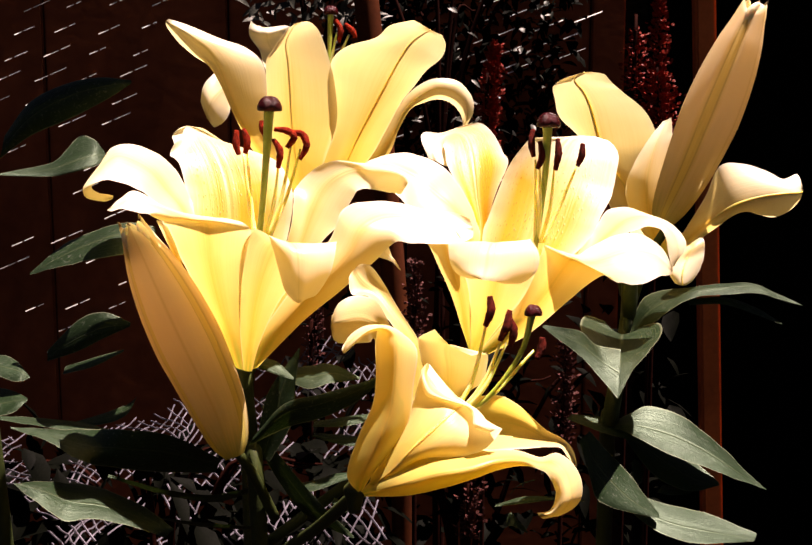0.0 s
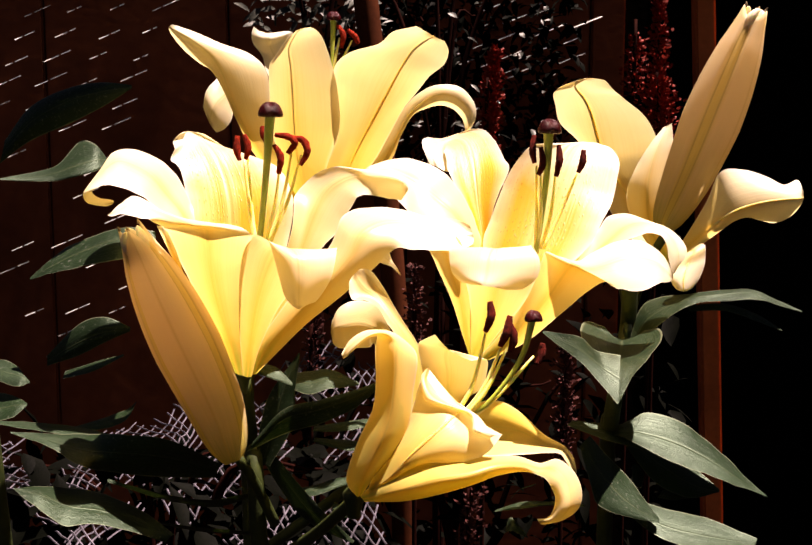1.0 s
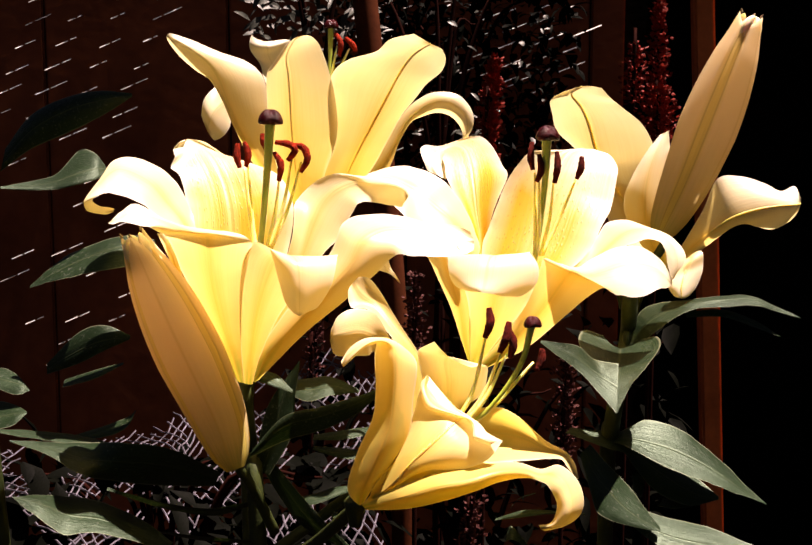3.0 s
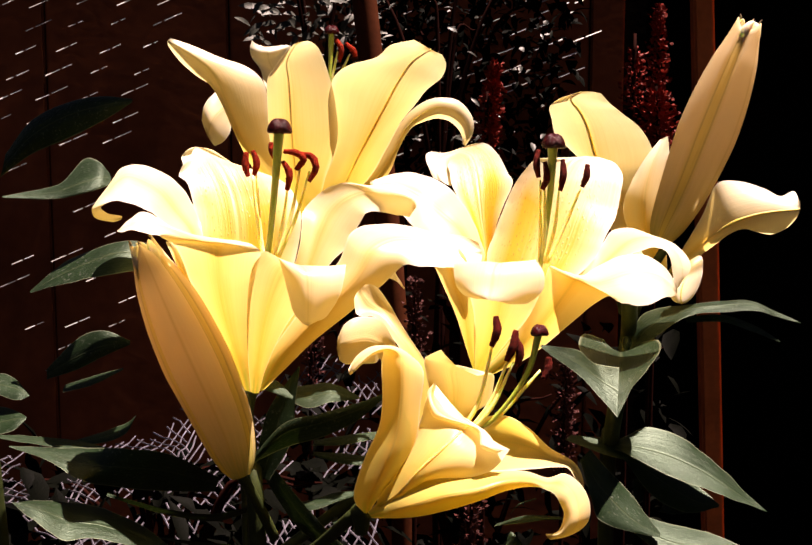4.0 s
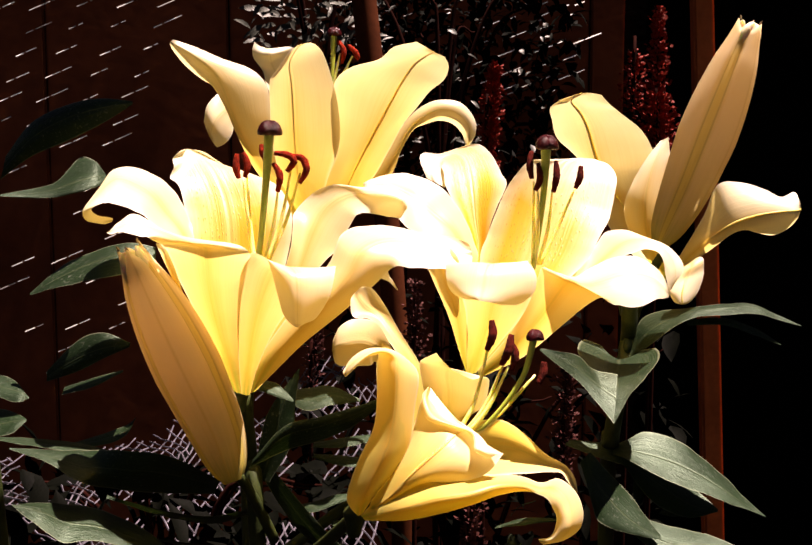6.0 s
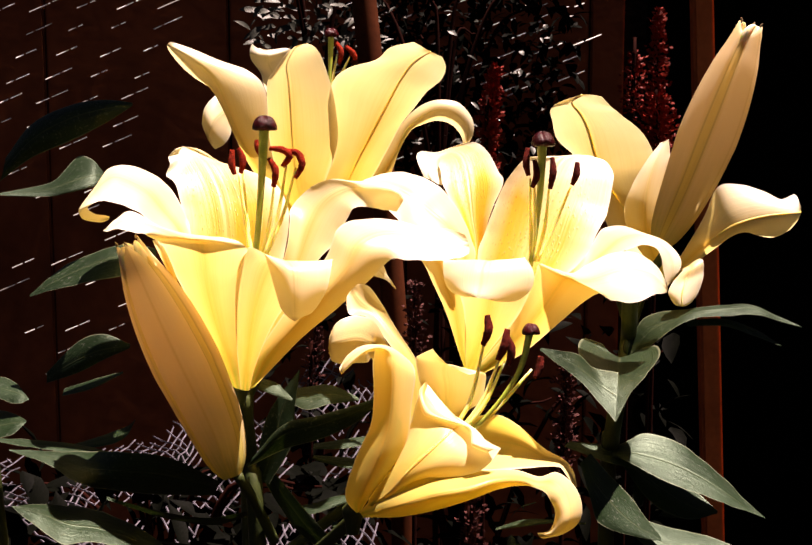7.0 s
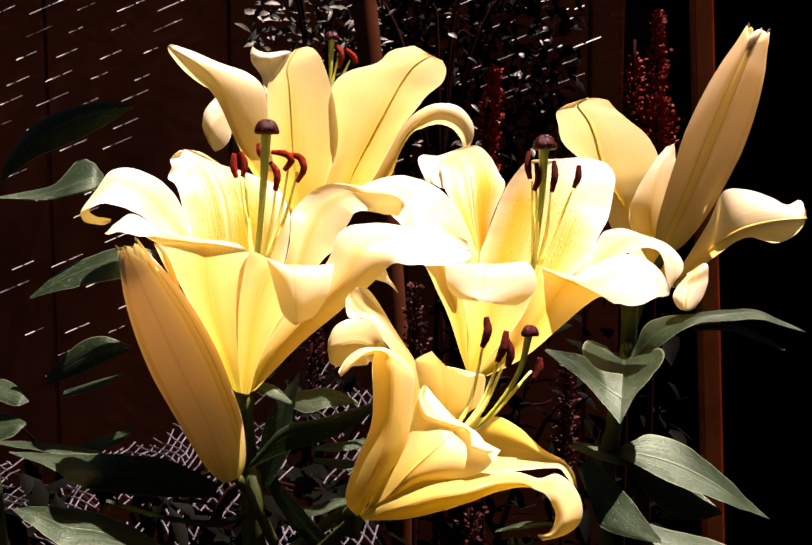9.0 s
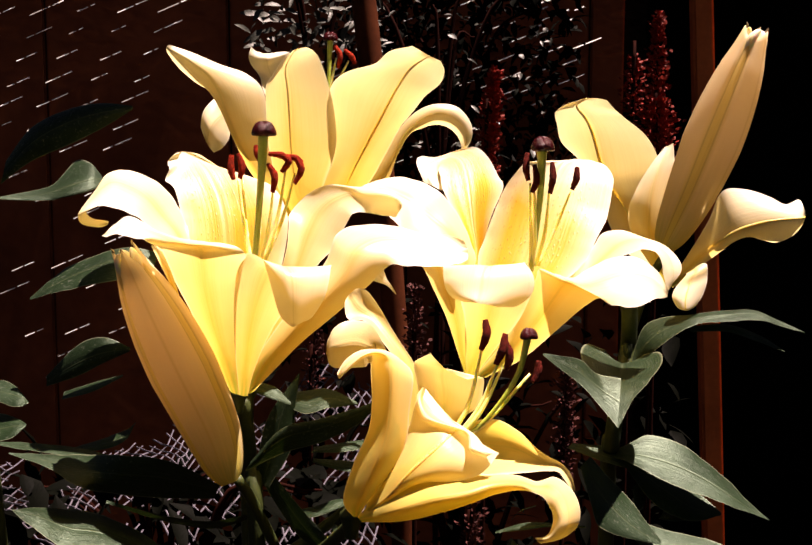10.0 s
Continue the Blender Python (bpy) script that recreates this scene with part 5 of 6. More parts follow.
leaf_slimlow = leaf(plant_a, (0.0293, -0.0354, 0.8325), [((0, 0, 0), (0.07, 0.13, 0.06), (0.09, -0.14, 0.01)),
        ((1.87, -0.52, -0.16), (0.13, 0.42, 0.18), (0.01, -0.2, 0.06)),
        ((3.6, -0.53, -0.28), (0.02, 0.3, 0.13), (0.03, -0.06, 0.05)),
        ((5.35, -0.37, -0.67), (0, 0.11, 0.05), (0, -0.02, -0.01))])
leaf_lowcentre = leaf(plant_a, (0.0181, -0.0425, 0.8035), [((0, 0, 0), (0.06, 0.13, 0.05), (-0.01, -0.04, -0.02)),
        ((1.2, -0.48, 0.26), (0.11, 0.48, 0.19), (0.01, -0.13, 0.09)),
        ((2.72, -0.63, 0.72), (0.05, 0.42, 0.17), (0.09, -0.19, 0.06)),
        ((4.05, -0.21, 0.85), (0, 0.08, 0.03), (0, 0, 0))])
leaf_fleck = leaf(plant_a, (0.0413, -0.0482, 0.7971), [((0, 0, 0), (0.06, 0.21, 0.08), (-0.02, 0, 0)),
        ((0.35, -0.31, -0.1), (0.07, 0.25, 0.09), (0.01, -0.1, 0.04)),
        ((0.8, -0.27, -0.65), (0, 0.06, 0.02), (0, -0.02, -0.01))])
leaf_heartleaf = leaf(plant_b, (0.0048, -0.0324, 0.8884), [((-0.6, -2.64, 0.5), (1.11, -0.16, -0.1), (-0.31, -0.82, -0.47)),
        ((-0.69, -3.03, 0.48), (2.07, -0.32, -0.19), (-0.15, -0.7, -0.82)),
        ((-1.15, -4.96, 0.33), (2.25, -0.25, -0.13), (-0.13, -0.73, -0.66)),
        ((-1.81, -7.76, 0.2), (1.48, -0.16, -0.08), (-0.05, -0.29, -0.33)),
        ((-2.3, -9.65, -0.41), (0.72, 0.06, 0.03), (-0.1, -0.28, -0.25)),
        ((-2.69, -11.27, -1.11), (0.09, 0.02, 0.01), (-0.03, -0.14, -0.06))])
leaf_sideleaf = leaf(plant_b, (-0.0131, -0.1076, 0.8814), [((-0.52, -2.31, 0.53), (0.41, 1.59, 0.9), (-0.02, -0.08, 0.01)),
        ((-1.34, -1.77, 1.03), (0.03, 1.36, 0.71), (0.01, -0.17, 0.12)),
        ((-2.43, -1.48, 1.92), (0.16, 0.65, 0.5), (-0.08, -0.13, -0.01)),
        ((-3.49, -1.71, 2.5), (0.2, 0.27, 0.22), (-0.05, 0.01, -0.03)),
        ((-4.34, -1.86, 2.94), (0.04, 0.08, 0.04), (0, 0, 0))])
leaf_highleaf = leaf(plant_b, (0.0092, -0.0399, 0.8942), [((0.21, 0.29, -0.75), (0.25, 0, 0.06), (0, 0, 0)),
        ((0.92, -0.01, 0.63), (0.23, -1, -0.4), (-0.1, -0.2, -0.1)),
        ((2.05, -0.21, 1.45), (0.27, -1.2, -0.25), (-0.04, -0.2, -0.13)),
        ((3.55, -0.61, 2.1), (-0.03, -0.9, -0.16), (-0.01, -0.3, 0.09)),
        ((5.16, -0.81, 2.31), (-0.1, -0.7, -0.22), (-0.07, -0.3, 0.09)),
        ((7.11, -0.71, 2.36), (0.04, -0.55, -0.23), (-0.04, -0.15, 0.08)),
        ((8.71, -0.51, 1.74), (-0.05, -0.25, -0.12), (-0, -0.05, 0.01)),
        ((10.14, -0.31, 1.21), (0, 0, -0.03), (0.03, 0, 0))])
leaf_backleaf = leaf(plant_b, (0.0355, -0.0268, 0.9040), [((0.69, -1.52, 0.4), (0.08, 0, -0.16), (0.02, 0, 0)),
        ((2.77, -1.92, 0.56), (-0, -0.35, -0.18), (0.03, -0.05, 0.02)),
        ((4.6, -1.92, -0.03), (-0.14, -0.35, -0.16), (0.03, -0.05, 0.01)),
        ((6.23, -1.92, -0.84), (0, 0, -0.03), (0.03, 0, 0))])
leaf_lowright = leaf(plant_b, (-0.0055, -0.0632, 0.8441), [((-0.27, 0.52, -0.7), (0.12, 0, -0.12), (-0, 0, 0)),
        ((0.63, -0.18, -0.38), (-0.46, -0.75, -0.31), (-0.06, -0.25, -0.15)),
        ((1.76, -0.48, -0.48), (-0.58, -1.4, -0.57), (0.15, -0.2, -0.32)),
        ((3.3, -0.88, -0.88), (-0.71, -1.6, -0.7), (0.24, -0.2, -0.23)),
        ((4.81, -1.38, -1.54), (-0.61, -1.6, -0.54), (0.21, -0.3, -0.18)),
        ((6.02, -1.98, -2.25), (-0.53, -1.3, -0.22), (0.04, -0.4, -0.08)),
        ((7.16, -2.38, -2.96), (-0.3, -0.65, -0.02), (-0.01, -0.25, -0.04)),
        ((8.08, -2.68, -3.42), (0, 0, 0), (0, 0, 0))])
leaf_underleaf = leaf(plant_b, (0.0003, -0.0540, 0.8362), [((0, 0, 0), (0.2, 0.21, 0.1), (0, 0, 0)),
        ((2.09, -0.97, -1.58), (0.64, 1.37, 0.57), (-0.03, -0.09, 0.08)),
        ((3.93, -1.48, -2.65), (0.48, 1.15, 0.46), (-0.09, -0.3, 0.01)),
        ((5.46, -1.53, -3.03), (0.05, 0.13, 0.05), (0, -0.04, -0.02))])
leaf_stubleaf = leaf(plant_b, (-0.0303, -0.0534, 0.8423), [((0, 0, 0), (0.19, 0.21, 0.1), (0, 0, 0)),
        ((2.43, -0.84, -0.38), (0.43, 0.63, 0.28), (-0.05, -0.2, 0.05)),
        ((4.15, -1.3, -0.87), (0.35, 0.53, 0.23), (0.02, -0.2, -0.02)),
        ((4.51, -1.43, -1.2), (0.08, 0.21, 0.09), (0, 0, 0))])
leaf_footright = leaf(plant_b, (-0.0309, -0.0984, 0.8447), [((0, 0, 0), (0.36, 0.42, 0.17), (0, 0, 0)),
        ((0.41, -0.91, -1.01), (0.68, 1.04, 0.37), (-0.18, 0.22, 0.2)),
        ((1.42, -1.54, -2.23), (0.96, 1.31, 0.44), (0.17, -0.44, 0.03)),
        ((2.45, -1.93, -3.08), (0.74, 0.83, 0.26), (0.17, -0.4, 0)),
        ((3.71, -2.01, -3.79), (0.05, 0.21, 0.06), (0.02, -0.04, -0.01))])
leaf_footmost = leaf(plant_b, (-0.0083, -0.1019, 0.8110), [((0, 0, 0), (0.37, 0.42, 0.14), (0, 0, 0)),
        ((1.58, -1.08, -0.75), (0.49, 1.1, 0.34), (-0.14, -0.26, 0.04)),
        ((3.68, -1.53, -1.2), (0.57, 1.24, 0.36), (-0.16, -0.28, 0.03)),
        ((6.62, -1.59, -1.7), (0.18, 0.31, 0.09), (-0.05, -0.1, -0.03))])
leaf_bract = leaf(plant_b, (0.0059, -0.0618, 0.8198), [((0, 0, 0), (0.2, 0, 0), (0.01, 0.11, 0.12)),
        ((0.08, -0.39, -0.81), (0.4, 0.42, 0.17), (-0.09, -0.1, 0.03)),
        ((0.24, -0.53, -1.22), (0.09, 0.13, 0.05), (-0.04, -0.04, -0.02))])
leaf_palebit = leaf(plant_b, (0.0192, -0.0676, 0.8031), [((0, 0, 0), (0.23, 0.31, 0.12), (-0.03, -0.1, -0.04)),
        ((0.82, -0.3, 0.01), (0.31, 0.31, 0.12), (-0.11, -0.12, 0.03)),
        ((1.84, -0.21, -0.08), (0.02, 0.08, 0.03), (0, 0, 0))])
leaf_thinblade = leaf(plant_b, (-0.0812, -0.1169, 0.8119), [((0, 0, 0), (0.05, 0.08, 0.03), (0.01, 0, 0)),
        ((1.41, -0.35, 0.47), (0.06, 0.29, 0.09), (-0.03, -0.06, 0.05)),
        ((2.83, -0.35, 0.52), (0.05, 0.17, 0.05), (0.01, -0.1, 0.04)),
        ((4.75, 0.03, 0.27), (0.01, 0.08, 0.03), (0, 0, 0))])
leaf_hookblade = leaf(plant_b, (-0.0686, -0.0775, 0.8042), [((0, 0, 0), (0.06, 0.1, 0.04), (0.01, -0.02, -0.01)),
        ((0.45, -0.14, 0.54), (0.07, 0.08, 0.03), (0.02, -0.04, -0.02)),
        ((1.39, -0.11, 0.89), (0.01, 0.04, 0.02), (0, 0, 0))])
leaf_smallbract = leaf(plant_b, (0.0050, -0.0350, 0.8950), [((0.06, 0, -0.96), (0.13, 0, 0), (0, 0, -0.03)),
        ((-0.02, -0.1, -0.09), (0.26, -0.1, 0.08), (-0.1, -0.3, -0.01)),
        ((0.13, 0.5, 0.64), (0.21, 0, 0), (-0.02, 0, 0.1))])
leaf_lowbit = leaf(plant_b, (-0.0713, -0.0793, 0.7874), [((0, 0, 0), (0.11, 0.42, 0.14), (0.01, 0, 0)),
        ((0.42, -0.18, 0.22), (0.05, 0.52, 0.18), (0.08, -0.1, -0.04)),
        ((1.22, -0.25, -0.45), (0.01, 0.1, 0.03), (0, -0.02, -0.01))])
# two unseen leaves above the view, added only to shade leaf_darkleaf
leaf_shade_caster = leaf(plant_c, (0.0120, 0.0010, 1.1290), [((0, 0, 0), (0.16, -0.4, -0.02), (0, 0, 0)),
        ((3, 0.08, 0.76), (0.57, -1.69, -0.26), (0.05, -0.11, 0.38)),
        ((6.66, 0.11, 1.09), (0.47, -1.69, -0.27), (0.04, -0.11, 0.38)),
        ((11.35, 0.14, 1.29), (0.03, 0, 0.03), (0, 0, 0))])
leaf_shade_caster = leaf(plant_c, (-0.0170, 0.0067, 1.1256), [((0, 0, 0), (0.17, -0.4, -0.01), (0, 0, 0)),
        ((3, 0.03, 0.33), (0.57, -1.53, -0.22), (0, 0.02, 0.15)),
        ((5.33, 0.06, 0.6), (0.46, -1.39, -0.27), (-0.02, 0.09, 0.34)),
        ((7.69, 0.07, 0.63), (0.03, 0, 0.03), (0, 0, 0))])
leaf_shadeleaf = leaf(plant_a, (-0.0060, -0.0476, 0.8031), [((0, 0, 0), (0.06, -0.3, 0.24), (0, 0, 0)),
        ((-2.25, -0.82, -0.17), (-0.07, -0.55, 0.42), (0.04, -0.19, 0.13)),
        ((-5.17, -0.97, 0.35), (-0.13, -0.55, 0.43), (0.02, -0.09, 0.09)),
        ((-8.1, -0.88, 1.17), (-0.01, 0.13, 0.05), (0, 0, 0))])
leaf_uprightleaf = leaf(plant_a, (0.0000, -0.0457, 0.8211), [((0, 0, 0), (0.45, 0, 0), (0, 0.02, 0.15)),
        ((0.78, 0.04, 2.3), (0.95, 0.21, 0.09), (-0.08, 0.02, 0.15)),
        ((1.24, 0.15, 4.27), (0.73, 0.21, 0.1), (0.02, -0.2, 0.05)),
        ((2.19, 0.48, 6.48), (0.06, 0.02, 0.01), (-0.01, 0.06, 0.03))])
leaf_droopleaf = leaf(plant_a, (-0.0009, -0.0387, 0.8298), [((0, 0, 0), (0.32, -0.12, 0.18), (0.07, 0, 0)),
        ((1.74, -0.84, -2.22), (0.47, -0.35, 0.45), (0, -0.09, 0.09)),
        ((3.29, -1.41, -3.87), (0.49, -0.35, 0.45), (0.01, -0.2, 0.05)),
        ((5.44, -1.56, -5.3), (0.05, 0.1, 0.03), (0, -0.02, -0.01))])
leaf_lowshade = leaf(plant_a, (-0.0045, -0.0499, 0.7806), [((0, 0, 0), (-0.09, -0.3, 0.22), (0, 0, 0)),
        ((-2.49, -0.76, 0.46), (-0.13, -0.5, 0.36), (0.02, -0.19, 0.06)),
        ((-4.52, -0.92, 0.83), (-0.07, -0.3, 0.22), (0.03, -0.19, 0.07)),
        ((-6.32, -0.88, 1.15), (0.02, 0.04, 0.01), (0, 0, 0))])

# ---- crimson flower spikes behind ----
def spike(base, top, width, count, seed, skin=SPIKE):
    ob = new("flower_spike")
    ob.location = base
    tagged(ob, "crimson plume of tiny tufted florets", "flower spike", "crimson plumes")
    d = Vector(top) - Vector(base)
    v, f = tube([(0, 0, -base[2]), (0, 0, 0), tuple(d * 0.5), tuple(d * 0.9)], [0.0025, 0.0025, 0.0018, 0.0006], 8)
    mesh_part("stem", v, f, SPIKE_STEM, ob)
    r = random.Random(seed)
    verts, faces = [], []
    for k in range(count):
        s = r.random()
        c = d * s + Vector((r.gauss(0, 1), r.gauss(0, 1), r.gauss(0, 0.5))) * width * (0.55 if s > 0.8 else 1) * 0.45
        out = (c - d * s).normalized() + Vector((0, 0, 0.5))
        a = out.normalized() * r.uniform(0.0028, 0.0062)
        b = a.cross(Vector((r.random(), r.random(), r.random()))).normalized() * r.uniform(0.0008, 0.0018)
        e = a.cross(b).normalized() * 0.001
        i = len(verts)
        verts += [c - b, c + e, c + b, c - e, c + a * 0.6 + b * 1.3, c + a * 0.6 - b * 1.3 + e, c + a]
        faces += [(i, i + 1, i + 5), (i + 1, i + 2, i + 4), (i + 2, i + 3, i + 4), (i + 3, i, i + 5), (i + 4, i + 6, i + 5), (i + 1, i + 4, i + 5), (i + 3, i + 5, i + 4)]
    tagged(mesh_part("plume", verts, faces, skin, ob, smooth=False), "tiny crimson florets", kind="stuff")
    return ob


spike((0.0936, 1.1562, 0.9985), (0.1039, 1.1692, 1.1224), 0.011, 1300, 1)
spike((0.2941, 1.1555, 0.9925), (0.2953, 1.1657, 1.0892), 0.024, 1100, 2)
spike((0.2930, 1.1656, 0.9924), (0.3003, 1.1864, 1.1905), 0.011, 900, 8)
spike((0.2777, 1.2144, 1.0741), (0.2815, 1.2217, 1.1435), 0.016, 260, 3)
spike((0.1670, 1.0209, 0.6676), (0.1725, 1.0348, 0.8000), 0.011, 700, 4, SPIKE_DULL)
spike((0.0089, 1.0307, 0.7614), (0.0089, 1.0435, 0.8828), 0.010, 550, 5, SPIKE_DULL)
spike((0.0607, 0.9158, 0.6244), (0.0658, 0.9236, 0.6993), 0.009, 300, 6, SPIKE_DULL)
spike((-0.1167, 1.1780, 0.7273), (-0.1103, 1.1886, 0.8282), 0.010, 250, 7, SPIKE_DULL)


# ---- dusty shrub behind the blooms ----
def shrub(name, at, spread, count, seed, size, label, material, face=0.0):
    ob = tagged(new(name), label, "shrub")
    ob.location = at
    r = random.Random(seed)
    for k in range(5):
        tip = Vector((r.uniform(-1, 1) * spread[0], r.uniform(-0.3, 0.3) * spread[1], r.uniform(0.2, 1) * spread[2]))
        v, f = tube([(0, 0, -at[2]), (0, 0, -0.3), tuple(tip * 0.4), tuple(tip)], [0.006, 0.005, 0.003, 0.0012], 6)
        mesh_part("branch", v, f, SPIKE_STEM, ob)
    verts, faces = [], []
    for k in range(count):
        c = Vector((r.uniform(-1, 1) * spread[0], r.uniform(-1, 1) * spread[1], r.uniform(-1, 1) * spread[2]))
        ln, w = r.uniform(0.012, 0.038) * size, r.uniform(0.003, 0.009) * size
        d = Vector((r.uniform(-1, 1), r.uniform(-1, 1), r.uniform(-0.7, 0.5))).normalized()
        s = d.cross(Vector((r.uniform(-0.4, 0.4), r.uniform(-0.4, 0.4) - face, 1))).normalized()
        n = s.cross(d)
        i = len(verts)
        for t, q in ((0, 0.05), (0.3, 0.9), (0.6, 1), (0.85, 0.55), (1, 0.03)):
            m = c + d * ln * t - n * ln * 0.35 * t * t
            verts += [m - s * w * q + n * w * q * 0.3, m, m + s * w * q + n * w * q * 0.3]
        for t in range(4):
            for h in range(2):
                a = i + 3 * t + h
                faces.append((a, a + 1, a + 4, a + 3))
    tagged(mesh_part("foliage", verts, faces, material, ob), "small dusty green leaves", kind="stuff")
    return ob


shrub("garden_shrub", (0.0786, 1.5737, 1.1446), (0.19, 0.05, 0.17), 1500, 3, 1.0, "dense shrub with deep shade put into its leaf colour", SHRUB_SHADED)
shrub("garden_shrub", (0.0495, 1.4449, 1.1623), (0.17, 0.03, 0.13), 110, 5, 0.5, "dusty shrub shoots with few small leaves", SHRUB, 0.8)
shrub("garden_shrub", (-0.1241, 1.3807, 1.2217), (0.085, 0.05, 0.050), 190, 4, 0.8, "pale dusty shrub sprigs against the wall", SHRUB_PALE, 1.3)


# near-black leaves added to carry the shade below the lilies
shrub("undergrowth", (-0.2878, 1.1620, 0.5760), (0.26, 0.05, 0.08), 380, 7, 1.6, "near-black undergrowth, the lilies' shade put into its leaf colour", SHRUB_SHADED)
shrub("undergrowth", (0.0827, 1.3162, 0.6081), (0.28, 0.05, 0.22), 420, 8, 1.5, "near-black undergrowth, the lilies' shade put into its leaf colour", SHRUB_SHADED)
shrub("undergrowth", (-0.2378, 0.9006, 0.6714), (0.20, 0.03, 0.055), 70, 9, 1.9, "near-black undergrowth, the lilies' shade put into its leaf colour", SHRUB_SHADED)


# ---- what sways in the breeze ----
def motions():
    walk(lily_tall, [
        (0, pose(-0.00847, -0.06000, 0.87604, 0, 0.348, 0)), (0.5, pose(-0.00852, -0.06004, 0.87572, 0, 0.397, 0)),
        (1, pose(-0.00866, -0.06006, 0.87556, 0, 0.596, 0)), (1.5, pose(-0.00949, -0.06004, 0.87569, 0, 0.110, 0)),
        (2, pose(-0.00627, -0.06000, 0.87609, 0, 0.543, 0)), (2.5, pose(-0.00930, -0.05994, 0.87665, 0, 0.138, 0)),
        (4, pose(-0.00440, -0.06021, 0.87414, 0, 0.817, 0)), (4.5, pose(-0.00780, -0.05986, 0.87734, 0, 0.000, 0)),
        (5, pose(-0.00674, -0.05996, 0.87647, 0, 0.218, 0)), (5.5, pose(-0.00886, -0.06023, 0.87397, 0, 0.841, 0)),
        (7, pose(-0.00968, -0.05985, 0.87744, 0, -0.353, 0)), (7.5, pose(-0.00944, -0.05964, 0.87938, 0, -0.796, 0)),
        (8, pose(-0.01071, -0.05980, 0.87789, 0, -0.504, 0)), (8.5, pose(-0.00843, -0.05992, 0.87683, 0, 0.147, 0)),
        (9, pose(-0.00950, -0.05993, 0.87669, 0, 0.030, 0)), (9.5, pose(-0.00784, -0.06009, 0.87521, 0, 0.120, 0)),
        (10, pose(-0.01056, -0.05997, 0.87626, 0, -0.188, 0))])
    walk(lily_rear, [
        (0, pose(0.03147, 0.01768, 0.96152, 0, 0.184, 0)), (0.5, pose(0.03445, 0.01760, 0.96082, 0, 0.418, 0)),
        (1, pose(0.03293, 0.01762, 0.96099, 0, 0.361, 0)), (1.5, pose(0.03100, 0.01767, 0.96146, 0, 0.293, 0)),
        (2, pose(0.03670, 0.01757, 0.96070, 0, 0.675, 0)), (2.5, pose(0.03160, 0.01766, 0.96131, 0, 0.116, 0)),
        (4, pose(0.03156, 0.01766, 0.96135, 0, 0.292, 0)), (4.5, pose(0.03072, 0.01771, 0.96173, 0, 0.000, 0)),
        (5, pose(0.03260, 0.01767, 0.96145, 0, 0.318, 0)), (5.5, pose(0.03324, 0.01766, 0.96153, 0, 0.569, 0)),
        (7, pose(0.03190, 0.01773, 0.96188, 0, 0.024, 0)), (7.5, pose(0.03200, 0.01768, 0.96143, 0, -0.029, 0)),
        (8, pose(0.03109, 0.01772, 0.96177, 0, 0.024, 0)), (8.5, pose(0.03099, 0.01770, 0.96159, 0, -0.075, 0)),
        (9, pose(0.03168, 0.01767, 0.96145, 0, 0.298, 0)), (9.5, pose(0.02944, 0.01771, 0.96175, 0, 0.182, 0)),
        (10, pose(0.03072, 0.01770, 0.96172, 0, 0.227, 0))])
    walk(lily_open, [
        (0, pose(0.12368, -0.05115, 0.88432, 0, 0.783, 0)), (0.5, pose(0.12408, -0.05123, 0.88371, 0, 0.991, 0)),
        (1, pose(0.12377, -0.05124, 0.88368, 0, 1.038, 0)), (1.5, pose(0.12208, -0.05118, 0.88411, 0, 0.913, 0)),
        (2, pose(0.12533, -0.05122, 0.88400, 0, 1.180, 0)), (2.5, pose(0.12264, -0.05109, 0.88467, 0, 0.548, 0)),
        (4, pose(0.12598, -0.05129, 0.88330, 0, 1.131, 0)), (4.5, pose(0.12353, -0.05096, 0.88553, 0, 0.000, 0)),
        (5, pose(0.12411, -0.05111, 0.88467, 0, 0.792, 0)), (5.5, pose(0.12282, -0.05128, 0.88363, 0, 1.432, 0)),
        (7, pose(0.12099, -0.05096, 0.88608, 0, 0.702, 0)), (7.5, pose(0.12374, -0.05071, 0.88703, 0, -1.124, 0)),
        (8, pose(0.12063, -0.05085, 0.88661, 0, 0.039, 0)), (8.5, pose(0.12088, -0.05098, 0.88617, 0, 1.076, 0)),
        (9, pose(0.12242, -0.05102, 0.88535, 0, 0.479, 0)), (9.5, pose(0.12199, -0.05113, 0.88466, 0, 0.922, 0)),
        (10, pose(0.12129, -0.05105, 0.88505, 0, 0.533, 0))])
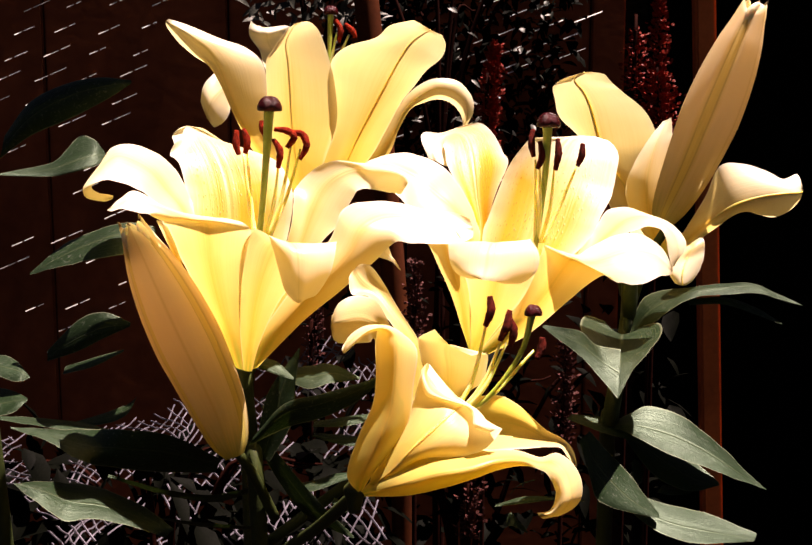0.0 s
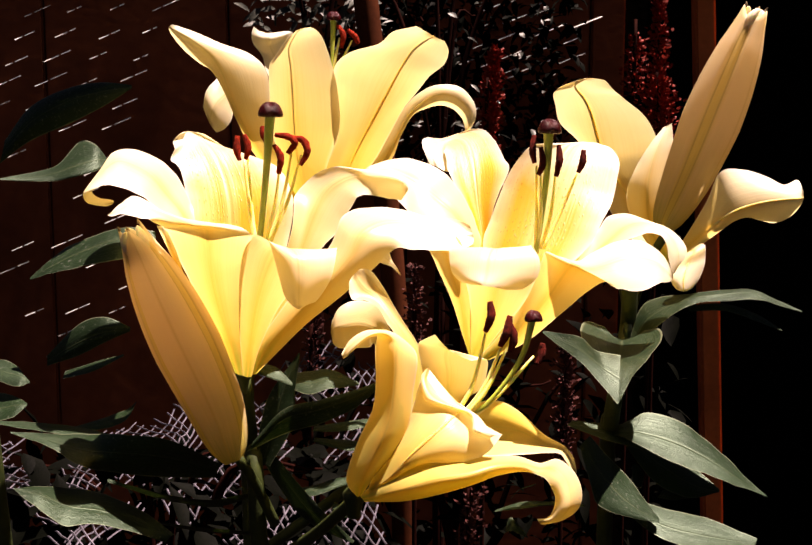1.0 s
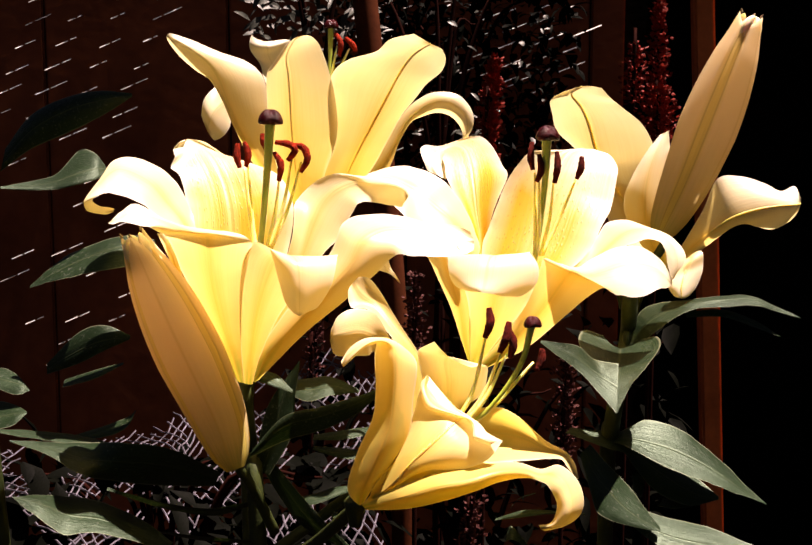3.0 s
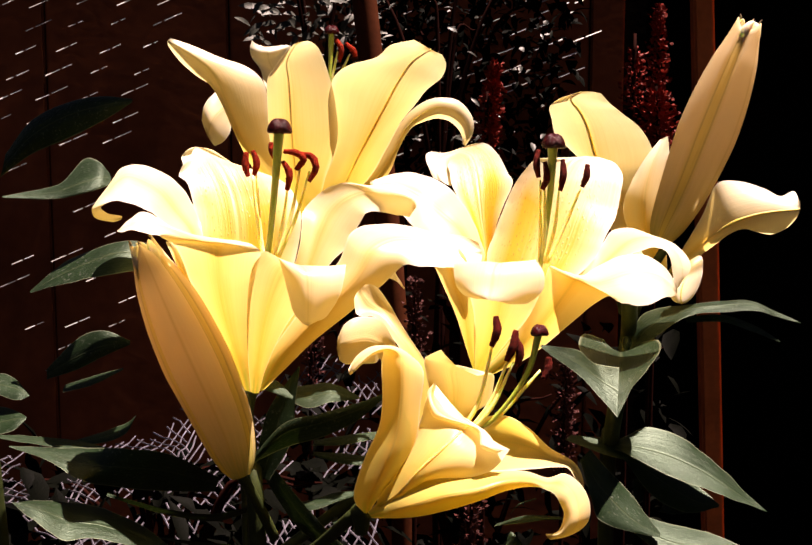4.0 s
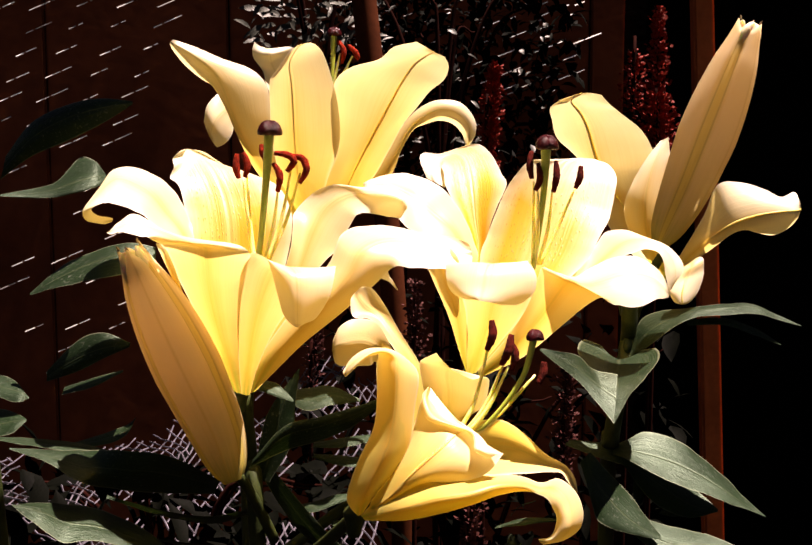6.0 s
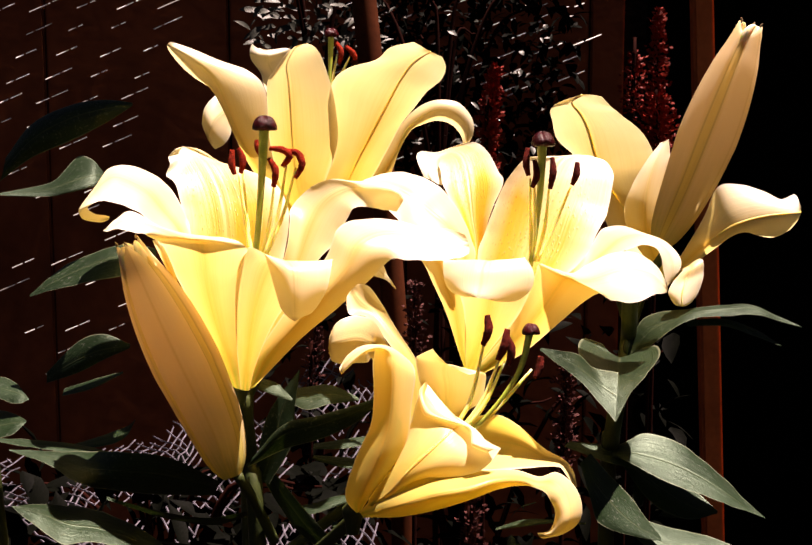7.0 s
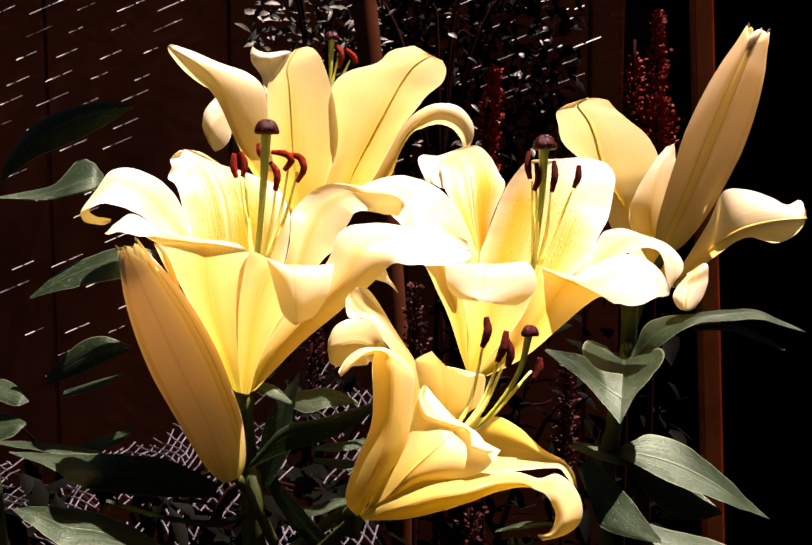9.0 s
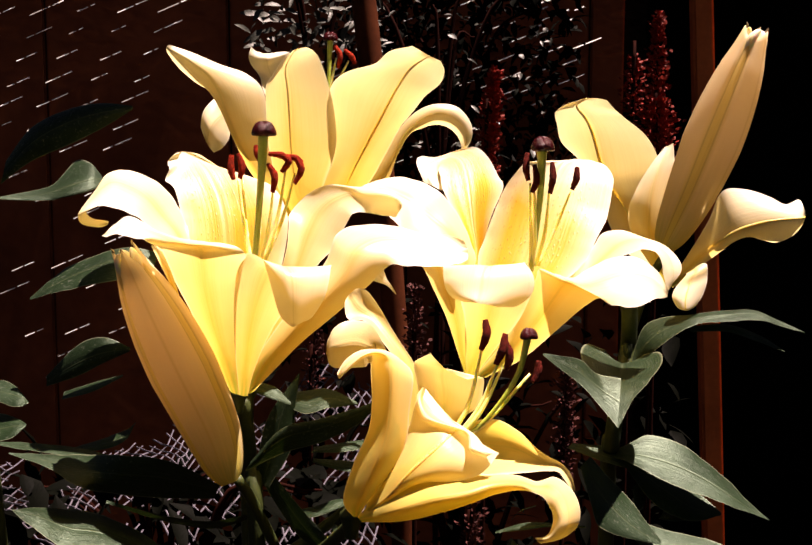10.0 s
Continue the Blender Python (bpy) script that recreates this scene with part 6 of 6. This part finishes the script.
    walk(lily_low, [
        (0, pose(0.05951, -0.14961, 0.83751, 0, 1.053, 0)), (0.5, pose(0.05895, -0.14962, 0.83760, 0, 1.268, 0)),
        (1, pose(0.05919, -0.14964, 0.83741, 0, 1.313, 0)), (1.5, pose(0.05865, -0.14962, 0.83737, 0, 0.978, 0)),
        (2, pose(0.06131, -0.14958, 0.83770, 0, 1.013, 0)), (2.5, pose(0.05887, -0.14952, 0.83788, 0, 0.515, 0)),
        (4, pose(0.06284, -0.14971, 0.83629, 0, 0.765, 0)), (4.5, pose(0.06044, -0.14945, 0.83815, 0, 0.000, 0)),
        (5, pose(0.06083, -0.14951, 0.83833, 0, 0.923, 0)), (5.5, pose(0.06019, -0.14981, 0.83606, 0, 1.665, 0)),
        (7, pose(0.05893, -0.14949, 0.83831, 0, 0.654, 0)), (7.5, pose(0.05900, -0.14931, 0.83940, 0, -0.048, 0)),
        (8, pose(0.05878, -0.14944, 0.83818, 0, -0.116, 0)), (8.5, pose(0.06005, -0.14947, 0.83833, 0, 0.432, 0)),
        (9, pose(0.05910, -0.14949, 0.83799, 0, 0.252, 0)), (9.5, pose(0.06000, -0.14957, 0.83775, 0, 0.915, 0)),
        (10, pose(0.05801, -0.14955, 0.83768, 0, 0.646, 0))])
    walk(lily_side, [
        (0, pose(0.01591, 0.02249, 0.91324, 0, -0.447, 0)), (0.5, pose(0.02014, 0.02234, 0.91196, 0, -0.310, 0)),
        (1, pose(0.01662, 0.02241, 0.91245, 0, -0.562, 0)), (1.5, pose(0.01746, 0.02244, 0.91263, 0, -0.601, 0)),
        (2, pose(0.01898, 0.02239, 0.91239, 0, -0.298, 0)), (2.5, pose(0.01590, 0.02247, 0.91279, 0, -0.817, 0)),
        (4, pose(0.01524, 0.02252, 0.91309, 0, -1.024, 0)), (4.5, pose(0.01886, 0.02236, 0.91235, 0, 0.000, 0)),
        (5, pose(0.02032, 0.02234, 0.91243, 0, 0.269, 0)), (5.5, pose(0.01614, 0.02261, 0.91372, 0, -1.256, 0)),
        (7, pose(0.01567, 0.02255, 0.91342, 0, -0.906, 0)), (7.5, pose(0.01308, 0.02262, 0.91394, 0, -1.180, 0)),
        (8, pose(0.01530, 0.02257, 0.91339, 0, -1.290, 0)), (8.5, pose(0.01341, 0.02256, 0.91372, 0, -0.701, 0)),
        (9, pose(0.01814, 0.02238, 0.91239, 0, -0.260, 0)), (9.5, pose(0.01469, 0.02251, 0.91307, 0, -0.932, 0)),
        (10, pose(0.01774, 0.02247, 0.91307, 0, -0.401, 0))])
    walk(leaf_curledleft, [
        (0, pose(0.06672, -0.02694, 0.99713, 0, 0.000, 0)), (0.5, pose(0.06722, -0.02693, 0.99725, 0, 0.000, 0)),
        (1, pose(0.06722, -0.02695, 0.99707, 0, 0.000, 0)), (1.5, pose(0.06576, -0.02694, 0.99716, 0, 0.000, 0)),
        (2, pose(0.06963, -0.02690, 0.99754, 0, 0.000, 0)), (2.5, pose(0.06576, -0.02690, 0.99757, 0, 0.000, 0)),
        (4, pose(0.06963, -0.02720, 0.99464, 0, 0.000, 0)), (4.5, pose(0.06576, -0.02699, 0.99666, 0, 0.000, 0)),
        (5, pose(0.06770, -0.02694, 0.99713, 0, 0.000, 0)), (5.5, pose(0.06722, -0.02703, 0.99628, 0, 0.000, 0)),
        (7, pose(0.06526, -0.02683, 0.99823, 0, 0.000, 0)), (7.5, pose(0.06478, -0.02678, 0.99870, 0, 0.000, 0)),
        (8, pose(0.06478, -0.02676, 0.99886, 0, 0.000, 0)), (8.5, pose(0.06672, -0.02691, 0.99741, 0, 0.000, 0)),
        (9, pose(0.06576, -0.02689, 0.99763, 0, 0.000, 0)), (9.5, pose(0.06576, -0.02707, 0.99590, 0, 0.000, 0)),
        (10, pose(0.06431, -0.02687, 0.99779, 0, 0.000, 0))])
    walk(leaf_centreleaf, [
        (0, pose(-0.00452, -0.05733, 0.83448, 0, 0.000, 0)), (0.5, pose(-0.00452, -0.05736, 0.83416, 0, 0.000, 0)),
        (1, pose(-0.00496, -0.05738, 0.83398, 0, 0.000, 0)), (1.5, pose(-0.00544, -0.05733, 0.83451, 0, 0.000, 0)),
        (2, pose(-0.00407, -0.05733, 0.83442, 0, 0.000, 0)), (2.5, pose(-0.00496, -0.05728, 0.83492, 0, 0.000, 0)),
        (4, pose(-0.00452, -0.05738, 0.83398, 0, 0.000, 0)), (4.5, pose(-0.00544, -0.05723, 0.83539, 0, 0.000, 0)),
        (5, pose(-0.00452, -0.05733, 0.83448, 0, 0.000, 0)), (5.5, pose(-0.00407, -0.05746, 0.83324, 0, 0.000, 0)),
        (7, pose(-0.00496, -0.05727, 0.83507, 0, 0.000, 0)), (7.5, pose(-0.00496, -0.05722, 0.83551, 0, 0.000, 0)),
        (8, pose(-0.00496, -0.05725, 0.83522, 0, 0.000, 0)), (8.5, pose(-0.00544, -0.05730, 0.83474, 0, 0.000, 0)),
        (9, pose(-0.00544, -0.05733, 0.83451, 0, 0.000, 0)), (9.5, pose(-0.00588, -0.05740, 0.83377, 0, 0.000, 0)),
        (10, pose(-0.00588, -0.05731, 0.83466, 0, 0.000, 0))])
    walk(leaf_paleupper, [
        (0, pose(0.01349, -0.03256, 0.86927, 0, 0.000, 0)), (0.5, pose(0.01349, -0.03259, 0.86895, 0, 0.000, 0)),
        (1, pose(0.01304, -0.03261, 0.86877, 0, 0.000, 0)), (1.5, pose(0.01257, -0.03255, 0.86930, 0, 0.000, 0)),
        (2, pose(0.01393, -0.03256, 0.86922, 0, 0.000, 0)), (2.5, pose(0.01304, -0.03251, 0.86972, 0, 0.000, 0)),
        (4, pose(0.01349, -0.03261, 0.86877, 0, 0.000, 0)), (4.5, pose(0.01257, -0.03246, 0.87019, 0, 0.000, 0)),
        (5, pose(0.01349, -0.03256, 0.86927, 0, 0.000, 0)), (5.5, pose(0.01393, -0.03269, 0.86804, 0, 0.000, 0)),
        (7, pose(0.01304, -0.03249, 0.86986, 0, 0.000, 0)), (7.5, pose(0.01304, -0.03245, 0.87030, 0, 0.000, 0)),
        (8, pose(0.01304, -0.03248, 0.87001, 0, 0.000, 0)), (8.5, pose(0.01257, -0.03253, 0.86954, 0, 0.000, 0)),
        (9, pose(0.01257, -0.03255, 0.86930, 0, 0.000, 0)), (9.5, pose(0.01212, -0.03263, 0.86857, 0, 0.000, 0)),
        (10, pose(0.01212, -0.03254, 0.86945, 0, 0.000, 0))])
    walk(leaf_smallgreen, [
        (0, pose(0.00047, -0.04666, 0.87856, 0, 0.000, 0)), (0.5, pose(0.00047, -0.04670, 0.87824, 0, 0.000, 0)),
        (1, pose(0.00002, -0.04672, 0.87806, 0, 0.000, 0)), (1.5, pose(-0.00045, -0.04666, 0.87859, 0, 0.000, 0)),
        (2, pose(0.00091, -0.04667, 0.87850, 0, 0.000, 0)), (2.5, pose(0.00002, -0.04662, 0.87900, 0, 0.000, 0)),
        (4, pose(0.00047, -0.04672, 0.87806, 0, 0.000, 0)), (4.5, pose(-0.00045, -0.04657, 0.87947, 0, 0.000, 0)),
        (5, pose(0.00047, -0.04666, 0.87856, 0, 0.000, 0)), (5.5, pose(0.00091, -0.04679, 0.87732, 0, 0.000, 0)),
        (7, pose(0.00002, -0.04660, 0.87915, 0, 0.000, 0)), (7.5, pose(0.00002, -0.04655, 0.87959, 0, 0.000, 0)),
        (8, pose(0.00002, -0.04659, 0.87929, 0, 0.000, 0)), (8.5, pose(-0.00045, -0.04663, 0.87882, 0, 0.000, 0)),
        (9, pose(-0.00045, -0.04666, 0.87859, 0, 0.000, 0)), (9.5, pose(-0.00089, -0.04674, 0.87785, 0, 0.000, 0)),
        (10, pose(-0.00089, -0.04664, 0.87874, 0, 0.000, 0))])
    walk(leaf_heartleaf, [
        (0, pose(0.00300, -0.03238, 0.88912, 0, -0.664, 0)), (0.5, pose(0.00480, -0.03256, 0.88733, 0, -0.038, 0)),
        (1, pose(0.00299, -0.03243, 0.88860, 0, -0.724, 0)), (1.5, pose(0.00289, -0.03262, 0.88678, 0, -0.155, 0)),
        (2, pose(0.00481, -0.03246, 0.88829, 0, -0.000, 0)), (2.5, pose(0.00207, -0.03248, 0.88816, 0, -0.683, 0)),
        (4, pose(0.00225, -0.03233, 0.88963, 0, -1.949, 0)), (4.5, pose(0.00481, -0.03245, 0.88838, 0, 0.000, 0)),
        (5, pose(0.00630, -0.03240, 0.88889, 0, -0.651, 0)), (5.5, pose(0.00091, -0.03266, 0.88633, 0, 0.433, 0)),
        (7, pose(0.00157, -0.03244, 0.88856, 0, -0.753, 0)), (7.5, pose(0.00058, -0.03197, 0.89308, 0, -2.005, 0)),
        (8, pose(0.00095, -0.03235, 0.88929, 0, 0.605, 0)), (8.5, pose(0.00130, -0.03218, 0.89114, 0, -1.965, 0)),
        (9, pose(0.00386, -0.03245, 0.88838, 0, -0.000, 0)), (9.5, pose(0.00150, -0.03245, 0.88834, 0, -0.080, 0)),
        (10, pose(0.00289, -0.03261, 0.88690, 0, -0.155, 0))])
    walk(leaf_sideleaf, [
        (0, pose(-0.01487, -0.10752, 0.88192, 0, -0.664, 0)), (0.5, pose(-0.01315, -0.10770, 0.88033, 0, -0.038, 0)),
        (1, pose(-0.01488, -0.10757, 0.88139, 0, -0.724, 0)), (1.5, pose(-0.01505, -0.10776, 0.87974, 0, -0.155, 0)),
        (2, pose(-0.01315, -0.10760, 0.88130, 0, -0.000, 0)), (2.5, pose(-0.01581, -0.10762, 0.88096, 0, -0.683, 0)),
        (4, pose(-0.01546, -0.10748, 0.88203, 0, -1.949, 0)), (4.5, pose(-0.01315, -0.10759, 0.88139, 0, 0.000, 0)),
        (5, pose(-0.01157, -0.10754, 0.88170, 0, -0.651, 0)), (5.5, pose(-0.01710, -0.10780, 0.87948, 0, 0.433, 0)),
        (7, pose(-0.01629, -0.10758, 0.88134, 0, -0.753, 0)), (7.5, pose(-0.01712, -0.10711, 0.88547, 0, -2.005, 0)),
        (8, pose(-0.01708, -0.10749, 0.88249, 0, 0.605, 0)), (8.5, pose(-0.01641, -0.10732, 0.88354, 0, -1.965, 0)),
        (9, pose(-0.01410, -0.10759, 0.88139, 0, -0.000, 0)), (9.5, pose(-0.01645, -0.10760, 0.88133, 0, -0.080, 0)),
        (10, pose(-0.01505, -0.10775, 0.87986, 0, -0.155, 0))])
    walk(leaf_highleaf, [
        (0, pose(0.00641, -0.03969, 0.89606, 0, 0.000, 0)), (0.5, pose(0.00923, -0.03992, 0.89384, 0, 0.000, 0)),
        (1, pose(0.00641, -0.03979, 0.89506, 0, 0.000, 0)), (1.5, pose(0.00736, -0.03988, 0.89420, 0, 0.000, 0)),
        (2, pose(0.00828, -0.03984, 0.89457, 0, 0.000, 0)), (2.5, pose(0.00500, -0.03969, 0.89603, 0, 0.000, 0)),
        (4, pose(0.00500, -0.03964, 0.89646, 0, 0.000, 0)), (4.5, pose(0.00923, -0.03988, 0.89420, 0, 0.000, 0)),
        (5, pose(0.00877, -0.03983, 0.89466, 0, 0.000, 0)), (5.5, pose(0.00546, -0.03973, 0.89566, 0, 0.000, 0)),
        (7, pose(0.00546, -0.03967, 0.89618, 0, 0.000, 0)), (7.5, pose(0.00313, -0.03943, 0.89850, 0, 0.000, 0)),
        (8, pose(0.00500, -0.03961, 0.89679, 0, 0.000, 0)), (8.5, pose(0.00359, -0.03956, 0.89725, 0, 0.000, 0)),
        (9, pose(0.00782, -0.03983, 0.89466, 0, 0.000, 0)), (9.5, pose(0.00546, -0.03971, 0.89579, 0, 0.000, 0)),
        (10, pose(0.00736, -0.03982, 0.89481, 0, 0.000, 0))])
    walk(leaf_backleaf, [
        (0, pose(0.03268, -0.02659, 0.90588, 0, 0.000, 0)), (0.5, pose(0.03550, -0.02682, 0.90366, 0, 0.000, 0)),
        (1, pose(0.03268, -0.02669, 0.90488, 0, 0.000, 0)), (1.5, pose(0.03363, -0.02678, 0.90402, 0, 0.000, 0)),
        (2, pose(0.03455, -0.02674, 0.90439, 0, 0.000, 0)), (2.5, pose(0.03128, -0.02659, 0.90585, 0, 0.000, 0)),
        (4, pose(0.03128, -0.02655, 0.90628, 0, 0.000, 0)), (4.5, pose(0.03550, -0.02678, 0.90402, 0, 0.000, 0)),
        (5, pose(0.03504, -0.02673, 0.90448, 0, 0.000, 0)), (5.5, pose(0.03173, -0.02663, 0.90549, 0, 0.000, 0)),
        (7, pose(0.03173, -0.02657, 0.90600, 0, 0.000, 0)), (7.5, pose(0.02941, -0.02633, 0.90832, 0, 0.000, 0)),
        (8, pose(0.03128, -0.02651, 0.90661, 0, 0.000, 0)), (8.5, pose(0.02987, -0.02646, 0.90707, 0, 0.000, 0)),
        (9, pose(0.03409, -0.02673, 0.90448, 0, 0.000, 0)), (9.5, pose(0.03173, -0.02662, 0.90561, 0, 0.000, 0)),
        (10, pose(0.03363, -0.02672, 0.90463, 0, 0.000, 0))])
    walk(leaf_lowright, [
        (0, pose(-0.00689, -0.06315, 0.84501, 0, 0.000, 0)), (0.5, pose(-0.00598, -0.06389, 0.83795, 0, 0.000, 0)),
        (1, pose(-0.00689, -0.06325, 0.84407, 0, 0.000, 0)), (1.5, pose(-0.00734, -0.06329, 0.84369, 0, 0.000, 0)),
        (2, pose(-0.00553, -0.06349, 0.84180, 0, 0.000, 0)), (2.5, pose(-0.00734, -0.06315, 0.84498, 0, 0.000, 0)),
        (4, pose(-0.00778, -0.06330, 0.84360, 0, 0.000, 0)), (4.5, pose(-0.00553, -0.06324, 0.84413, 0, 0.000, 0)),
        (5, pose(-0.00417, -0.06310, 0.84548, 0, 0.000, 0)), (5.5, pose(-0.00825, -0.06342, 0.84242, 0, 0.000, 0)),
        (7, pose(-0.00870, -0.06347, 0.84201, 0, 0.000, 0)), (7.5, pose(-0.00914, -0.06313, 0.84516, 0, 0.000, 0)),
        (8, pose(-0.00961, -0.06340, 0.84260, 0, 0.000, 0)), (8.5, pose(-0.00825, -0.06322, 0.84439, 0, 0.000, 0)),
        (9, pose(-0.00645, -0.06338, 0.84281, 0, 0.000, 0)), (9.5, pose(-0.00734, -0.06303, 0.84613, 0, 0.000, 0)),
        (10, pose(-0.00689, -0.06337, 0.84292, 0, 0.000, 0))])
    walk(leaf_underleaf, [
        (0, pose(-0.00105, -0.05393, 0.83710, 0, 0.000, 0)), (0.5, pose(-0.00014, -0.05467, 0.83003, 0, 0.000, 0)),
        (1, pose(-0.00105, -0.05403, 0.83616, 0, 0.000, 0)), (1.5, pose(-0.00150, -0.05407, 0.83577, 0, 0.000, 0)),
        (2, pose(0.00031, -0.05426, 0.83389, 0, 0.000, 0)), (2.5, pose(-0.00150, -0.05393, 0.83707, 0, 0.000, 0)),
        (4, pose(-0.00194, -0.05408, 0.83568, 0, 0.000, 0)), (4.5, pose(0.00031, -0.05402, 0.83621, 0, 0.000, 0)),
        (5, pose(0.00167, -0.05388, 0.83757, 0, 0.000, 0)), (5.5, pose(-0.00242, -0.05420, 0.83451, 0, 0.000, 0)),
        (7, pose(-0.00286, -0.05424, 0.83410, 0, 0.000, 0)), (7.5, pose(-0.00330, -0.05391, 0.83724, 0, 0.000, 0)),
        (8, pose(-0.00378, -0.05418, 0.83468, 0, 0.000, 0)), (8.5, pose(-0.00242, -0.05399, 0.83648, 0, 0.000, 0)),
        (9, pose(-0.00061, -0.05416, 0.83489, 0, 0.000, 0)), (9.5, pose(-0.00150, -0.05381, 0.83821, 0, 0.000, 0)),
        (10, pose(-0.00105, -0.05415, 0.83501, 0, 0.000, 0))])
    walk(leaf_stubleaf, [
        (0, pose(-0.03170, -0.05329, 0.84319, 0, 0.000, 0)), (0.5, pose(-0.03078, -0.05403, 0.83613, 0, 0.000, 0)),
        (1, pose(-0.03170, -0.05339, 0.84225, 0, 0.000, 0)), (1.5, pose(-0.03214, -0.05343, 0.84187, 0, 0.000, 0)),
        (2, pose(-0.03034, -0.05362, 0.83998, 0, 0.000, 0)), (2.5, pose(-0.03214, -0.05329, 0.84316, 0, 0.000, 0)),
        (4, pose(-0.03259, -0.05343, 0.84178, 0, 0.000, 0)), (4.5, pose(-0.03034, -0.05338, 0.84231, 0, 0.000, 0)),
        (5, pose(-0.02898, -0.05324, 0.84366, 0, 0.000, 0)), (5.5, pose(-0.03306, -0.05356, 0.84060, 0, 0.000, 0)),
        (7, pose(-0.03350, -0.05360, 0.84019, 0, 0.000, 0)), (7.5, pose(-0.03395, -0.05327, 0.84334, 0, 0.000, 0)),
        (8, pose(-0.03442, -0.05354, 0.84078, 0, 0.000, 0)), (8.5, pose(-0.03306, -0.05335, 0.84257, 0, 0.000, 0)),
        (9, pose(-0.03125, -0.05352, 0.84098, 0, 0.000, 0)), (9.5, pose(-0.03214, -0.05317, 0.84431, 0, 0.000, 0)),
        (10, pose(-0.03170, -0.05351, 0.84110, 0, 0.000, 0))])
    walk(bud_low, [
        (0, pose(-0.00990, -0.07859, 0.83310, 0, -0.071, 0)), (0.5, pose(-0.00982, -0.07856, 0.83345, 0, -0.142, 0)),
        (1, pose(-0.01035, -0.07860, 0.83304, 0, -0.071, 0)), (1.5, pose(-0.01079, -0.07864, 0.83275, 0, -0.236, 0)),
        (2, pose(-0.00820, -0.07845, 0.83425, 0, 0.506, 0)), (2.5, pose(-0.01029, -0.07848, 0.83424, 0, -0.312, 0)),
        (4, pose(-0.00581, -0.07864, 0.83238, 0, 0.469, 0)), (4.5, pose(-0.00914, -0.07844, 0.83456, 0, 0.000, 0)),
        (5, pose(-0.00820, -0.07848, 0.83392, 0, 0.506, 0)), (5.5, pose(-0.00940, -0.07883, 0.83088, 0, -0.147, 0)),
        (7, pose(-0.01074, -0.07847, 0.83447, 0, -0.483, 0)), (7.5, pose(-0.01121, -0.07822, 0.83670, 0, -0.251, 0)),
        (8, pose(-0.01157, -0.07848, 0.83457, 0, -0.889, 0)), (8.5, pose(-0.01002, -0.07843, 0.83441, 0, 0.404, 0)),
        (9, pose(-0.01074, -0.07852, 0.83394, 0, -0.483, 0)), (9.5, pose(-0.00935, -0.07860, 0.83295, 0, 0.195, 0)),
        (10, pose(-0.01207, -0.07865, 0.83293, 0, -0.816, 0))])
    walk(bud_high, [
        (0, pose(0.03216, -0.00150, 0.95299, 0, -0.447, 0)), (0.5, pose(0.03648, -0.00165, 0.95168, 0, -0.310, 0)),
        (1, pose(0.03278, -0.00157, 0.95223, 0, -0.562, 0)), (1.5, pose(0.03359, -0.00155, 0.95242, 0, -0.601, 0)),
        (2, pose(0.03533, -0.00160, 0.95210, 0, -0.298, 0)), (2.5, pose(0.03189, -0.00152, 0.95265, 0, -0.817, 0)),
        (4, pose(0.03109, -0.00147, 0.95300, 0, -1.024, 0)), (4.5, pose(0.03541, -0.00163, 0.95197, 0, 0.000, 0)),
        (5, pose(0.03706, -0.00165, 0.95197, 0, 0.269, 0)), (5.5, pose(0.03183, -0.00138, 0.95369, 0, -1.256, 0)),
        (7, pose(0.03159, -0.00144, 0.95330, 0, -0.906, 0)), (7.5, pose(0.02881, -0.00137, 0.95390, 0, -1.180, 0)),
        (8, pose(0.03096, -0.00142, 0.95337, 0, -1.290, 0)), (8.5, pose(0.02948, -0.00143, 0.95354, 0, -0.701, 0)),
        (9, pose(0.03451, -0.00161, 0.95209, 0, -0.260, 0)), (9.5, pose(0.03060, -0.00148, 0.95295, 0, -0.932, 0)),
        (10, pose(0.03402, -0.00152, 0.95280, 0, -0.401, 0))])


motions()
